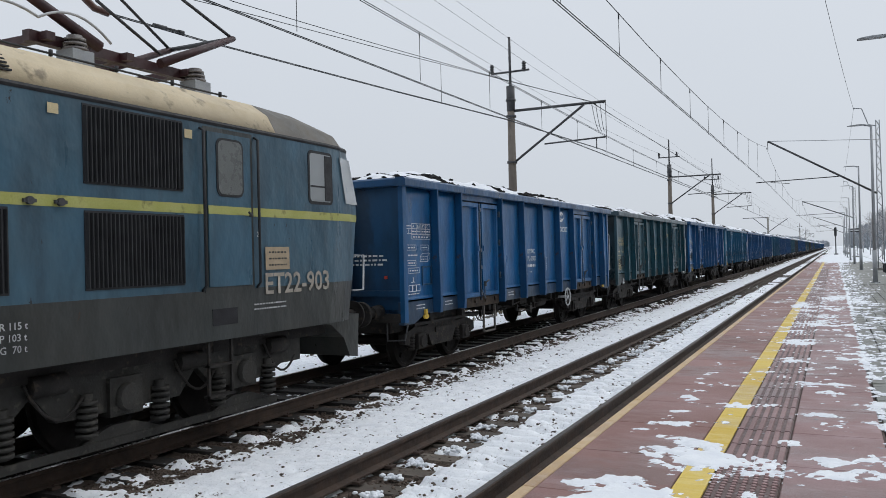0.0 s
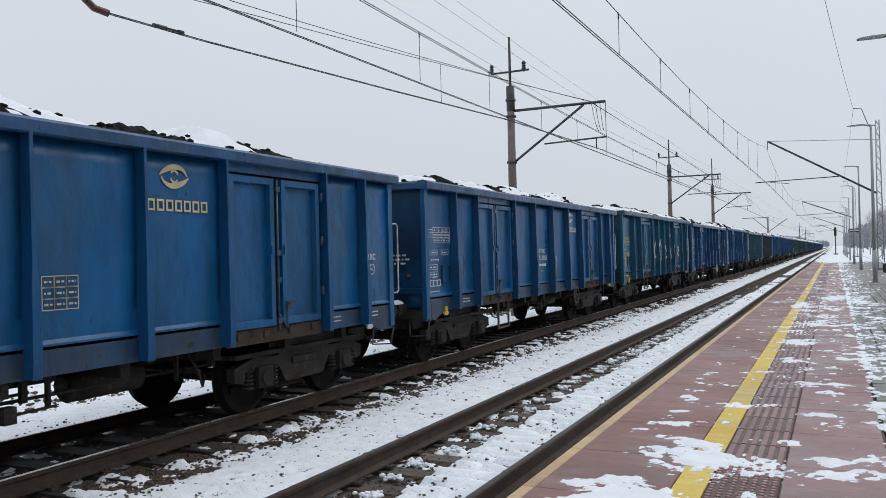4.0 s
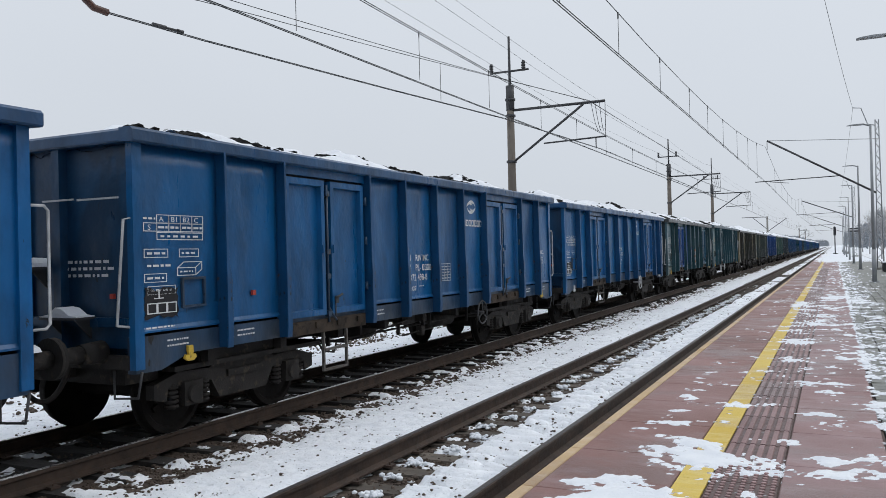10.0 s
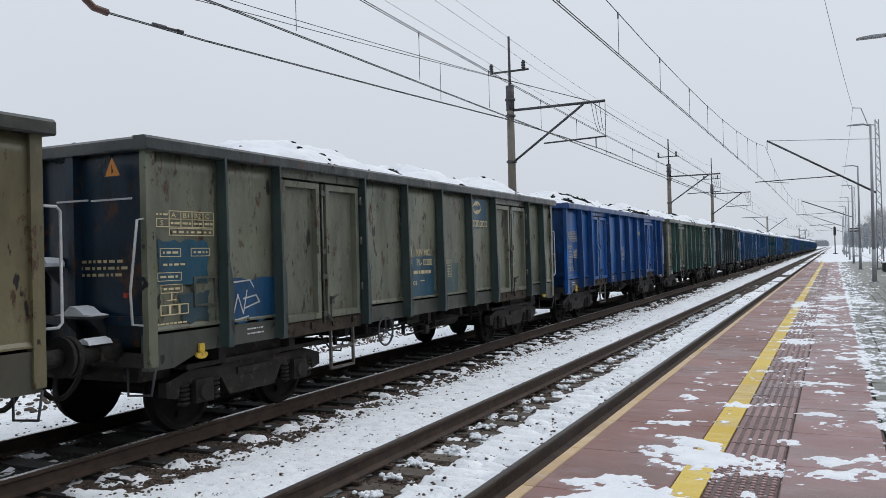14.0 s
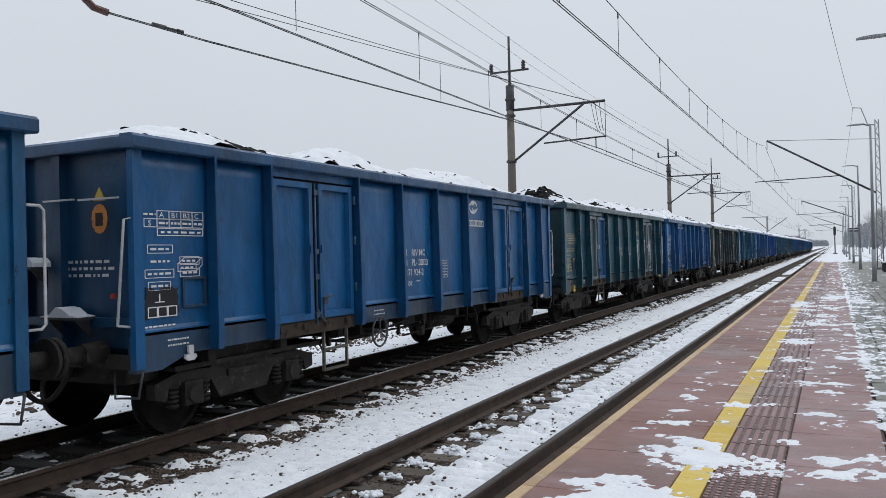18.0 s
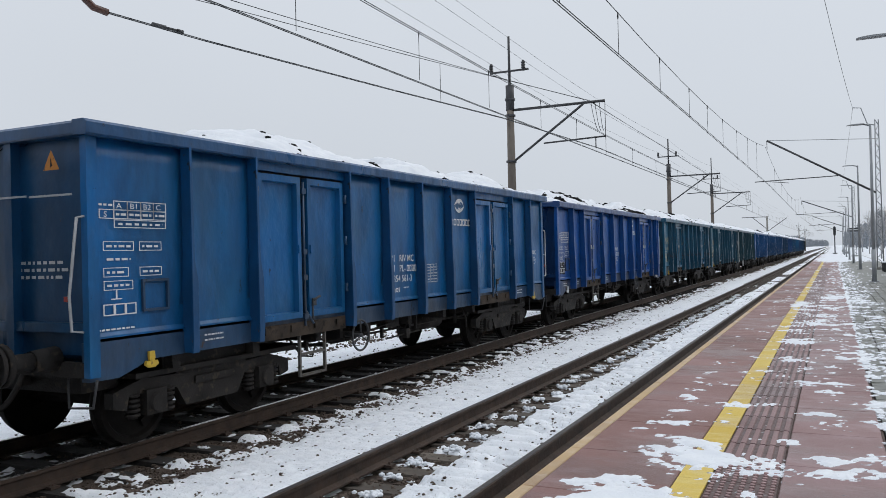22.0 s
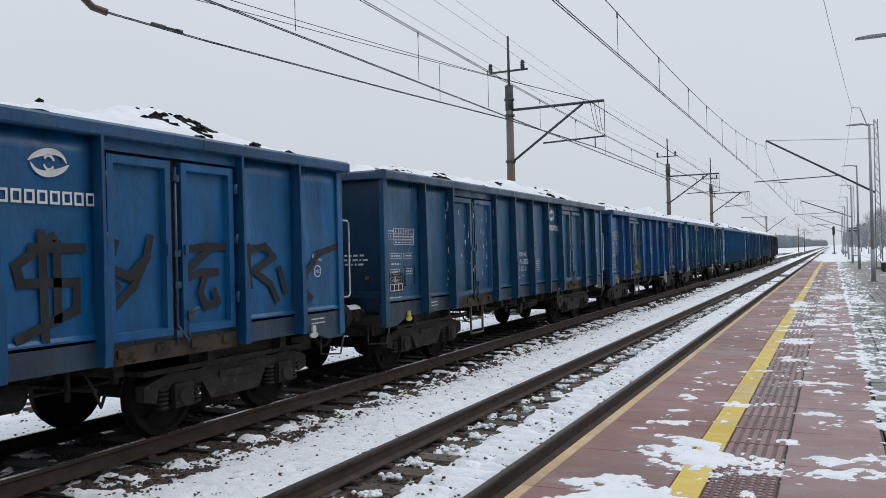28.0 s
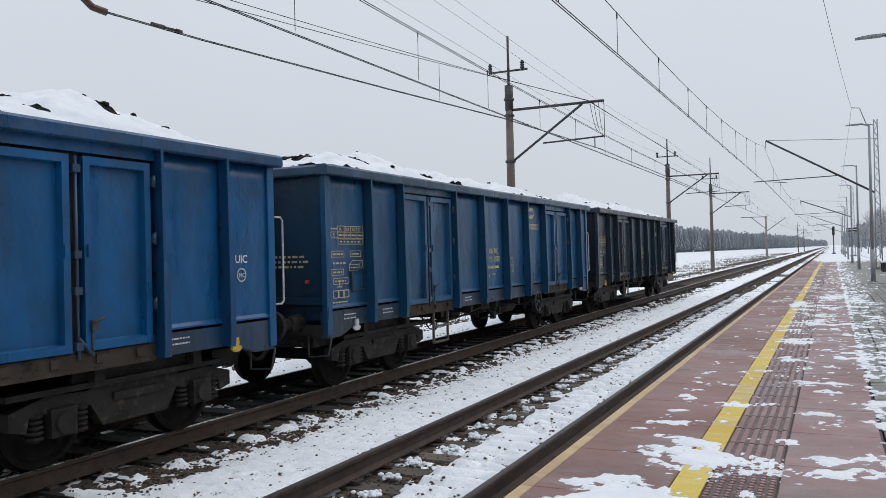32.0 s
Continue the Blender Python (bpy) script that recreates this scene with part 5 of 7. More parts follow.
def ragged(bm, x, y0, y1, z0, z1, rng):
    """A patch with an uneven brushed edge."""
    pts = []
    for a, b in (((y0, z0), (y1, z0)), ((y1, z0), (y1, z1)), ((y1, z1), (y0, z1)), ((y0, z1), (y0, z0))):
        for i in range(9):
            f, d = i / 9, rng.uniform(-0.05, 0.0)
            cy, cz = a[0] + (b[0] - a[0]) * f, a[1] + (b[1] - a[1]) * f
            pts.append((cy + d * (1 if cy > (y0 + y1) / 2 else -1) * (a[0] == b[0]), cz + d * (1 if cz > (z0 + z1) / 2 else -1) * (a[1] == b[1])))
    bm.faces.new([bm.verts.new((x, *p)) for p in pts])


def table_mesh(seed):
    """The lettered load table, weights and signs on the first panel."""
    r, bm = random.Random(seed), bmesh.new()
    y0 = -HALF + 0.20
    for i in range(2):
        for j in range(4):
            outline(bm, LX, y0 + 0.13 + 0.125 * j, y0 + 0.13 + 0.125 * j + 0.13, 2.46 - 0.085 * i, 2.55 - 0.085 * i, 0.008)
            if i:
                bars(bm, LX, y0 + 0.15 + 0.125 * j, y0 + 0.245 + 0.125 * j, 2.485 - 0.085 * i, 0.042, r, 0.012)
            else:
                me = letters(("A", "B1", "B2", "C")[j], 0.075, y0 + 0.155 + 0.125 * j, 2.478, LX)
                bm.from_mesh(me)
                bpy.data.meshes.remove(me)
    outline(bm, LX, y0, y0 + 0.135, 2.375, 2.465, 0.008)
    bars(bm, LX, y0, y0 + 0.12, 2.49, 0.035, r, 0.015)
    me = letters("S", 0.075, y0 + 0.04, 2.392, LX)
    bm.from_mesh(me)
    bpy.data.meshes.remove(me)
    outline(bm, LX, y0 + 0.13, y0 + 0.63, 2.29, 2.37, 0.008)
    bars(bm, LX, y0 + 0.17, y0 + 0.6, 2.31, 0.038, r, 0.03)
    grid = mesh_of("load_table", bm, WHITE)
    bm = bmesh.new()
    z = 2.14 - 0.04 * (seed % 2)
    for k in range(4):
        dy, w = r.choice((0.0, 0.03)), r.uniform(0.22, 0.30)
        if k != 1:
            outline(bm, LX, y0 + dy, y0 + dy + w, z - 0.03, z + 0.06, 0.007)
        bars(bm, LX, y0 + dy + 0.03, y0 + dy + w - 0.03, z - 0.005, 0.04, r, 0.018)
        if r.random() < 0.5:
            outline(bm, LX, y0 + 0.36, y0 + 0.58, z - 0.03, z + 0.06, 0.007)
            bars(bm, LX, y0 + 0.39, y0 + 0.55, z - 0.005, 0.04, r, 0.018)
        z -= 0.125
    if seed % 2 == 0:
        # a small drawing of the load space
        p, q = y0 + 0.34, 1.92
        for line in ([(p, q), (p + 0.2, q), (p + 0.2, q + 0.08), (p, q + 0.08), (p, q)], [(p, q + 0.08), (p + 0.07, q + 0.14), (p + 0.27, q + 0.14), (p + 0.2, q + 0.08)], [(p + 0.27, q + 0.14), (p + 0.27, q + 0.06), (p + 0.2, q)]):
            ribbon(bm, LX, line, 0.008)
        bars(bm, LX, p + 0.03, p + 0.17, q + 0.025, 0.03, r, 0.015)
    weights = mesh_of("weight_panel", bm, WHITE)
    bm = bmesh.new()
    for j in range(3):
        outline(bm, LX + 0.004, y0 + 0.02 + 0.1 * j, y0 + 0.02 + 0.1 * j + 0.1, 1.42, 1.53, 0.011)
    flat(bm, LX + 0.004, y0 + 0.09, y0 + 0.19, 1.57, 1.58), flat(bm, LX + 0.004, y0 + 0.133, y0 + 0.147, 1.58, 1.66)
    axle = mesh_of("axle_mark", bm, WHITE)
    bm = bmesh.new()
    bars(bm, LX, y0 - 0.02, y0 + 0.30, 1.31, 0.03, r, 0.011)
    words = mesh_of("panel_line", bm, WHITE)
    out = {"load_table": grid, "weight_panel": weights, "axle_mark": axle, "panel_line": words}
    for me in out.values():
        for v in me.vertices:
            v.co.y = y0 - 0.07 + (v.co.y - y0) * 1.33
    return out


def backing_mesh():
    """The dark square painted behind the axle mark."""
    bm = bmesh.new()
    ragged(bm, LX, 0.10 - HALF, 0.60 - HALF, 1.37, 1.71, random.Random(6))
    return mesh_of("mark_backing", bm, BLACKPAINT)


def card_frame_mesh():
    """The small holder for waybills on the first panel."""
    bm = bmesh.new()
    y0, y1, z0, z1 = 0.64 - HALF, 0.99 - HALF, 1.43, 1.75
    for c, d, e, f in ((y0, y0 + 0.025, z0, z1), (y1 - 0.025, y1, z0, z1), (y0 + 0.025, y1 - 0.025, z0, z0 + 0.025), (y0 + 0.025, y1 - 0.025, z1 - 0.025, z1)):
        box(bm, SKIN, SKIN + 0.03, c, d, e, f)
    return mesh_of("card_holder", bm, DARKSTEEL)


def grid_box_mesh():
    bm = bmesh.new()
    r = random.Random(5)
    y0, z0 = 6.72 - HALF, 1.52
    for i in range(3):
        for j in range(3):
            outline(bm, LX, y0 + 0.125 * j, y0 + 0.125 * j + 0.13, z0 + 0.1 * i, z0 + 0.1 * i + 0.105, 0.008)
            bars(bm, LX, y0 + 0.125 * j + 0.025, y0 + 0.125 * j + 0.105, z0 + 0.1 * i + 0.035, 0.034, r, 0.015)
    return mesh_of("revision_grid", bm, WHITE)


def emblem_mesh():
    """The owner's mark: two bent blades round a small ring, above a broken line."""
    bm = bmesh.new()
    y, z = 8.31 - HALF, 2.81
    for s in (-1, 1):
        rim, n = [], 16
        for i in range(n + 1):
            f = -1 + 2 * i / n
            lid, w = 0.125 * (1 - f * f) ** 0.7, 0.008 + 0.034 * (1 - f) * (1 - f * f)
            rim.append([bm.verts.new((LX, y + s * (0.20 * f - 0.015) + 0.25 * s * q, z + s * q)) for q in (max(0.003, lid - w - 0.016), lid + 0.004)])
        for p, q in zip(rim, rim[1:]):
            bm.faces.new((p[0], q[0], q[1], p[1]))
    for s in (-1, 1):
        turn = np.linspace(0.3, 2.6, 9) + (0 if s > 0 else math.pi)
        inner = [bm.verts.new((LX, y + 0.042 * math.cos(a), z + 0.05 * math.sin(a))) for a in turn]
        outer = [bm.verts.new((LX, y + 0.062 * math.cos(a), z + 0.074 * math.sin(a))) for a in turn]
        for i in range(8):
            bm.faces.new((inner[i], inner[i + 1], outer[i + 1], outer[i]))
    emblem = mesh_of("owner_emblem", bm, WHITE)
    bm = bmesh.new()
    for k in range(8):
        a, b = y - 0.50 + 0.126 * k, y - 0.50 + 0.126 * k + 0.10
        outline(bm, LX, a, b, 2.445, 2.565, 0.022)
    return emblem, mesh_of("owner_lettering", bm, WHITE)


def round_mark_mesh():
    """The short mark in a ring on the last panel."""
    bm = bmesh.new()
    ring_y = HALF - 0.58
    for a in np.linspace(0, 2 * math.pi, 13)[:-1]:
        b = a + 2 * math.pi / 12
        ribbon(bm, LX, [(ring_y + 0.075 * math.cos(a), 1.74 + 0.075 * math.sin(a)), (ring_y + 0.075 * math.cos(b), 1.74 + 0.075 * math.sin(b))], 0.016)
    me = letters("MC", 0.075, ring_y - 0.05, 1.712, LX)
    bm.from_mesh(me)
    bpy.data.meshes.remove(me)
    return mesh_of("round_mark", bm, WHITE)


def sill_mark_mesh(y):
    """Two short lines of small signs on the sill."""
    bm = bmesh.new()
    r = random.Random(int(10 * y))
    for z in (1.04, 1.095):
        bars(bm, SKIN + 0.018, y - HALF, y - HALF + 0.30, z, 0.032, r, 0.011)
    return mesh_of("sill_mark", bm, WHITE)


def end_marks_mesh():
    bm = bmesh.new()
    r = random.Random(12)
    y = -HALF + 0.05
    for k in range(3):
        x, n = 0.15 + 0.05 * k, 0
        while x < 0.95:
            w = r.uniform(0.03, 0.1)
            bm.faces.new([bm.verts.new(c) for c in ((x, y, 1.92 - 0.07 * k), (x + w, y, 1.92 - 0.07 * k), (x + w, y, 1.95 - 0.07 * k), (x, y, 1.95 - 0.07 * k))])
            x += w + 0.03
    return mesh_of("end_lettering", bm, WHITE)


TABLES = [table_mesh(s) for s in range(4)]
OWNER = emblem_mesh()
MARKS = {"revision_grid": grid_box_mesh(), "owner_emblem": OWNER[0], "owner_lettering": OWNER[1], "round_mark": round_mark_mesh(), "end_lettering": end_marks_mesh()}
SILL_MARKS = [sill_mark_mesh(y) for y in (0.42, 1.5, 4.55, 11.1, 12.1)]
BACKING = backing_mesh()
LEDGE, STEP = ledge_meshes()
STIRRUP = stirrup_mesh(3.50 - HALF)
UIC = letters("UIC", 0.13, HALF - 0.69, 1.88, LX, 0.002)
UIC.materials.append(WHITE)
LAMP_BM = bmesh.new()
box(LAMP_BM, 0.97, 1.02, -HALF + 0.03, -HALF + 0.07, 1.56, 1.61)
REFLECTOR = mesh_of("reflector", LAMP_BM, REDLAMP)
LAMP_BM = bmesh.new()
box(LAMP_BM, SKIN, SKIN + 0.03, 1.52 - HALF, 1.58 - HALF, 1.50, 1.56)
SIDE_REFLECTOR = mesh_of("reflector", LAMP_BM, REDLAMP)

# livery: base paint, worn tone, share of rust, patch paint
BLUE, BRIGHT, ROYAL, DARK = (0.0085, 0.066, 0.158), (0.0085, 0.076, 0.190), (0.006, 0.055, 0.190), (0.010, 0.052, 0.108)
TEAL, SEA, OLIVE, MOSS = (0.031, 0.060, 0.074), (0.013, 0.078, 0.130), (0.090, 0.100, 0.079), (0.040, 0.080, 0.082)
KHAKI = (0.080, 0.098, 0.084)
PALE, NIGHT = (0.062, 0.094, 0.112), (0.016, 0.056, 0.075)


def wagon(base, worn, rust, ink, number="", kind="A", **extra):
    return dict(base=base, worn=worn, rust=rust, ink=ink, number=number, kind=kind, **extra)


TALLER = (2, 6, 8, 11, 12, 15, 20, 26, 27, 34, 35)          # wagons of body type D


# in the order of the train; bays repainted in another colour, tags and signs as extras
WAGONS = [
    wagon(BLUE, (0.02, 0.075, 0.15), 0.1, WHITE), wagon(TEAL, MOSS, 0.3, CREAM, "5381 846-5"), wagon(BLUE, ROYAL, 0.1, WHITE),
    wagon((0.020, 0.098, 0.170), SEA, 0.45, GREYWHITE, "5358 885-2", patches=((1.44, 2.52, 2.30, 3.05, BLUE), (1.44, 2.52, 1.25, 2.29, (0.055, 0.070, 0.070)), (4.58, 5.46, 1.25, 2.9, (0.055, 0.072, 0.072)))), wagon(BLUE, SEA, 0.3, CREAM, sign="board"), wagon(BLUE, DARK, 0.2, WHITE),
    wagon(SEA, TEAL, 0.35, CREAM, tag="white"), wagon((0.015, 0.062, 0.15), BLUE, 0.1, WHITE, tag="scribble"), wagon(BLUE, BRIGHT, 0.15, WHITE, "5356 220-2"),
    wagon(PALE, (0.07, 0.10, 0.095), 0.35, CREAM, "7119-2", "B", card=(5.16, 1.40, 1.63), rim=(0.10, 0.112, 0.112)), wagon(BRIGHT, SEA, 0.3, CREAM, "", "B", posts=(0.040, 0.052, 0.060), card=(5.35, 1.35, 1.62), rim=(0.11, 0.125, 0.125), bays={0: PALE, 1: PALE, 3: KHAKI, 4: KHAKI, 5: KHAKI, 6: KHAKI, 11: PALE}), wagon(BRIGHT, BLUE, 0.1, WHITE, "5372 187-8"),
    wagon(BLUE, BRIGHT, 0.15, WHITE, "5372 498-8", sign="board"), wagon(BRIGHT, SEA, 0.1, WHITE, "5345 713-2", card=(4.72, 1.22, 1.45)), wagon((0.050, 0.080, 0.089), PALE, 0.3, WHITE, "5365 064-5", rim=(0.045, 0.050, 0.052), doors={0: ROYAL, 1: ROYAL, 2: (0.012, 0.062, 0.105), 3: (0.012, 0.062, 0.105)}, bays={2: ROYAL}, repaint=True, sign="triangle", mark=-1.15),
    wagon((0.040, 0.078, 0.094), (0.078, 0.092, 0.066), 0.6, CREAM, "5349 729-4", sign="stack", patches=((-5.9, -5.15, 1.2, 1.4, SEA), (-0.3, 0.3, 1.75, 2.1, SEA))), wagon((0.100, 0.090, 0.056), (0.06, 0.062, 0.045), 0.8, CREAM, "5368 863-2", posts=(0.036, 0.042, 0.038), rim=(0.045, 0.048, 0.042), doors={0: (0.045, 0.05, 0.04), 2: (0.05, 0.052, 0.04)}, bays={1: (0.05, 0.056, 0.045), 4: (0.06, 0.06, 0.042)}, sign="board"), wagon(OLIVE, (0.10, 0.11, 0.09), 1.0, CREAM, "", sign="triangle", rim=(0.040, 0.048, 0.050), ends=(0.007, 0.028, 0.055), posts=(0.050, 0.072, 0.070), patches=((-6.3, -5.53, 1.66, 2.16, SEA), (-6.0, -5.53, 1.25, 1.6, TEAL), (-5.24, -4.2, 1.17, 1.72, BLUE), (-1.03, 0.0, 1.22, 1.92, SEA), (0.4, 1.0, 1.2, 1.8, MOSS), (1.6, 2.4, 2.4, 3.0, SEA)), tag="blue"),
    wagon(ROYAL, BRIGHT, 0.1, CREAM), wagon(OLIVE, TEAL, 0.5, CREAM), wagon((0.045, 0.084, 0.098), TEAL, 0.5, CREAM, "343-6", rim=(0.045, 0.05, 0.05), posts=(0.032, 0.050, 0.058)),
    wagon((0.011, 0.066, 0.15), SEA, 0.45, WHITE, "5496 945-7", sign="board"), wagon(BLUE, BRIGHT, 0.2, WHITE, "5371 924-2", sign="board stack"), wagon(NIGHT, DARK, 0.45, CREAM, "5367", tag="silver", doors={0: PALE, 1: BLUE, 2: PALE, 3: PALE}),
    wagon(BRIGHT, BLUE, 0.1, WHITE, "5368 976-3"), wagon((0.060, 0.068, 0.048), (0.045, 0.055, 0.04), 0.95, CREAM, "5394 656-8", bays={4: (0.040, 0.068, 0.062)}, doors={2: (0.040, 0.075, 0.078)}, posts=(0.030, 0.062, 0.082), patches=((5.45, 6.2, 1.35, 1.8, BLUE), (-5.0, -4.3, 1.2, 1.6, TEAL))), wagon(SEA, BLUE, 0.15, WHITE, "5373 268-0"),
    wagon(BRIGHT, SEA, 0.2, WHITE, "5354 561-3", sign="triangle"), wagon(ROYAL, (0.011, 0.042, 0.18), 0.0, WHITE, "5498 695-6"), wagon((0.022, 0.082, 0.130), SEA, 0.5, CREAM, tag="small"),
    wagon((0.020, 0.078, 0.118), MOSS, 0.45, CREAM, "5362 195-4", tag="small"), wagon((0.026, 0.064, 0.080), MOSS, 0.5, CREAM, "5361 312-2", tag="small", sign="triangle", ends=BLUE), wagon(BRIGHT, ROYAL, 0.2, WHITE),
    wagon(BLUE, SEA, 0.2, WHITE), wagon(BLUE, SEA, 0.2, WHITE, "5334 095-7", tag="black", sign="triangle"), wagon(DARK, SEA, 0.35, WHITE, "5337 732-0", frost=True),
    wagon((0.010, 0.064, 0.175), BLUE, 0.3, CREAM, "5499 715-2", doorpatch=(0.17, 0.17, 0.065)), wagon((0.012, 0.072, 0.138), DARK, 0.3, GREYWHITE, "5340 374-8", doorpatch=(0.012, 0.06, 0.11)), wagon((0.011, 0.086, 0.172), SEA, 0.45, WHITE, "5356 055-2", "C", code="82  -", card=(5.73, 1.37, 1.61)),
    wagon(BLUE, DARK, 0.15, WHITE, "5356 561-4"), wagon(DARK, BLUE, 0.25, CREAM), wagon((0.022, 0.031, 0.045), (0.034, 0.035, 0.037), 0.7, CREAM)]

# sprayed tags, as strokes of (y, z) on the side wall
TAGS = {
    "white": (WHITE, 0.075, [
        [(-1.78, 2.17), (-1.69, 1.9), (-1.55, 1.88), (-1.94, 1.73)], [(-1.05, 2.09), (-1.12, 2.22), (-1.38, 1.94), (-1.29, 1.64), (-1.0, 1.69)], [(0.05, 2.34), (-0.78, 1.79)], [(-0.71, 2.2), (-0.4, 1.42)],
        [(-0.19, 2.21), (0.11, 2.06), (0.06, 1.51)], [(1.11, 1.89), (0.95, 2.06), (0.7, 1.85), (0.89, 1.57), (1.16, 1.66)], [(1.81, 2.12), (1.51, 1.83), (1.74, 1.61), (1.99, 1.82), (1.81, 2.12)],
        [(2.15, 2.06), (2.11, 1.75), (2.25, 1.59)], [(2.88, 2.19), (2.58, 1.87), (2.85, 1.6), (3.2, 1.92), (2.88, 2.19)], [(3.62, 2.06), (3.66, 1.64)], [(3.62, 2.06), (4.16, 1.98), (3.71, 1.77), (4.3, 1.55)]]),
    "black": (BLACKPAINT, 0.085, [
        [(1.8, 2.15), (1.45, 1.91), (1.49, 1.76), (2.05, 1.75), (2.04, 1.5), (1.47, 1.29)], [(1.7, 2.18), (1.72, 1.27)], [(1.6, 2.06), (2.11, 2.06)], [(1.85, 2.09), (1.85, 1.44)], 
        [(2.49, 2.1), (2.41, 1.87), (2.66, 1.78), (2.88, 1.96), (2.93, 2.15)], [(2.87, 1.94), (2.71, 1.68), (2.43, 1.46), (2.37, 1.56), (2.5, 1.69)], [(3.4, 2.03), (3.73, 2.07), (4.11, 2.07)], [(3.79, 2.04), (3.46, 1.83), (3.39, 1.73), (3.65, 1.79), (3.89, 1.79)], [(3.73, 1.78), (3.63, 1.57), (3.71, 1.42), (3.9, 1.46), (3.85, 1.57)], [(4.43, 2.06), (4.46, 1.61)], [(4.36, 2.02), (4.75, 2.07), (4.92, 1.94), (4.54, 1.78), (4.84, 1.61), (4.96, 1.42)], [(5.02, 1.79), (5.12, 1.52)], [(6.31, 2.07), (5.87, 1.97), (5.59, 1.73), (5.51, 1.52), (5.67, 1.4)]]),
    "silver": (GREYWHITE, 0.055, [
        [(1.46, 2.27), (2.27, 2.24), (2.30, 1.57), (1.66, 1.50), (1.5, 1.27)], [(2.81, 2.21), (3.30, 2.25), (3.2, 1.3), (2.84, 1.2), (2.81, 2.21)], [(3.75, 2.22), (4.24, 2.22), (4.25, 1.28), (3.75, 1.28)],
        [(3.75, 1.8), (4.2, 1.75)], [(4.65, 2.22), (4.7, 1.3), (4.95, 1.32)], [(5.5, 2.05), (5.75, 1.86), (5.55, 1.28)], [(6.13, 2.14), (6.18, 1.28)], [(0.31, 1.35), (0.42, 1.73), (1.0, 1.8), (1.05, 2.19)]]),
    "blue": (GREYWHITE, 0.018, [[(-5.22, 1.66), (-4.86, 1.68), (-4.8, 1.6)], [(-5.2, 1.58), (-5.16, 1.3), (-5.08, 1.52), (-4.99, 1.3), (-4.92, 1.56)], [(-4.98, 1.47), (-4.76, 1.5), (-4.7, 1.42), (-4.95, 1.36)], [(-5.2, 1.22), (-4.9, 1.26)]]),
    "small": (GREYWHITE, 0.02, [[(-2.26, 1.64), (-2.1, 1.72), (-1.85, 1.74), (-1.74, 1.68)], [(-2.26, 1.64), (-1.74, 1.63)], [(-2.22, 1.53), (-2.13, 1.33), (-2.05, 1.48), (-1.97, 1.33), (-1.88, 1.53)], [(-2.2, 1.28), (-2.0, 1.34)],
        [(-1.88, 1.42), (-1.62, 1.47), (-1.50, 1.40), (-1.58, 1.31), (-1.88, 1.31), (-1.88, 1.42)]]),
    "scribble": (WHITE, 0.035, [[(4.7, 2.3), (4.98, 2.35), (4.85, 2.01), (5.1, 2.06), (4.75, 1.66)], [(4.7, 1.6), (5.05, 1.67), (4.85, 1.35), (5.12, 1.28), (4.7, 1.25), (4.72, 1.5)]])}


def tag_mesh(kind):
    ink, w, strokes = TAGS[kind]
    bm = bmesh.new()
    for i, s in enumerate(strokes):
        ribbon(bm, SKIN + 0.022 + 0.0015 * (i % 3), s, w)
    if kind == "silver":
        for y0, y1, z0, z1 in ((1.5, 2.2, 1.3, 2.15), (2.86, 3.22, 1.35, 2.15), (3.8, 4.2, 1.85, 2.15)):
            flat(bm, SKIN + 0.02, y0, y1, z0, z1)
    return mesh_of("graffiti", bm, ink)


COAL = surface("coal", (0.002, 0.002, 0.0023), (0.006, 0.006, 0.0066), 9, 0.8, 0, 40, 1.0, depth=0.03)
for m_ in (COAL, GRIME, WHEEL, BLACKPAINT, RUSTY):
    m_.node_tree.nodes["Principled BSDF"].inputs["Specular IOR Level"].default_value = 0.2
FROST = surface("frost", (0.7, 0.72, 0.75), (0.55, 0.58, 0.62), 6, 0.8)
SIGNORANGE = surface("orange_sign", (0.58, 0.22, 0.03), (0.46, 0.18, 0.035), 9, 0.55, third=(0.16, 0.09, 0.04))


def heap_base(X, Y, seed):
    """Coal tipped from above in two or three humps, low along the walls; the first four are loaded lower."""
    rng = random.Random(40 + seed)
    edge = np.clip((SKIN - 0.05 - np.abs(X)) / 0.95, 0, 1) ** 0.75 * np.clip((HALF - 0.08 - np.abs(Y)) / 0.9, 0, 1) ** 0.8
    low, rise = (0.22, 0.28) if seed < 4 else (0.24, 0.34)
    humps = 0
    for c in (-4.2, -0.6, 3.4):
        humps = np.maximum(humps, rng.uniform(0.55, 1.0) * np.exp(-((Y - c - rng.uniform(-0.9, 0.9)) / rng.uniform(1.0, 1.9)) ** 2))
    return 3.07 + edge * (low + rise * humps + 0.16 * (fractal(X * 0.5, Y, 1.3, 100 + seed * 9, 2) - 0.5))


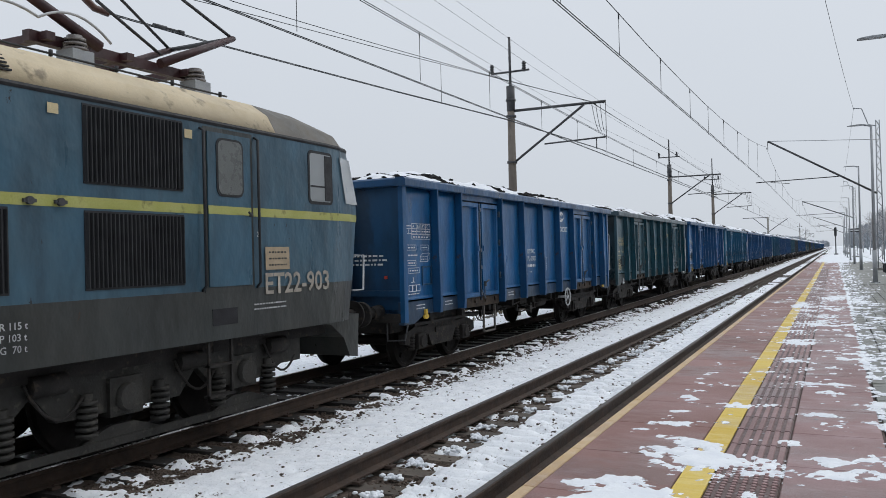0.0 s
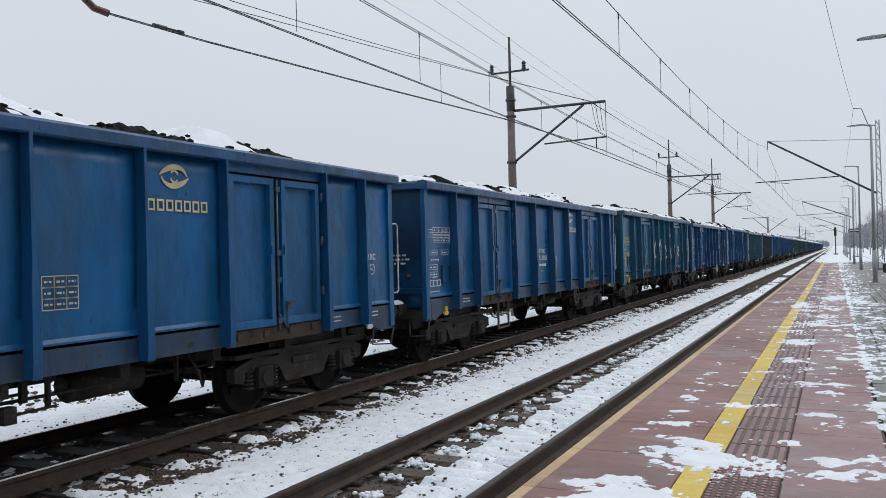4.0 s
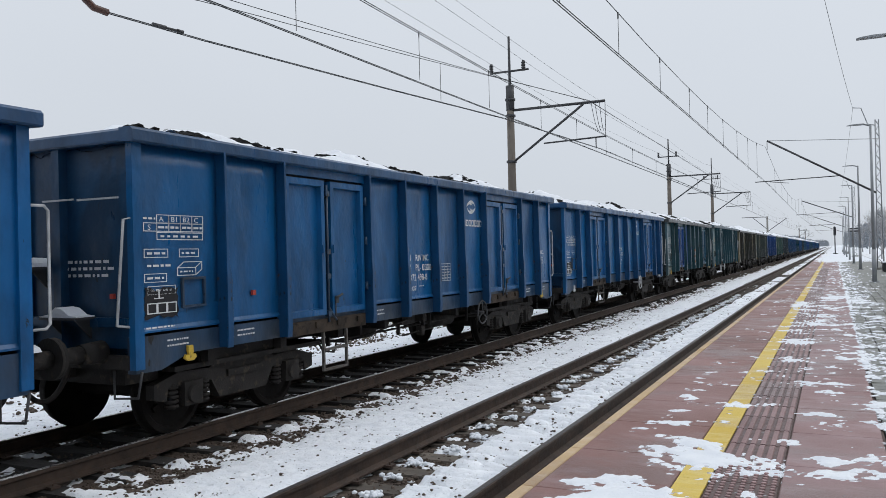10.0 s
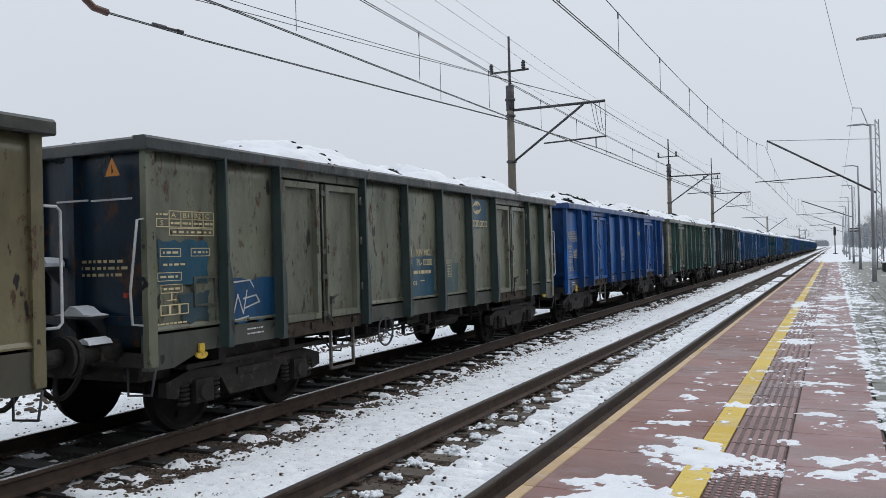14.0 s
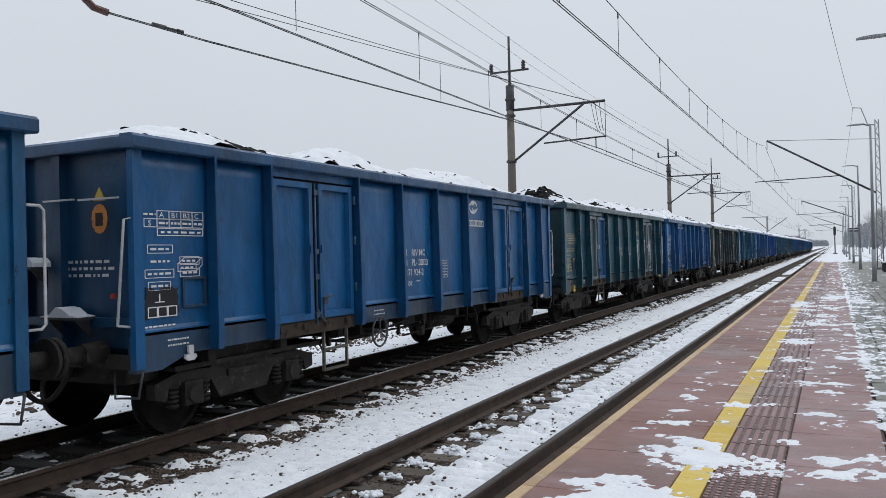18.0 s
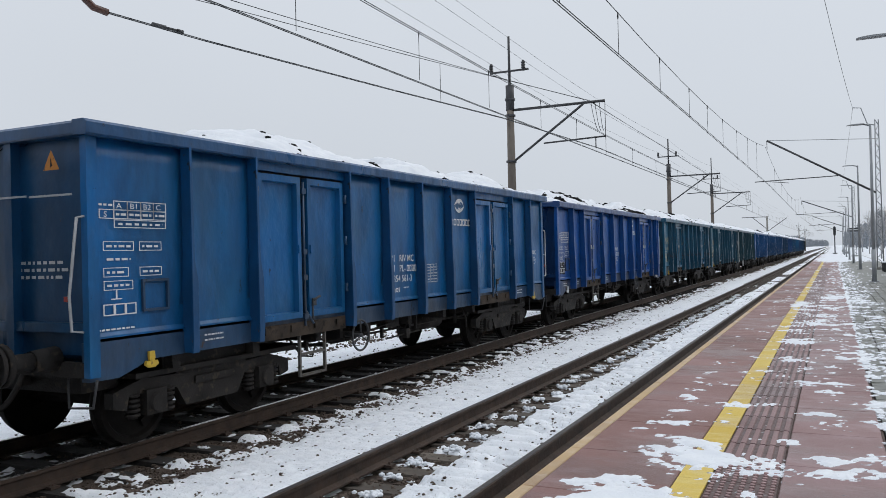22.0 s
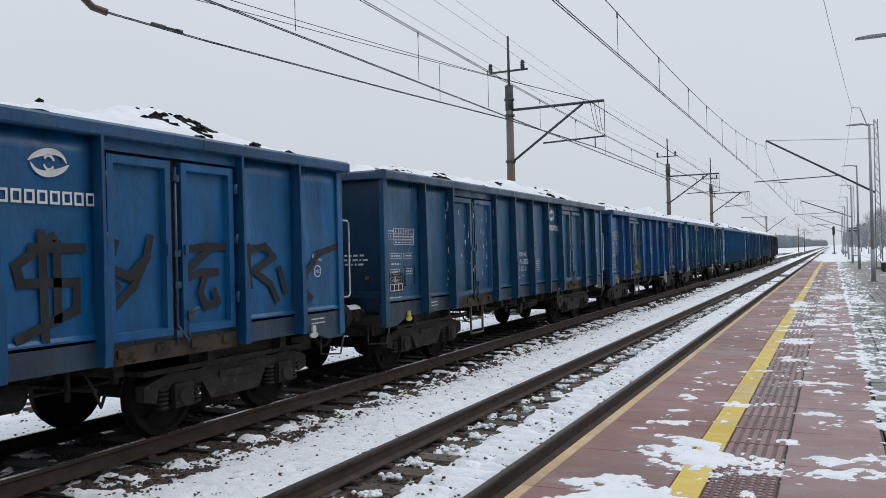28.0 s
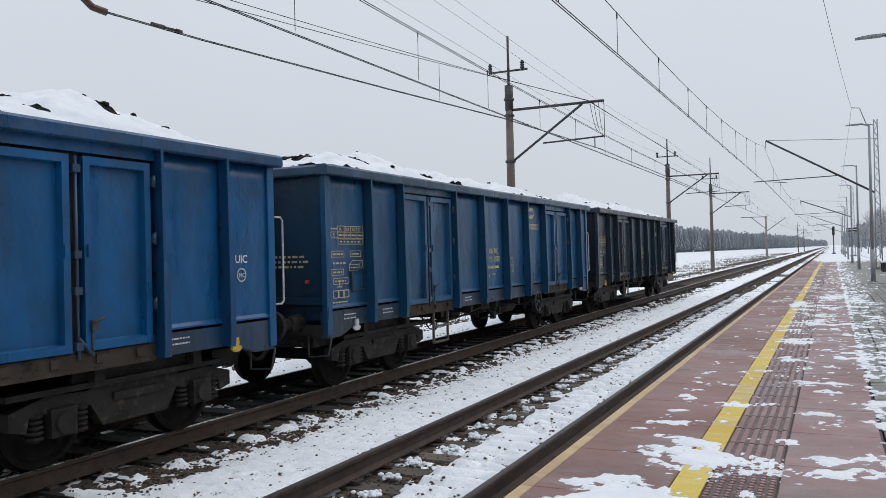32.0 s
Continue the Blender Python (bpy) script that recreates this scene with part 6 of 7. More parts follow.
LOADS = []
for seed in range(9):
    bias = (0.02, 0.035, 0.05, 0.03, 0.065, 0.08, 0.06, 0.075, 0.065)[seed]

    def coal_height(X, Y):
        return heap_base(X, Y, seed) + 0.30 * (fractal(X, Y, 0.34, 130 + seed, 4) - 0.5)

    def crust_height(X, Y):
        return heap_base(X, Y, seed) + 0.32 * (fractal(X, Y, 0.75, 160 + seed, 3) - 0.5) + 0.09 * (fractal(X, Y, 0.19, 190 + seed, 2) - 0.5) + bias

    xs, ys = np.linspace(-SKIN + 0.03, SKIN - 0.03, 56), np.linspace(-HALF + 0.05, HALF - 0.05, 220)
    heap, crust = grid_mesh("coal_heap", xs, ys, coal_height), grid_mesh("snow_crust", xs, ys, crust_height)
    heap.polygons.foreach_set("use_smooth", np.zeros(len(heap.polygons), bool))
    heap.materials.append(COAL), crust.materials.append(SNOW)
    qx, qy = np.random.RandomState(seed).uniform(-1, 1, (2, 2400)) * np.array([[1.26], [6.2]])
    hc, hs = coal_height(qx, qy), crust_height(qx, qy)
    ok = (hc > hs - 0.01) | (np.arange(2400) % (14 if seed < 4 else 40) == 0)
    spots = np.stack([qx, qy, np.maximum(hc, hs) - 0.005], 1)[ok][:800].tolist()
    lumps = chips("coal_lumps", spots, 0.02, 0.062 if seed < 4 else 0.06, COAL, seed)
    lump_me = lumps.data
    bpy.data.objects.remove(lumps)
    LOADS.append((heap, crust, lump_me))

# how far a wagon trails or leads its even place on slack couplings
SLACK = {1: -0.05, 4: 0.05, 7: 0.05, 8: 0.10, 9: -0.02, 10: 0.04, 11: 0.05, 28: -0.04, 30: -0.04, 37: 0.05, 39: 0.05}
train = []          # things that run with the train: object, distance behind the first wagon's middle, height, turn
wheelsets = []      # wheelsets with that distance and their radius
CARD = card_frame_mesh()


def number_lines(number, rng, code="31   RIV MC"):
    """Four lines: code, country, number, class; the owner's letters stay bars."""
    y0, out = -0.94, []
    for name, text, z in (("code_line", code, 1.86), ("country_line", "51   PL-", 1.70), ("number_line", number, 1.54), ("class_line", "Eaos", 1.38)):
        bm = bmesh.new()
        if text:
            me = letters(text, 0.15, y0, z, LX + 0.006, 0.001)
            bm.from_mesh(me)
            bpy.data.meshes.remove(me)
        if name == "country_line":
            for k in range(4):
                outline(bm, LX + 0.006, y0 + 0.52 + 0.085 * k, y0 + 0.585 + 0.085 * k, 1.70, 1.80, 0.016)
        if name == "number_line" and not number:
            bars(bm, LX + 0.006, y0, y0 + 0.78, 1.54, 0.10, rng, 0.03)
        if name == "class_line":
            bars(bm, LX + 0.006, y0 + 0.40, y0 + 0.56, 1.43, 0.03, rng, 0.012)
        out.append((name, bm))
    return out


# which wagons have what
STIRRUPS, MIDWHEEL = (1, 6, 8, 15, 20, 26, 30, 31), (4, 14, 15, 16, 17, 20, 21, 22, 25, 27, 29, 31, 34)
BACKED, REFLECTING = (1, 2, 3, 8, 12, 13, 22, 24, 28, 30, 34, 35, 38, 39), (2, 12, 21, 29, 39)
LEDGES, STEPS = (4, 12, 13, 14, 16, 17, 21, 22, 23, 24, 25, 31, 38), (4, 12, 14, 15, 16, 17, 20, 22, 25, 30, 34)


def add_wagon(k, w):
    kind, base, worn, rust, ink = "D" if k in TALLER else w["kind"], w["base"], w["worn"], w["rust"], w["ink"]
    rng, up = random.Random(k), TALL * (k in TALLER)
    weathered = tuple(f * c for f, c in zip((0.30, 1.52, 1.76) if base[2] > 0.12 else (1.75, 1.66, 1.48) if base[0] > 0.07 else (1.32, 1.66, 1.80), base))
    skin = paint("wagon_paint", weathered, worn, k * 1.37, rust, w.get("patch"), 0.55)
    dirty = paint("sill_paint", tuple(0.75 * c + 0.014 for c in base), (0.050, 0.048, 0.042), k * 2.11, 0.6, None, 0.8)
    grimy = paint("post_paint", tuple(f * c for f, c in zip((0.45, 1.18, 1.36), base)), tuple(0.6 * c + 0.008 for c in base), k * 1.1, min(1, rust + 0.3))
    # End walls darker than the sides: shade between wagons and soot in one paint.
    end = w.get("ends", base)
    shaded_sooty = paint("shaded_sooty_end_paint", tuple(0.88 * c + 0.002 for c in end), tuple(0.68 * c for c in end), k * 1.9, rust, tuple(0.45 * c + 0.002 for c in end), 0.7)
    other = {c: paint("repaint", tuple(1.45 * v for v in c), tuple(1.15 * v for v in c), k * 0.7 + i, rust * 0.6) for i, c in enumerate(sorted({*w.get("bays", {}).values(), *w.get("doors", {}).values()}))}
    doorskin = paint("patched_door_paint", base, worn, k * 1.37, rust, w["doorpatch"]) if "doorpatch" in w else skin
    hue = {BLUE: "blue", BRIGHT: "bright blue", ROYAL: "royal blue", DARK: "dark blue", TEAL: "teal green", SEA: "faded sea-blue", OLIVE: "rusty olive", MOSS: "mossy green-grey", PALE: "pale green-grey", NIGHT: "dark blue-green"}.get(base, "blue" if base[2] > 0.1 else "dark brown")
    also = {"white": " with white graffiti lettering", "black": " with black graffiti tags", "silver": " with silver graffiti", "small": " with a small white tag", "blue": " with blue repainted patches", "scribble": " with a white scribble"}.get(w.get("tag"), "")
    body = thing("coal_wagon", f"{hue} steel open wagon{also or (' with two double doors' if kind in 'AD' else ' with one small side door')}", "freight wagon", "wagons of the coal train")
    for (name, s), entry in STOCK[kind].items():
        if name == "post":
            me = painted(entry[0], paint("post_paint", w["posts"], tuple(0.7 * c for c in w["posts"]), k * 1.1, rust) if "posts" in w else grimy)
            for p in entry[1]:
                shared(name, me, body).location = (0, p - HALF, 0)
            continue
        for i, me in enumerate(entry):
            m = dirty if name == "side_sill" else shaded_sooty if name.startswith("end_") else skin
            if name == "headstock":
                m = GRIME
            if name == "top_rim":
                m = paint("rim_paint", w.get("rim", tuple(0.62 * c + 0.012 for c in weathered)), tuple(0.5 * c + 0.01 for c in base), k * 0.3, rust)
            if name == "side_panel":
                m = other[w["bays"][i]] if i in w.get("bays", {}) else skin
            if name == "door":
                m = other[w["doors"][i]] if i in w.get("doors", {}) else doorskin
            me = painted(me, m)
            if name == "side_panel":
                lettered = abs((min(v.co.y for v in me.vertices) + max(v.co.y for v in me.vertices)) / 2 - 0.6) < 1.9
                me = dented(me, rng, (0.055 if k == 8 else 0.034 if kind == "D" else 0.022 + 0.02 * rust) * (0.5 if lettered and k != 8 else 1))
            ob = shared(name, me, body)
            if name == "door":
                pull = STOCK["bare"]["door_pull", kind, 1][i]
                shared("door_pull", pull if k in (7, 23, 25, 28, 29, 30, 31) else painted(pull, m), ob)
    for key, entry in STOCK["bare"].items():
        if len(key) == 3 and key[1] != kind or key[0] == "door_pull" or key[0] == "snow_cap" and k % 3 != 2:
            continue
        for me in entry:
            if key[0] in ("latch_bar", "hinge"):
                me = painted(me, dirty)
            if key[0] == "door_step" and k in STIRRUPS:
                me = painted(STIRRUP, GREYWHITE if k in (15, 31) else DARKSTEEL)
            if key[0] == "handbrake_wheel" and k not in (0, 7, 9, 13, 15, 26, 36, 37):
                me = painted(me, DARKSTEEL)
            if key[0] == "door_step" and k == 15:
                me = painted(me, GREYWHITE)
            if key[0] == "rope_hook" and k % 3 == 1:
                me = painted(me, GREYWHITE)
            if key[0] == "hinge":
                for j, z in enumerate((1.5, 2.15, 2.72)):
                    ob = shared("hinge", me, body)
                    ob.location.z = z
                continue
            ob = shared(key[0], me, body)
            if key[0] == "handbrake_wheel":
                ob.location.y = -3.89 if k in MIDWHEEL else -2.55 if kind == "C" else 0
    spots = [(5.50 - HALF, 6.46 - HALF, 1.25, 2.02, ROYAL), (6.66 - HALF, 7.35 - HALF, 1.42, 1.92, ROYAL)] if w.get("repaint") else w.get("patches", ())
    for y0, y1, z0, z1, c in spots:
        bm = bmesh.new()
        ragged(bm, SKIN + 0.0155, y0, y1, z0, z1, rng)
        part("repaint_patch", bm, paint("patch_paint", c, tuple(0.8 * v for v in c), k + y0, 0.4), body, "ragged repainted patch")
    if w.get("repaint"):
        for j in range(6):
            bm = bmesh.new()
            prism(bm, [(6.51 - HALF, 1.12 + 0.13 * j), (6.61 - HALF, 1.15 + 0.13 * j), (6.61 - HALF, 1.27 + 0.13 * j), (6.51 - HALF, 1.24 + 0.13 * j)], "x", PROUD - 0.02, PROUD + 0.008)
            part("warning_stripe", bm, SIGNORANGE if j % 2 else GREYWHITE, body, "orange warning stripe" if j % 2 else "white warning stripe")
    if "card" in w:
        bm = bmesh.new()
        y, z0, z1 = w["card"]
        box(bm, SKIN + 0.01, SKIN + 0.02, y - 0.075, y + 0.075, z0, z1)
        part("waybill", bm, GREYWHITE, body, "white paper waybill")
    drop = rng.uniform(-0.22, 0.0)
    for name, me in TABLES[k % 4].items():
        shared(name, painted(me, ink), body).location.z = drop if name in ("load_table", "weight_panel") else rng.uniform(-0.08, 0.0)
    if k in BACKED:
        shared("mark_backing", BACKING, body).location.z = -0.04
    along = {"A": 0.0, "D": 0.13, "B": 0.18, "C": 0.05}[kind]
    for name, me in MARKS.items():
        low = {"owner_emblem": -0.45, "owner_lettering": -0.43}.get(name, 0) * (k == 8)
        moved = {"owner_emblem": -0.1 if kind == "D" else along * 0.5, "owner_lettering": -0.1 if kind == "D" else along * 0.5, "revision_grid": along if kind != "B" else 0.12}.get(name, 0)
        mark = shared(name, painted(me, ink if name != "round_mark" else WHITE), body)
        moved += w.get("mark", 0) * name.startswith("owner")
        mark.location = (0, moved, low - {"A": 0, "D": 0.06, "B": 0.22, "C": 0.34}[kind] * (name == "revision_grid"))
        if name == "end_lettering":
            tagged(mark, kind="stuff")
    for me in SILL_MARKS[k % 2::2] if k % 4 else SILL_MARKS:
        tagged(shared("sill_mark", me, body), kind="stuff")
    for name, bm in number_lines(w["number"], rng, w.get("code", "31   RIV MC")):
        part(name, bm, ink, body).location = (0, along if kind != "C" else -0.1, {"A": 0.055, "D": -0.03, "B": 0.0, "C": -0.1}[kind])
    if k in REFLECTING:
        shared("reflector", SIDE_REFLECTOR, body).location.y = 0.25 * (k % 2 == 0 and k > 2)
    for flag, (ledge, cap) in ((LEDGES, LEDGE), (STEPS, STEP)):
        if k in flag:
            shared("snow_cap", cap, shared("end_ledge" if flag is LEDGES else "end_step", ledge, body), "white snow lying on the ledge")
    shared("letter_mark", UIC, body)
    if k in (9, 20, 29, 38):
        shared("coupling_step", FAR_STEP, body)
    shared("card_holder", painted(CARD, dirty), body)
    shared("reflector", REFLECTOR, body)
    if "tag" in w:
        shared("graffiti", tag_mesh(w["tag"]), body)
    if w.get("frost"):
        bm = bmesh.new()
        for _ in range(45):
            y, z, h = rng.choice((2.1, 3.08)) - HALF + rng.betavariate(0.6, 0.6) * 0.88, rng.uniform(1.3, 2.9), rng.uniform(0.02, 0.14)
            flat(bm, SKIN + 0.06, y, y + rng.uniform(0.008, 0.03), z - h, z)
        part("frost_streaks", bm, FROST, body, "white frost streaks on the doors")
    sign = w.get("sign", "")
    y = -HALF - 0.052
    if sign in ("triangle", "stack"):
        for j, z in enumerate((2.80,) if sign == "triangle" else (2.83, 2.68)):
            bm = bmesh.new()
            bm.faces.new([bm.verts.new(c) for c in ((0.83, y, z), (1.05, y, z), (0.94, y, z + (0.19 if sign == "triangle" else 0.12)))])
            ws = part("warning_sign", bm, SIGNORANGE if sign == "triangle" else CREAM, body, "orange warning triangle" if sign == "triangle" else "pale warning triangle")
            bm = bmesh.new()
            bm.faces.new([bm.verts.new(c) for c in ((0.93, y - 0.003, z + 0.03), (0.96, y - 0.003, z + 0.035), (0.935, y - 0.003, z + 0.12))])
            part("sign_symbol", bm, BLACKPAINT, ws)
    if "stack" in sign:
        bm = bmesh.new()
        z = 2.36 if "board" in sign else 2.44
        prism(bm, [(0.94 + 0.11 * math.cos(a), z + 0.15 * math.sin(a)) for a in np.linspace(0, 2 * math.pi, 13)[:-1]], "y", y - 0.006, y)
        plate = part("oval_plate", bm, SIGNORANGE if "board" in sign else HOOKYELLOW, body, "orange oval plate")
        bm = bmesh.new()
        prism(bm, [(0.89, z - 0.07), (0.99, z - 0.07), (0.99, z + 0.06), (0.89, z + 0.06)], "y", y - 0.010, y - 0.007)
        part("plate_symbol", bm, BLACKPAINT, plate)
        if "board" in sign:
            bm = bmesh.new()
            bm.faces.new([bm.verts.new(c) for c in ((0.85, y, 2.54), (1.03, y, 2.54), (0.94, y, 2.68))])
            part("warning_sign", bm, HOOKYELLOW, body, "yellow warning triangle")
    if "sign" in w:
        bm = bmesh.new()
        y = -HALF + 0.02
        for x0, x1, z in ((0.15, 0.60, 2.56), (0.66, 1.22, 2.55)):
            box(bm, x0, x1, y - 0.10, y - 0.08, z, z + 0.018)
        pipe(bm, [(1.32, y, 2.36), (1.32, y - 0.12, 2.34), (1.24, y - 0.15, 1.62 if k % 2 else 1.3), (1.24, y - 0.13, 1.30), (1.30, y, 1.28)], 0.014)
        part("grab_iron", bm, GREYWHITE, body, "white painted grab irons")
    place = PITCH * k + SLACK.get(k, 0)
    train.append((body, place, 0, 0))
    for y in (-4.5, 4.5):
        for e, wh in zip((-0.9, 0.9), add_bogie(body, y)):
            wheelsets.append((wh, place + y + e, 0.462))
    heap, crust, lump_me = LOADS[(k * 3 + k // 4) % 4 if k < 16 else 4 + (k * 3) % 5]
    load = shared("coal_load", heap)
    tagged(load, "heap of black coal partly under white snow in the wagon" if k < 16 else "heap of coal under a thick snow crust in the wagon", "coal", "coal loads")
    shared("snow_crust", crust, load, "thin white snow crust")
    tagged(shared("loose_coal", lump_me, load), kind="stuff")
    train.append((load, place, up, 180 * (k // 5 % 2)))


for k, w in enumerate(WAGONS):
    add_wagon(k, w)

# ---------------------------------------------------------------- the locomotive at the head, running past first
LOCO_BLUE = paint("loco_blue", (0.044, 0.108, 0.160), (0.064, 0.112, 0.138), 61.0, 0.1, None, 0.6)
LOCO_DIRT = paint("loco_lower_grime", (0.042, 0.048, 0.047), (0.048, 0.046, 0.040), 63.0, 0.3, None, 0.8)
LOCO_STRIPE = surface("loco_stripe", (0.34, 0.35, 0.08), (0.42, 0.42, 0.14), 3, 0.5, 0, 60, 0.1, (0.2, 0.2, 0.06))
LOCO_ROOF = surface("loco_cream_roof", (0.66, 0.55, 0.37), (0.55, 0.455, 0.30), 1.6, 0.6, 0, 50, 0.2, (0.26, 0.21, 0.14))
LOCO_CABROOF = surface("loco_dark_roof", (0.09, 0.085, 0.075), (0.14, 0.125, 0.10), 2, 0.6)
GRILLE = surface("loco_grille", (0.014, 0.015, 0.018), (0.03, 0.031, 0.034), 6, 0.6, 0.2)
MAROON = surface("pantograph_maroon", (0.046, 0.013, 0.016), (0.03, 0.011, 0.012), 4, 0.5)
PORCELAIN = surface("insulator_glaze", (0.10, 0.085, 0.08), (0.2, 0.19, 0.18), 8, 0.25)
# The pane's pale base colour stands for daylight seen through the cab.
GLASSPANE, _, _, GB = shader("cab_glass", 0.05)
GB.inputs["Base Color"].default_value = (0.62, 0.66, 0.68, 1)
GB.inputs["Transmission Weight"].default_value = 0.55
DULLGLASS = surface("dusty_glass", (0.14, 0.15, 0.145), (0.11, 0.118, 0.115), 3, 0.3)
LOCO_GREASE = surface("loco_bogie_grease", (0.013, 0.0125, 0.011), (0.028, 0.026, 0.022), 3.5, 0.75, 0.0, 45, 0.5, (0.05, 0.045, 0.037))
NUMBERS = surface("loco_numbers", (0.38, 0.34, 0.29), (0.27, 0.25, 0.21), 8, 0.6)

LOCO_PLACE = -17.10
LOCO = thing("electric_locomotive", "blue electric locomotive with yellow-green stripe and cream roof", "locomotive")


def loco_ring(z, nose, half=1.5):
    """Half plan outlines of both ends joined to a closed ring."""
    end = [(half, nose - 0.85), (half - 0.03, nose - 0.50), (half - 0.12, nose - 0.20), (half - 0.40, nose), (0, nose + 0.03)]
    right = [(x, -y) for x, y in end[::-1]] + end
    left = [(-x, y) for x, y in right[::-1]]
    return [(x, y, z) for x, y in right[:-1] + [right[-1]] + left[1:-1]]


def loft(name, levels, material, parent, label="", cap=False):
    bm = bmesh.new()
    rows = [[bm.verts.new(c) for c in loco_ring(*lv)] for lv in levels]
    n = len(rows[0])
    for p, q in zip(rows, rows[1:]):
        for i in range(n):
            bm.faces.new((p[i], p[(i + 1) % n], q[(i + 1) % n], q[i]))
    if cap:
        bm.faces.new(rows[-1])
    bmesh.ops.recalc_face_normals(bm, faces=bm.faces)
    return part(name, bm, material, parent, label)


loft("lower_body", [(1.06, 9.18), (1.60, 9.30)], LOCO_DIRT, LOCO, "grimy olive-grey lower body")
loft("upper_body", [(1.60, 9.30), (2.60, 9.45), (3.00, 9.33), (3.40, 9.20)], LOCO_BLUE, LOCO, "faded blue upper body")
loft("stripe", [(2.42, 9.43, 1.504), (2.52, 9.444, 1.504)], LOCO_STRIPE, LOCO, "yellow-green stripe")
loft("gutter", [(3.385, 9.22, 1.505), (3.41, 9.20, 1.515), (3.435, 9.18, 1.505)], GRILLE, LOCO)

bm = bmesh.new()
arc = [(1.49, 3.43), (1.36, 3.66), (1.12, 3.82), (0.75, 3.92), (0.0, 3.96)]
arc = arc + [(-x, z) for x, z in arc[-2::-1]]
prism(bm, arc, "y", -7.3, 7.3)
for f in bm.faces:
    f.smooth = len(f.verts) == 4
part("roof", bm, LOCO_ROOF, LOCO, "dirty cream roof")
for e in (-1, 1):
    bm = bmesh.new()
    rows = []
    for y, s, dz in ((7.3, 1.0, 0), (8.1, 0.99, -0.03), (8.8, 0.96, -0.14), (9.18, 0.84, -0.36)):
        rows.append([bm.verts.new((x * s, e * y, 3.43 + (z - 3.43) * (1 + dz * 1.9))) for x, z in arc])
    for p, q in zip(rows, rows[1:]):
        for i in range(len(arc) - 1):
            f = bm.faces.new((p[i], p[i + 1], q[i + 1], q[i]))
            f.smooth = True
    bm.faces.new(rows[-1])
    bmesh.ops.recalc_face_normals(bm, faces=bm.faces)
    part("cab_roof", bm, LOCO_CABROOF, LOCO, "dark grey cab roof")


def rounded(bm, y0, y1, z0, z1, r, x0, x1):
    """A flat plate on the side wall with rounded corners."""
    pts = []
    for cy, cz, a0 in ((y1 - r, z0 + r, -90), (y1 - r, z1 - r, 0), (y0 + r, z1 - r, 90), (y0 + r, z0 + r, 180)):
        pts += [(cy + r * math.cos(radians(a0 + 22.5 * k)), cz + r * math.sin(radians(a0 + 22.5 * k))) for k in range(5)]
    prism(bm, pts, "x", x0, x1)


def louvre(y0, y1, z0, z1):
    bm = bmesh.new()
    box(bm, 1.495, 1.508, y0, y1, z0, z1)
    g = part("grille", bm, GRILLE, LOCO, "black louvred grille")
    bm = bmesh.new()
    n = int((y1 - y0) / 0.048)
    for i in range(n):
        y = y0 + (i + 0.5) * (y1 - y0) / n
        prism(bm, [(1.508, y - 0.015), (1.535, y - 0.004), (1.535, y + 0.006), (1.508, y + 0.015)], "z", z0 + 0.02, z1 - 0.02)
    tagged(part("slats", bm, GRILLE, g), kind="stuff")


for a, b in ((4.50, 5.72), (2.50, 3.76), (0.5, 1.76), (-1.6, -0.3), (-3.7, -2.4), (-5.7, -4.4)):
    louvre(a, b, 1.68, 2.40)
for a, b in ((4.50, 5.72), (-5.7, -4.4)):
    louvre(a, b, 2.64, 3.36)

for y0 in (6.07, -6.77):
    bm = bmesh.new()
    box(bm, 1.492, 1.508, y0 - 0.05, y0 + 0.75, 1.58, 3.36)
    part("door_surround", bm, LOCO_DIRT, LOCO)
    door = part("cab_door", (lambda b_: (prism(b_, [(y0, 1.64), (y0 + 0.70, 1.64), (y0 + 0.70, 3.31), (y0, 3.31)], "x", 1.508, 1.522), b_)[1])(bmesh.new()), LOCO_BLUE, LOCO, "blue cab side door")
    bm = bmesh.new()
    rounded(bm, y0 + 0.13, y0 + 0.57, 2.62, 3.26, 0.09, 1.522, 1.530)
    part("window_rubber", bm, GRILLE, door)
    bm = bmesh.new()
    rounded(bm, y0 + 0.155, y0 + 0.545, 2.645, 3.235, 0.075, 1.530, 1.534)
    part("window_pane", bm, DULLGLASS, door, "dusty door window")
    bm = bmesh.new()
    pipe(bm, [(1.53, y0 + 0.66, 2.42), (1.57, y0 + 0.66, 2.42), (1.57, y0 + 0.60, 2.46)], 0.013)
    part("door_handle", bm, DARKSTEEL, door)
    bm = bmesh.new()
    box(bm, 1.509, 1.520, y0 + 0.0, y0 + 0.70, 2.425, 2.515)
    part("door_stripe", bm, LOCO_STRIPE, door).location.x = 0.004
    for dy in (-0.09, 0.80):
        bm = bmesh.new()
        pipe(bm, [(1.50, y0 + dy, 3.33), (1.555, y0 + dy, 3.30), (1.555, y0 + dy, 1.66), (1.50, y0 + dy, 1.60)], 0.016)
        part("grab_rail", bm, GRILLE, LOCO)
    bm = bmesh.new()
    box(bm, 1.44, 1.505, y0 + 0.05, y0 + 0.45, 1.22, 1.40)
    part("step_recess", bm, BLACKPAINT, LOCO)
    bm = bmesh.new()
    for dy in (0.0, 0.36):
        box(bm, 1.45, 1.48, y0 + dy, y0 + dy + 0.03, 0.45, 1.05)
    for z in (0.45, 0.78):
        box(bm, 1.40, 1.50, y0, y0 + 0.39, z, z + 0.025)
    part("cab_steps", bm, GRIME, LOCO)

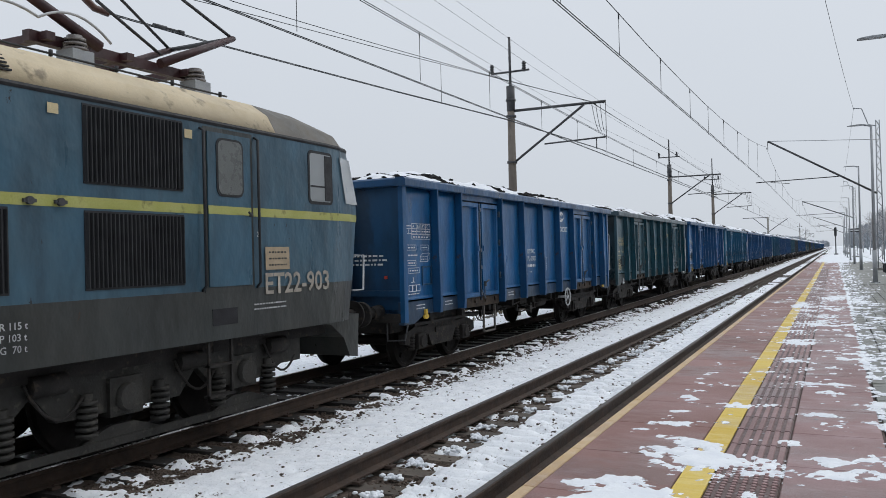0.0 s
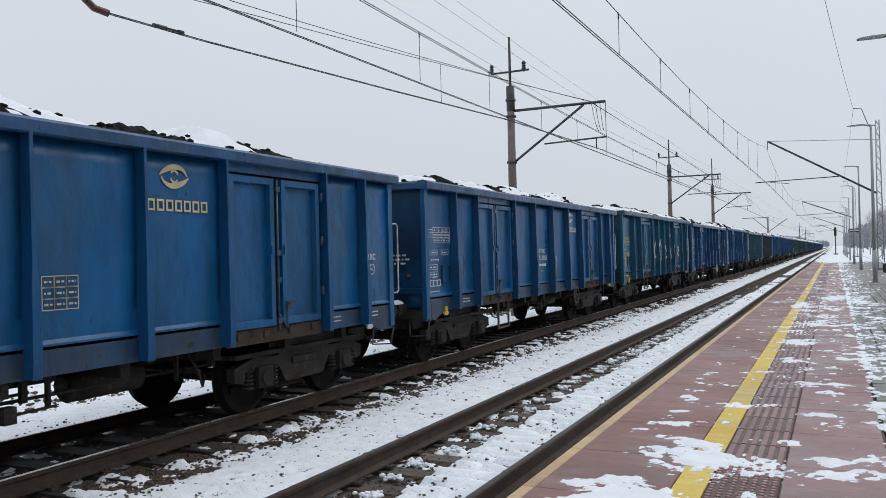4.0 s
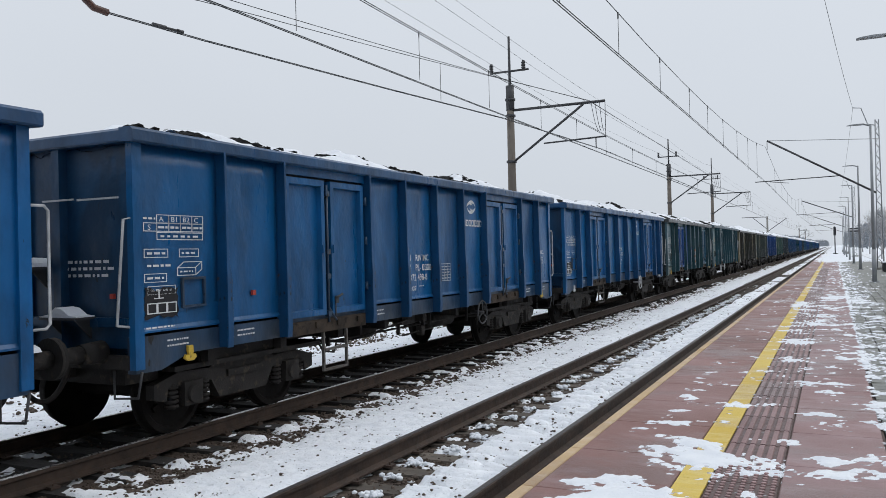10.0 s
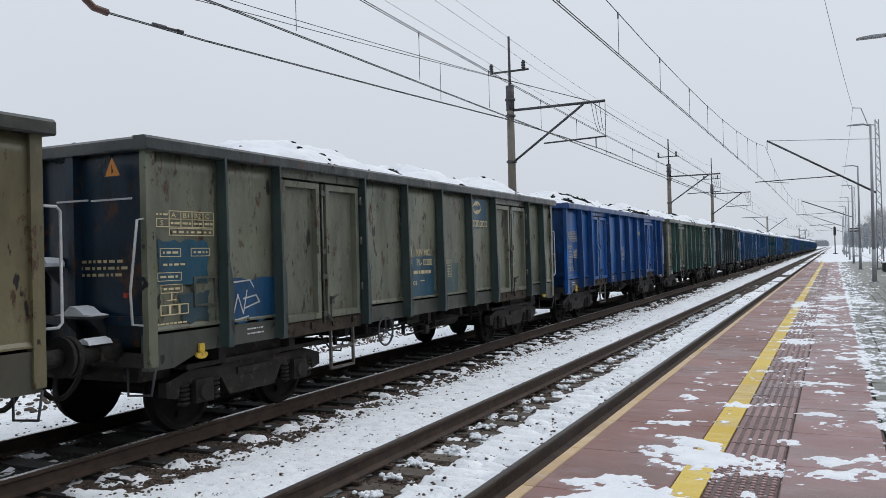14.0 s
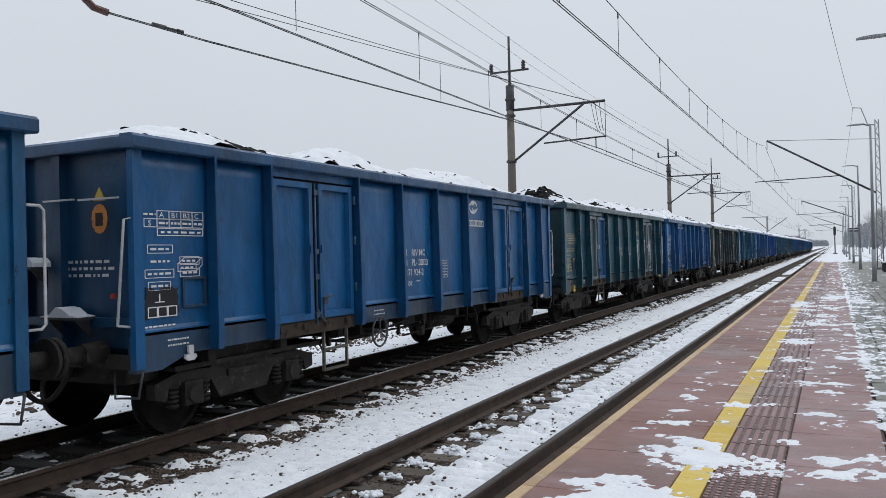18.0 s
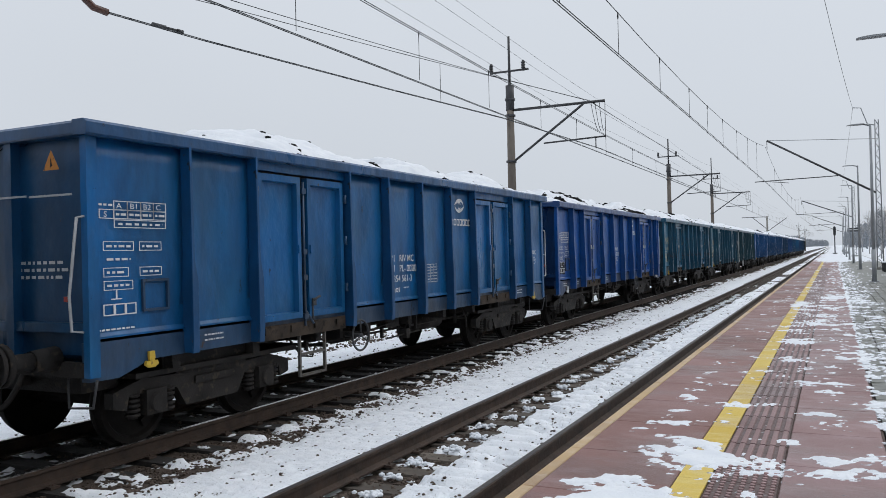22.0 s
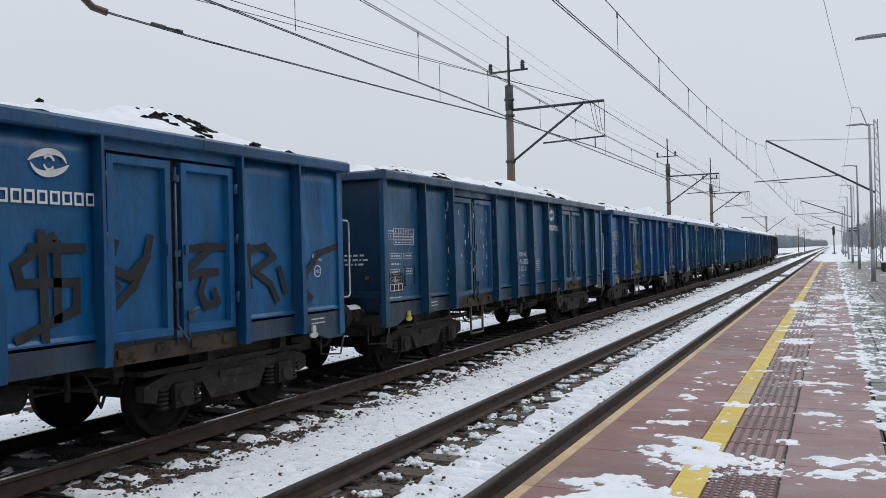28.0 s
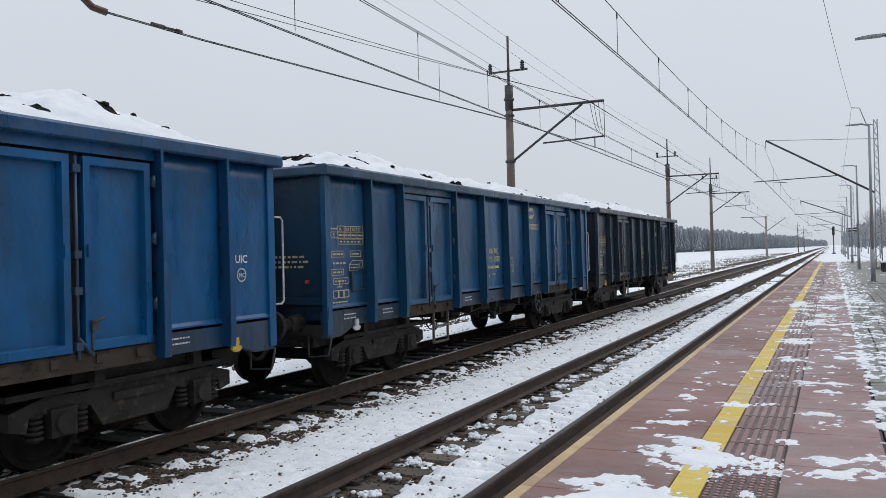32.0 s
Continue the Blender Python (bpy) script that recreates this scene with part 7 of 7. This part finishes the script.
for e in (-1, 1):
    y0, y1 = sorted((e * 7.97, e * 8.42))
    bm = bmesh.new()
    rounded(bm, y0 - 0.05, y1 + 0.05, 2.62, 3.31, 0.07, 1.485, 1.506)
    fr = part("cab_window", bm, GRILLE, LOCO, "cab side window in black rubber")
    bm = bmesh.new()
    rounded(bm, y0 - 0.015, y1 + 0.015, 2.655, 3.275, 0.05, 1.506, 1.511)
    part("window_pane", bm, GLASSPANE, fr)
    bm = bmesh.new()
    box(bm, 1.511, 1.518, y0 + 0.31, y0 + 0.335, 2.67, 3.26)
    box(bm, 1.511, 1.518, y0 + 0.335, y1 + 0.01, 2.67, 3.26)
    box(bm, 1.511, 1.517, y0 - 0.01, y0 + 0.31, 2.84, 2.86)
    part("sliding_sash", bm, GRILLE, fr)
    bm = bmesh.new()
    bm.faces.new([bm.verts.new(c) for c in ((1.500, e * 8.80, 2.66), (1.415, e * 9.22, 2.66), (1.395, e * 9.06, 3.28), (1.498, e * 8.66, 3.28))])
    bmesh.ops.solidify(bm, geom=bm.faces[:], thickness=0.012)
    part("quarter_window", bm, GLASSPANE, LOCO, "pale wrap-round quarter window")
    bm = bmesh.new()
    for x0, x1 in ((-1.15, -0.06), (0.06, 1.15)):
        bm.faces.new([bm.verts.new(c) for c in ((x0, e * 9.485, 2.68), (x1, e * 9.485, 2.68), (x1 * 0.96, e * 9.30, 3.28), (x0 * 0.96, e * 8.90, 3.28))])
    part("windscreen", bm, GLASSPANE, LOCO, "slanted two-part windscreen")
    bm = bmesh.new()
    bm.faces.new([bm.verts.new(c) for c in ((1.16, e * 9.45, 2.68), (1.43, e * 9.15, 2.68), (1.42, e * 9.0, 3.28), (1.13, e * 9.27, 3.28))])
    part("corner_pane", bm, GLASSPANE, LOCO)
    for x in (-0.875, 0.875):
        bm = bmesh.new()
        y = e * 9.30
        rod(bm, (x, y - e * 0.1, 1.05), (x, y + e * 0.30, 1.05), 0.13, 14, 0.11)
        rod(bm, (x, y + e * 0.30, 1.05), (x, y + e * 0.55, 1.05), 0.09, 12)
        rod(bm, (x, y + e * 0.55, 1.05), (x, y + e * 0.60, 1.05), 0.22, 18, 0.21)
        part("buffer", bm, GRIME, LOCO)
    bm = bmesh.new()
    pipe(bm, [(1.25, e * 9.35, 1.95), (1.3, e * 9.55, 1.95), (1.3, e * 9.52, 1.45), (1.25, e * 9.3, 1.45)], 0.016)
    part("grab_rail", bm, GREYWHITE, LOCO)

# lettering
def loco_letters(name, lines, size, y, z, step, material, bold=0.0):
    bm = bmesh.new()
    for i, text in enumerate(lines):
        me = letters(text, size, y, z - step * i, 1.514, bold)
        bm.from_mesh(me)
        bpy.data.meshes.remove(me)
    part(name, bm, material, LOCO)


loco_letters("running_number", ["ET22-903"], 0.345, 6.99, 1.52, 0, NUMBERS, 0.006)
loco_letters("brake_weights", ["R 115 t", "P 103 t", "G  70 t"], 0.085, 3.66, 1.40, 0.095, GREYWHITE, 0.001)
loco_letters("cab_number", ["2"], 0.08, 6.87, 2.19, 0, WHITE, 0.002)
bm = bmesh.new()
flat(bm, 1.513, 7.02, 7.48, 1.80, 2.07)
plate = part("builder_plate", bm, surface("plate_cream", (0.42, 0.33, 0.22), (0.34, 0.27, 0.18), 6, 0.5), LOCO, "cream nameplate")
bm = bmesh.new()
rr = random.Random(3)
for i in range(3):
    bars(bm, 1.516, 7.08, 7.42, 1.84 + 0.075 * i, 0.035, rr, 0.02)
part("plate_lines", bm, LOCO_DIRT, plate)
bm = bmesh.new()
for i in range(2):
    bars(bm, 1.512, 6.80, 7.40, 1.34 + 0.055 * i, 0.03, rr, 0.011)
part("small_lettering", bm, GREYWHITE, LOCO)
bm = bmesh.new()
for y, z in ((4.14, 3.22), (5.75, 3.20)):
    flat(bm, 1.512, y, y + 0.11, z, z + 0.09)
part("small_plates", bm, CREAM, LOCO)
for y in (3.95, 4.25):
    bm = bmesh.new()
    rod(bm, (1.50, y, 2.46), (1.54, y, 2.46), 0.035, 10)
    box(bm, 1.50, 1.53, y - 0.06, y + 0.06, 2.445, 2.475)
    part("roof_lamp_socket", bm, DARKSTEEL, LOCO)

# bogies and running gear
for c in (5.15, -5.15):
    bog = thing("bogie", "", "")
    bog.parent, bog.location = LOCO, (0, c, 0)
    for s in (-1, 1):
        bm = bmesh.new()
        a, b = sorted((s * 1.12, s * 1.22))
        prism(bm, [(-2.9, 0.62), (-2.9, 0.95), (2.9, 0.95), (2.9, 0.62), (2.5, 0.62), (2.2, 0.50), (1.3, 0.50), (1.0, 0.78), (0.75, 0.50), (-0.75, 0.50), (-1.0, 0.78), (-1.3, 0.50), (-2.2, 0.50), (-2.5, 0.62)], "x", a, b)
        part("side_frame", bm, LOCO_GREASE, bog)
        bm = bmesh.new()
        box(bm, s * 1.2 - 0.02, s * 1.2 + 0.02, -2.4, 2.4, 0.16, 0.24)
        for y in (-1.75, 0, 1.75):
            prism(bm, [(y - 0.5, 0.24), (y - 0.2, 0.16), (y + 0.2, 0.16), (y + 0.5, 0.24), (y + 0.15, 0.36), (y - 0.15, 0.36)], "x", s * 1.18 - 0.03, s * 1.18 + 0.03)
        part("tie_bar", bm, LOCO_GREASE, bog)
        for y in (-1.75, 0.0, 1.75):
            bm = bmesh.new()
            box(bm, s * 1.19 - 0.08, s * 1.19 + 0.08, y - 0.20, y + 0.20, 0.45, 0.82)
            rod(bm, (s * 1.19, y, 0.625), (s * 1.34, y, 0.625), 0.15, 12, 0.13)
            part("axle_box", bm, LOCO_GREASE, bog)
            for d in (-0.45, 0.45):
                bm = bmesh.new()
                for k in range(6):
                    rod(bm, (s * 1.24, y + d, 0.32 + 0.06 * k), (s * 1.24, y + d, 0.355 + 0.06 * k), 0.10, 10)
                rod(bm, (s * 1.24, y + d, 0.30), (s * 1.24, y + d, 0.72), 0.06, 8)
                part("spring", bm, LOCO_GREASE, bog)
        for y in (-2.35, -0.87, 0.87, 2.35):
            bm = bmesh.new()
            rod(bm, (s * 1.24, y - 0.18, 0.86), (s * 1.24, y + 0.18, 0.86), 0.10, 10)
            wire(bm, [(s * 1.28, y - 0.25, 0.9), (s * 1.28, y + 0.35, 0.7)], 0.015, 5, 0.25, 8)
            part("brake_cylinder", bm, GRIME, bog)
    for y in (-1.75, 0.0, 1.75):
        bm = bmesh.new()
        line = [(-0.85, 0.09), (-0.80, 0.55), (-0.77, 0.625), (-0.70, 0.63), (-0.69, 0.655), (-0.665, 0.65), (-0.66, 0.09)]
        line = line + [(-x, r) for x, r in line[::-1]]
        seg = 32
        rows = [[bm.verts.new((x, r * math.cos(2 * math.pi * i / seg), r * math.sin(2 * math.pi * i / seg))) for i in range(seg)] for x, r in line]
        for p, q in zip(rows, rows[1:]):
            for i in range(seg):
                bm.faces.new((p[i], p[(i + 1) % seg], q[(i + 1) % seg], q[i]))
        bmesh.ops.recalc_face_normals(bm, faces=bm.faces)
        w = part("wheelset", bm, WHEEL, bog)
        w.location = (0, y, 0.627)
        wheelsets.append((w, LOCO_PLACE + c + y, 0.627))
bm = bmesh.new()
for e in (-1, 1):
    prism(bm, [(e * 8.2, 1.12), (e * 8.55, 1.02), (e * 8.85, 0.82), (e * 9.0, 0.55), (e * 9.2, 0.52), (e * 9.25, 1.12)], "x", -1.38, 1.38)
part("end_skirt", bm, LOCO_DIRT, LOCO)
bm = bmesh.new()
box(bm, -1.25, 1.25, -8.6, 8.6, 0.90, 1.05)
box(bm, -1.1, 1.1, -2.1, 2.1, 0.40, 0.9)
part("underframe", bm, GRIME, LOCO)

# roof gear and pantograph
for y in (5.18, 6.89):
    for x in (-0.62, 0.62):
        bm = bmesh.new()
        box(bm, x - 0.12, x + 0.12, y - 0.13, y + 0.13, 3.90, 4.08)
        part("insulator_foot", bm, STEEL, LOCO)
        bm = bmesh.new()
        for k in range(3):
            rod(bm, (x, y, 4.08 + 0.05 * k), (x, y, 4.11 + 0.05 * k), 0.13 - 0.012 * k, 12)
        rod(bm, (x, y, 4.06), (x, y, 4.24), 0.08, 10)
        part("insulator", bm, PORCELAIN, LOCO)
bm = bmesh.new()
for x in (-0.45, 0.45):
    box(bm, x - 0.05, x + 0.05, 4.75, 6.95, 4.12, 4.23)
for y in (4.9, 5.9, 6.8):
    box(bm, -0.62, 0.62, y - 0.05, y + 0.05, 4.14, 4.22)
panto = part("pantograph", bm, MAROON, LOCO, "maroon raised pantograph")
bm = bmesh.new()
for x in (-0.6, 0.6):
    rod(bm, (x, 6.35, 4.2), (x * 0.9, 7.68, 4.80), 0.055, 8, 0.04)
    rod(bm, (x, 5.5, 4.2), (x * 0.9, 4.05, 4.80), 0.065, 8, 0.045)
part("lower_arm", bm, MAROON, panto)
bm = bmesh.new()
for x in (-0.57, 0.57):
    rod(bm, (x * 0.95, 7.68, 4.80), (x * 0.5, 6.0, 5.5), 0.02, 6)
    rod(bm, (x * 0.95, 4.05, 4.80), (x * 0.5, 5.7, 5.5), 0.02, 6)
rod(bm, (-0.57, 7.68, 4.80), (0.57, 7.68, 4.80), 0.03, 6)
rod(bm, (0.45, 6.5, 4.36), (0.45, 5.6, 4.75), 0.018, 6)
part("upper_arm", bm, DARKSTEEL, panto)
bm = bmesh.new()
rod(bm, (-0.75, 5.75, 5.5), (0.75, 5.75, 5.5), 0.03, 6)
rod(bm, (-0.75, 5.95, 5.5), (0.75, 5.95, 5.5), 0.03, 6)
part("contact_head", bm, DARKSTEEL, panto)
bm = bmesh.new()
wire(bm, [(0.75, 3.6, 4.05), (0.7, 4.7, 4.3), (0.66, 5.6, 4.25)], 0.014, 6, -0.16, 8)
part("roof_cable", bm, GREYWHITE, LOCO)
bm = bmesh.new()
for x in (1.0, -1.0):
    rod(bm, (x, -7.0, 3.885), (x, 7.0, 3.885), 0.011, 6)
    for i in range(19):
        rod(bm, (x, -6.9 + i * 0.766, 3.86), (x, -6.9 + i * 0.766, 3.92), 0.02, 6)
part("roof_conduit", bm, GRILLE, LOCO)
bm = bmesh.new()
for y in (2.4, 3.3):
    for k in range(7):
        prism(bm, [(y + 0.0, 3.52 + 0.035 * k), (y + 0.55, 3.52 + 0.035 * k), (y + 0.55, 3.535 + 0.035 * k), (y + 0.0, 3.535 + 0.035 * k)], "x", 1.40 - 0.03 * k, 1.47 - 0.03 * k)
part("roof_vent", bm, GRILLE, LOCO)
train.append((LOCO, LOCO_PLACE, 0, 0))

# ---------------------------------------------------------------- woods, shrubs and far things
# Far trees painted pale: distance haze is put into their colour.
WOOD = surface("hazed_conifers", (0.22, 0.245, 0.27), (0.29, 0.315, 0.345), 0.05, 0.95, 0, 1.5, 0.3, (0.44, 0.47, 0.51))
# Twigs lightened as well, to carry the haze over the platform's far end.
BARK = surface("bare_twigs", (0.33, 0.33, 0.335), (0.43, 0.43, 0.44), 2.0, 0.9)
WEED = surface("dry_weeds", (0.10, 0.085, 0.06), (0.17, 0.145, 0.10), 2.0, 0.95)


def far_wood(name, spots, seed, material=WOOD):
    """Conifers and bare crowns as ragged stacks of small leaf clumps, one mesh."""
    r = random.Random(seed)
    co, faces = [], []
    for x, y, z0, h in spots:
        w = h * r.uniform(0.13, 0.2)
        kind = r.random()
        for k in range(34):
            t = r.random() ** 0.8
            if kind < 0.25:
                rad = w * (1.05 - t) * r.uniform(0.4, 1.0)
            else:
                rad = w * 1.3 * math.sin(math.pi * min(1, 0.15 + t * 0.85)) * r.uniform(0.3, 1.0)
            a = r.uniform(0, 6.28)
            c = (x + rad * math.cos(a), y + rad * math.sin(a), z0 + h * (0.12 + 0.88 * t))
            s = h * r.uniform(0.03, 0.075)
            n = len(co)
            for dx, dy, dz in ((-1, 0, -0.5), (1, 0, -0.6), (0.2, 1, -0.4), (0.1, -0.9, -0.5), (0, 0.1, 0.9)):
                co.append((c[0] + dx * s * r.uniform(0.6, 1.3), c[1] + dy * s, c[2] + dz * s * r.uniform(0.6, 1.4)))
            faces += [(n, n + 3, n + 4), (n + 3, n + 1, n + 4), (n + 1, n + 2, n + 4), (n + 2, n, n + 4)]
        n = len(co)
        co += [(x - 0.25, y, z0 - 1), (x + 0.25, y, z0 - 1), (x + 0.1, y, z0 + h * 0.8), (x - 0.1, y, z0 + h * 0.8)]
        faces.append((n, n + 1, n + 2, n + 3))
    me = bpy.data.meshes.new(name)
    me.from_pydata(co, [], faces)
    me.materials.append(material)
    return new(name, me)


r = random.Random(21)
spots = []
for _ in range(3000):
    y = 560 + 2000 * r.random() ** 1.7
    edge = -98 + 48 * min(1, (y - 560) / 900)
    x = edge - abs(r.gauss(0, 1)) * 22 - (r.random() ** 2) * 60
    spots.append((x, y, -0.9, r.uniform(13, 20.5)))
for _ in range(900):
    x = -100 - 420 * r.random()
    spots.append((x, 560 + r.random() * 40 + 0.05 * abs(x), -0.9, r.uniform(13, 20)))
for _ in range(500):
    y = 2400 + 1500 * r.random()
    spots.append((-88 + 70 * r.random() ** 1.5, y, -0.9, r.uniform(13, 20)))
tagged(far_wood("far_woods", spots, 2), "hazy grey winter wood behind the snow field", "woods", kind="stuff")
spots = [(r.uniform(9, 60), 330 + 500 * r.random(), 0.2, r.uniform(8, 14)) for _ in range(420)]
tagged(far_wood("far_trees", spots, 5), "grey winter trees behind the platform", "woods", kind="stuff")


# Unseen trees added beside and behind the camera to darken low sky and reflections.
DIMMING_TREES = surface("dimming_thicket", (0.075, 0.07, 0.06), (0.13, 0.12, 0.10), 0.3, 0.95, 0, 2.0, 0.3, (0.20, 0.20, 0.20))
spots = [(r.uniform(13, 34), r.uniform(-75, 48), 0.2, r.uniform(6, 10.5)) for _ in range(420)]
spots += [(r.uniform(-60, 13), r.uniform(-95, -60), -0.5, r.uniform(7, 12)) for _ in range(260)]
tagged(far_wood("roadside_trees", spots, 15, DIMMING_TREES), "dark winter trees and thicket behind the platform", "woods", kind="stuff")


def bare_tree(x, y, h, seed):
    """A leafless tree or tall shrub: forked limbs down to fine twigs."""
    r = random.Random(seed)
    tree = thing("bare_tree", "leafless grey-brown tree behind the platform", "tree", "bare trees", m=pose(x, y, 0.15))
    trunk, crown = bmesh.new(), bmesh.new()

    def grow(p, d, length, rad, depth):
        q = p + d * length
        rod(trunk if depth < 2 else crown, p, q, rad, 5 if depth < 2 else 3, rad * 0.7)
        if depth >= 5:
            return
        for _ in range(3 if depth < 4 else 2):
            nd = (d + Vector((r.uniform(-1, 1), r.uniform(-1, 1), r.uniform(-0.25, 0.7))) * 0.62).normalized()
            grow(q if r.random() < 0.6 else p.lerp(q, r.uniform(0.5, 0.95)), nd, length * r.uniform(0.62, 0.82), rad * 0.62, depth + 1)
    grow(Vector((0, 0, 0)), Vector((r.uniform(-0.1, 0.1), r.uniform(-0.1, 0.1), 1)).normalized(), h * 0.28, h * 0.016, 0)
    part("trunk", trunk, BARK, tree)
    part("crown", crown, BARK, tree, "fine bare twigs")


for i, (x, y, h) in enumerate(((4.6, 62, 4.2), (5.4, 74, 6.0), (4.9, 88, 5.2), (6.2, 97, 7.0), (5.2, 110, 6.0), (6.8, 122, 8.0), (5.6, 138, 7.0), (7.2, 150, 9.0), (6.0, 168, 8.0), (7.5, 190, 9.5), (6.2, 215, 9.0), (4.4, 52, 2.6))):
    bare_tree(x, y, h, 40 + i)


def tufts(name, spots, lo, hi, material, seed):
    """Dry stalks standing out of the snow."""
    r = random.Random(seed)
    co, faces = [], []
    for x, y, z in spots:
        for _ in range(5):
            a, h = r.uniform(0, 6.28), r.uniform(lo, hi)
            bx, by = x + r.gauss(0, 0.08), y + r.gauss(0, 0.08)
            lx, ly = r.gauss(0, 0.3) * h, r.gauss(0, 0.3) * h
            w = 0.02 + 0.012 * h
            n = len(co)
            co += [(bx - w * math.cos(a), by - w * math.sin(a), z - 0.05), (bx + w * math.cos(a), by + w * math.sin(a), z - 0.05), (bx + lx, by + ly, z + h)]
            faces.append((n, n + 1, n + 2))
    me = bpy.data.meshes.new(name)
    me.from_pydata(co, [], faces)
    me.materials.append(material)
    return new(name, me)


spots = []
for _ in range(7000):
    y = 14 + 300 * r.random() ** 0.9
    x = -12.6 - abs(r.gauss(0, 1)) * 5.0
    if value_noise(np.array(x), np.array(y), 3.0, 9) > 0.45:
        spots.append((x, y, float(lie(np.array(x), np.array(y)))))
for _ in range(3200):
    x, y = -10.2 - 4.0 * r.random(), 50 + 130 * r.random()
    if value_noise(np.array(x), np.array(y), 2.5, 19) > 0.5:
        spots.append((x, y, float(lie(np.array(x), np.array(y)))))
tagged(tufts("dry_weeds", spots, 0.06, 0.26, WEED, 6), "dry brown weeds poking through the snow", "weeds", kind="stuff")


# a distant power pylon beyond the train
pylon = thing("power_pylon", "distant steel lattice power pylon", "pylon", m=pose(-133.0, 500, -0.9))
bm = bmesh.new()
for sx in (-1, 1):
    for sy in (-1, 1):
        rod(bm, (2.2 * sx, 2.2 * sy, 0), (0.5 * sx, 0.5 * sy, 21), 0.14, 4)
        rod(bm, (0.5 * sx, 0.5 * sy, 21), (0, 0, 27), 0.12, 4)
    for i in range(7):
        a, b = 2.2 - 1.7 * i / 7, 2.2 - 1.7 * (i + 1) / 7
        rod(bm, (-a * sx, a, 3 * i), (b * sx, b, 3 * i + 3), 0.09, 4)
        rod(bm, (-a * sx, -a, 3 * i), (b * sx, -b, 3 * i + 3), 0.09, 4)
part("tower", bm, STEEL, pylon)
bm = bmesh.new()
for z, w in ((18, 4.5), (21.5, 5.5), (24.5, 3.5)):
    rod(bm, (-w, 0, z), (w, 0, z), 0.16, 4)
part("crossarm", bm, STEEL, pylon)

# platform furniture far down
bench = thing("platform_bench", "dark platform bench with snow on its seat", "bench", m=pose(2.45, 46, PLAT))
bm = bmesh.new()
box(bm, -0.28, 0.28, -0.8, 0.8, 0.40, 0.46)
part("seat", bm, DARKSTEEL, bench)
bm = bmesh.new()
box(bm, 0.24, 0.29, -0.8, 0.8, 0.50, 0.90)
part("backrest", bm, DARKSTEEL, bench)
for y in (-0.65, 0.65):
    bm = bmesh.new()
    box(bm, -0.24, 0.28, y - 0.05, y + 0.05, 0.0, 0.40)
    part("leg", bm, DARKSTEEL, bench)
bm = bmesh.new()
prism(bm, [(-0.26, 0.46), (0.22, 0.46), (0.20, 0.51), (0, 0.53), (-0.23, 0.50)], "y", -0.76, 0.76)
part("snow_cover", bm, SNOW, bench, "snow on the seat")

signal = thing("signal_post", "dark colour-light signal post beside the line", "signal", m=pose(0.25, 152, -0.3))
bm = bmesh.new()
rod(bm, (0, 0, -0.2), (0, 0, 5.4), 0.09, 8)
part("post", bm, DARKSTEEL, signal)
bm = bmesh.new()
box(bm, -0.2, 0.2, -0.12, 0.12, 3.9, 5.3)
part("signal_head", bm, GRILLE, signal)
bm = bmesh.new()
box(bm, -0.35, 0.35, -0.35, 0.35, -0.3, 0.9)
part("relay_box", bm, DARKSTEEL, signal)

sign = thing("station_sign", "small dark station sign on two posts", "sign", m=pose(1.75, 84, PLAT))
for x in (-0.4, 0.4):
    bm = bmesh.new()
    rod(bm, (x, 0, 0), (x, 0, 2.9), 0.035, 8)
    part("post", bm, STEEL, sign)
bm = bmesh.new()
box(bm, -0.5, 0.5, -0.03, 0.03, 2.6, 2.95)
board = part("board", bm, GRILLE, sign)
bm = bmesh.new()
box(bm, -0.35, 0.35, -0.036, -0.031, 2.72, 2.84)
part("lettering", bm, GREYWHITE, board)


# ---------------------------------------------------------------- what moves
def gone(t):
    """Wagon lengths that have run past by t seconds; the train gathers speed slowly."""
    T = (t - 16) / 16
    return 19.965 + 20.0466 * T + 0.2049 * T ** 2 + 0.029 * T ** 3 - 0.009 * T ** 4


def middle(place, t):
    """Where along the track the middle of a vehicle is; place is its distance behind the first wagon's middle."""
    return place + PITCH * (2 - gone(t)) - 2.92 - HALF + TRAIN_SHIFT


TRAIN_SHIFT = 0.12


def motions():
    times = [2.0 * i for i in range(17)]
    for ob, place, up, turn in train:
        walk(ob, [(t, pose(FAR, middle(place, t), up, 0, 0, turn)) for t in times])
    for w, place, r in wheelsets:
        base = w.location.copy()
        near = [f / 30 for f in range(961) if -12 < middle(place, f / 30) < 60] or [0.0]
        rows = [(t, pose(*base, -math.degrees((middle(place, t) - place) / r) % 360)) for t in near]
        # far off and behind the camera the wheels keep their last turn
        rows = [(0.0, rows[0][1])] * (near[0] > 0.04) + rows + [(32.0, rows[-1][1])] * (near[-1] < 31.96)
        walk(w, rows)


motions()
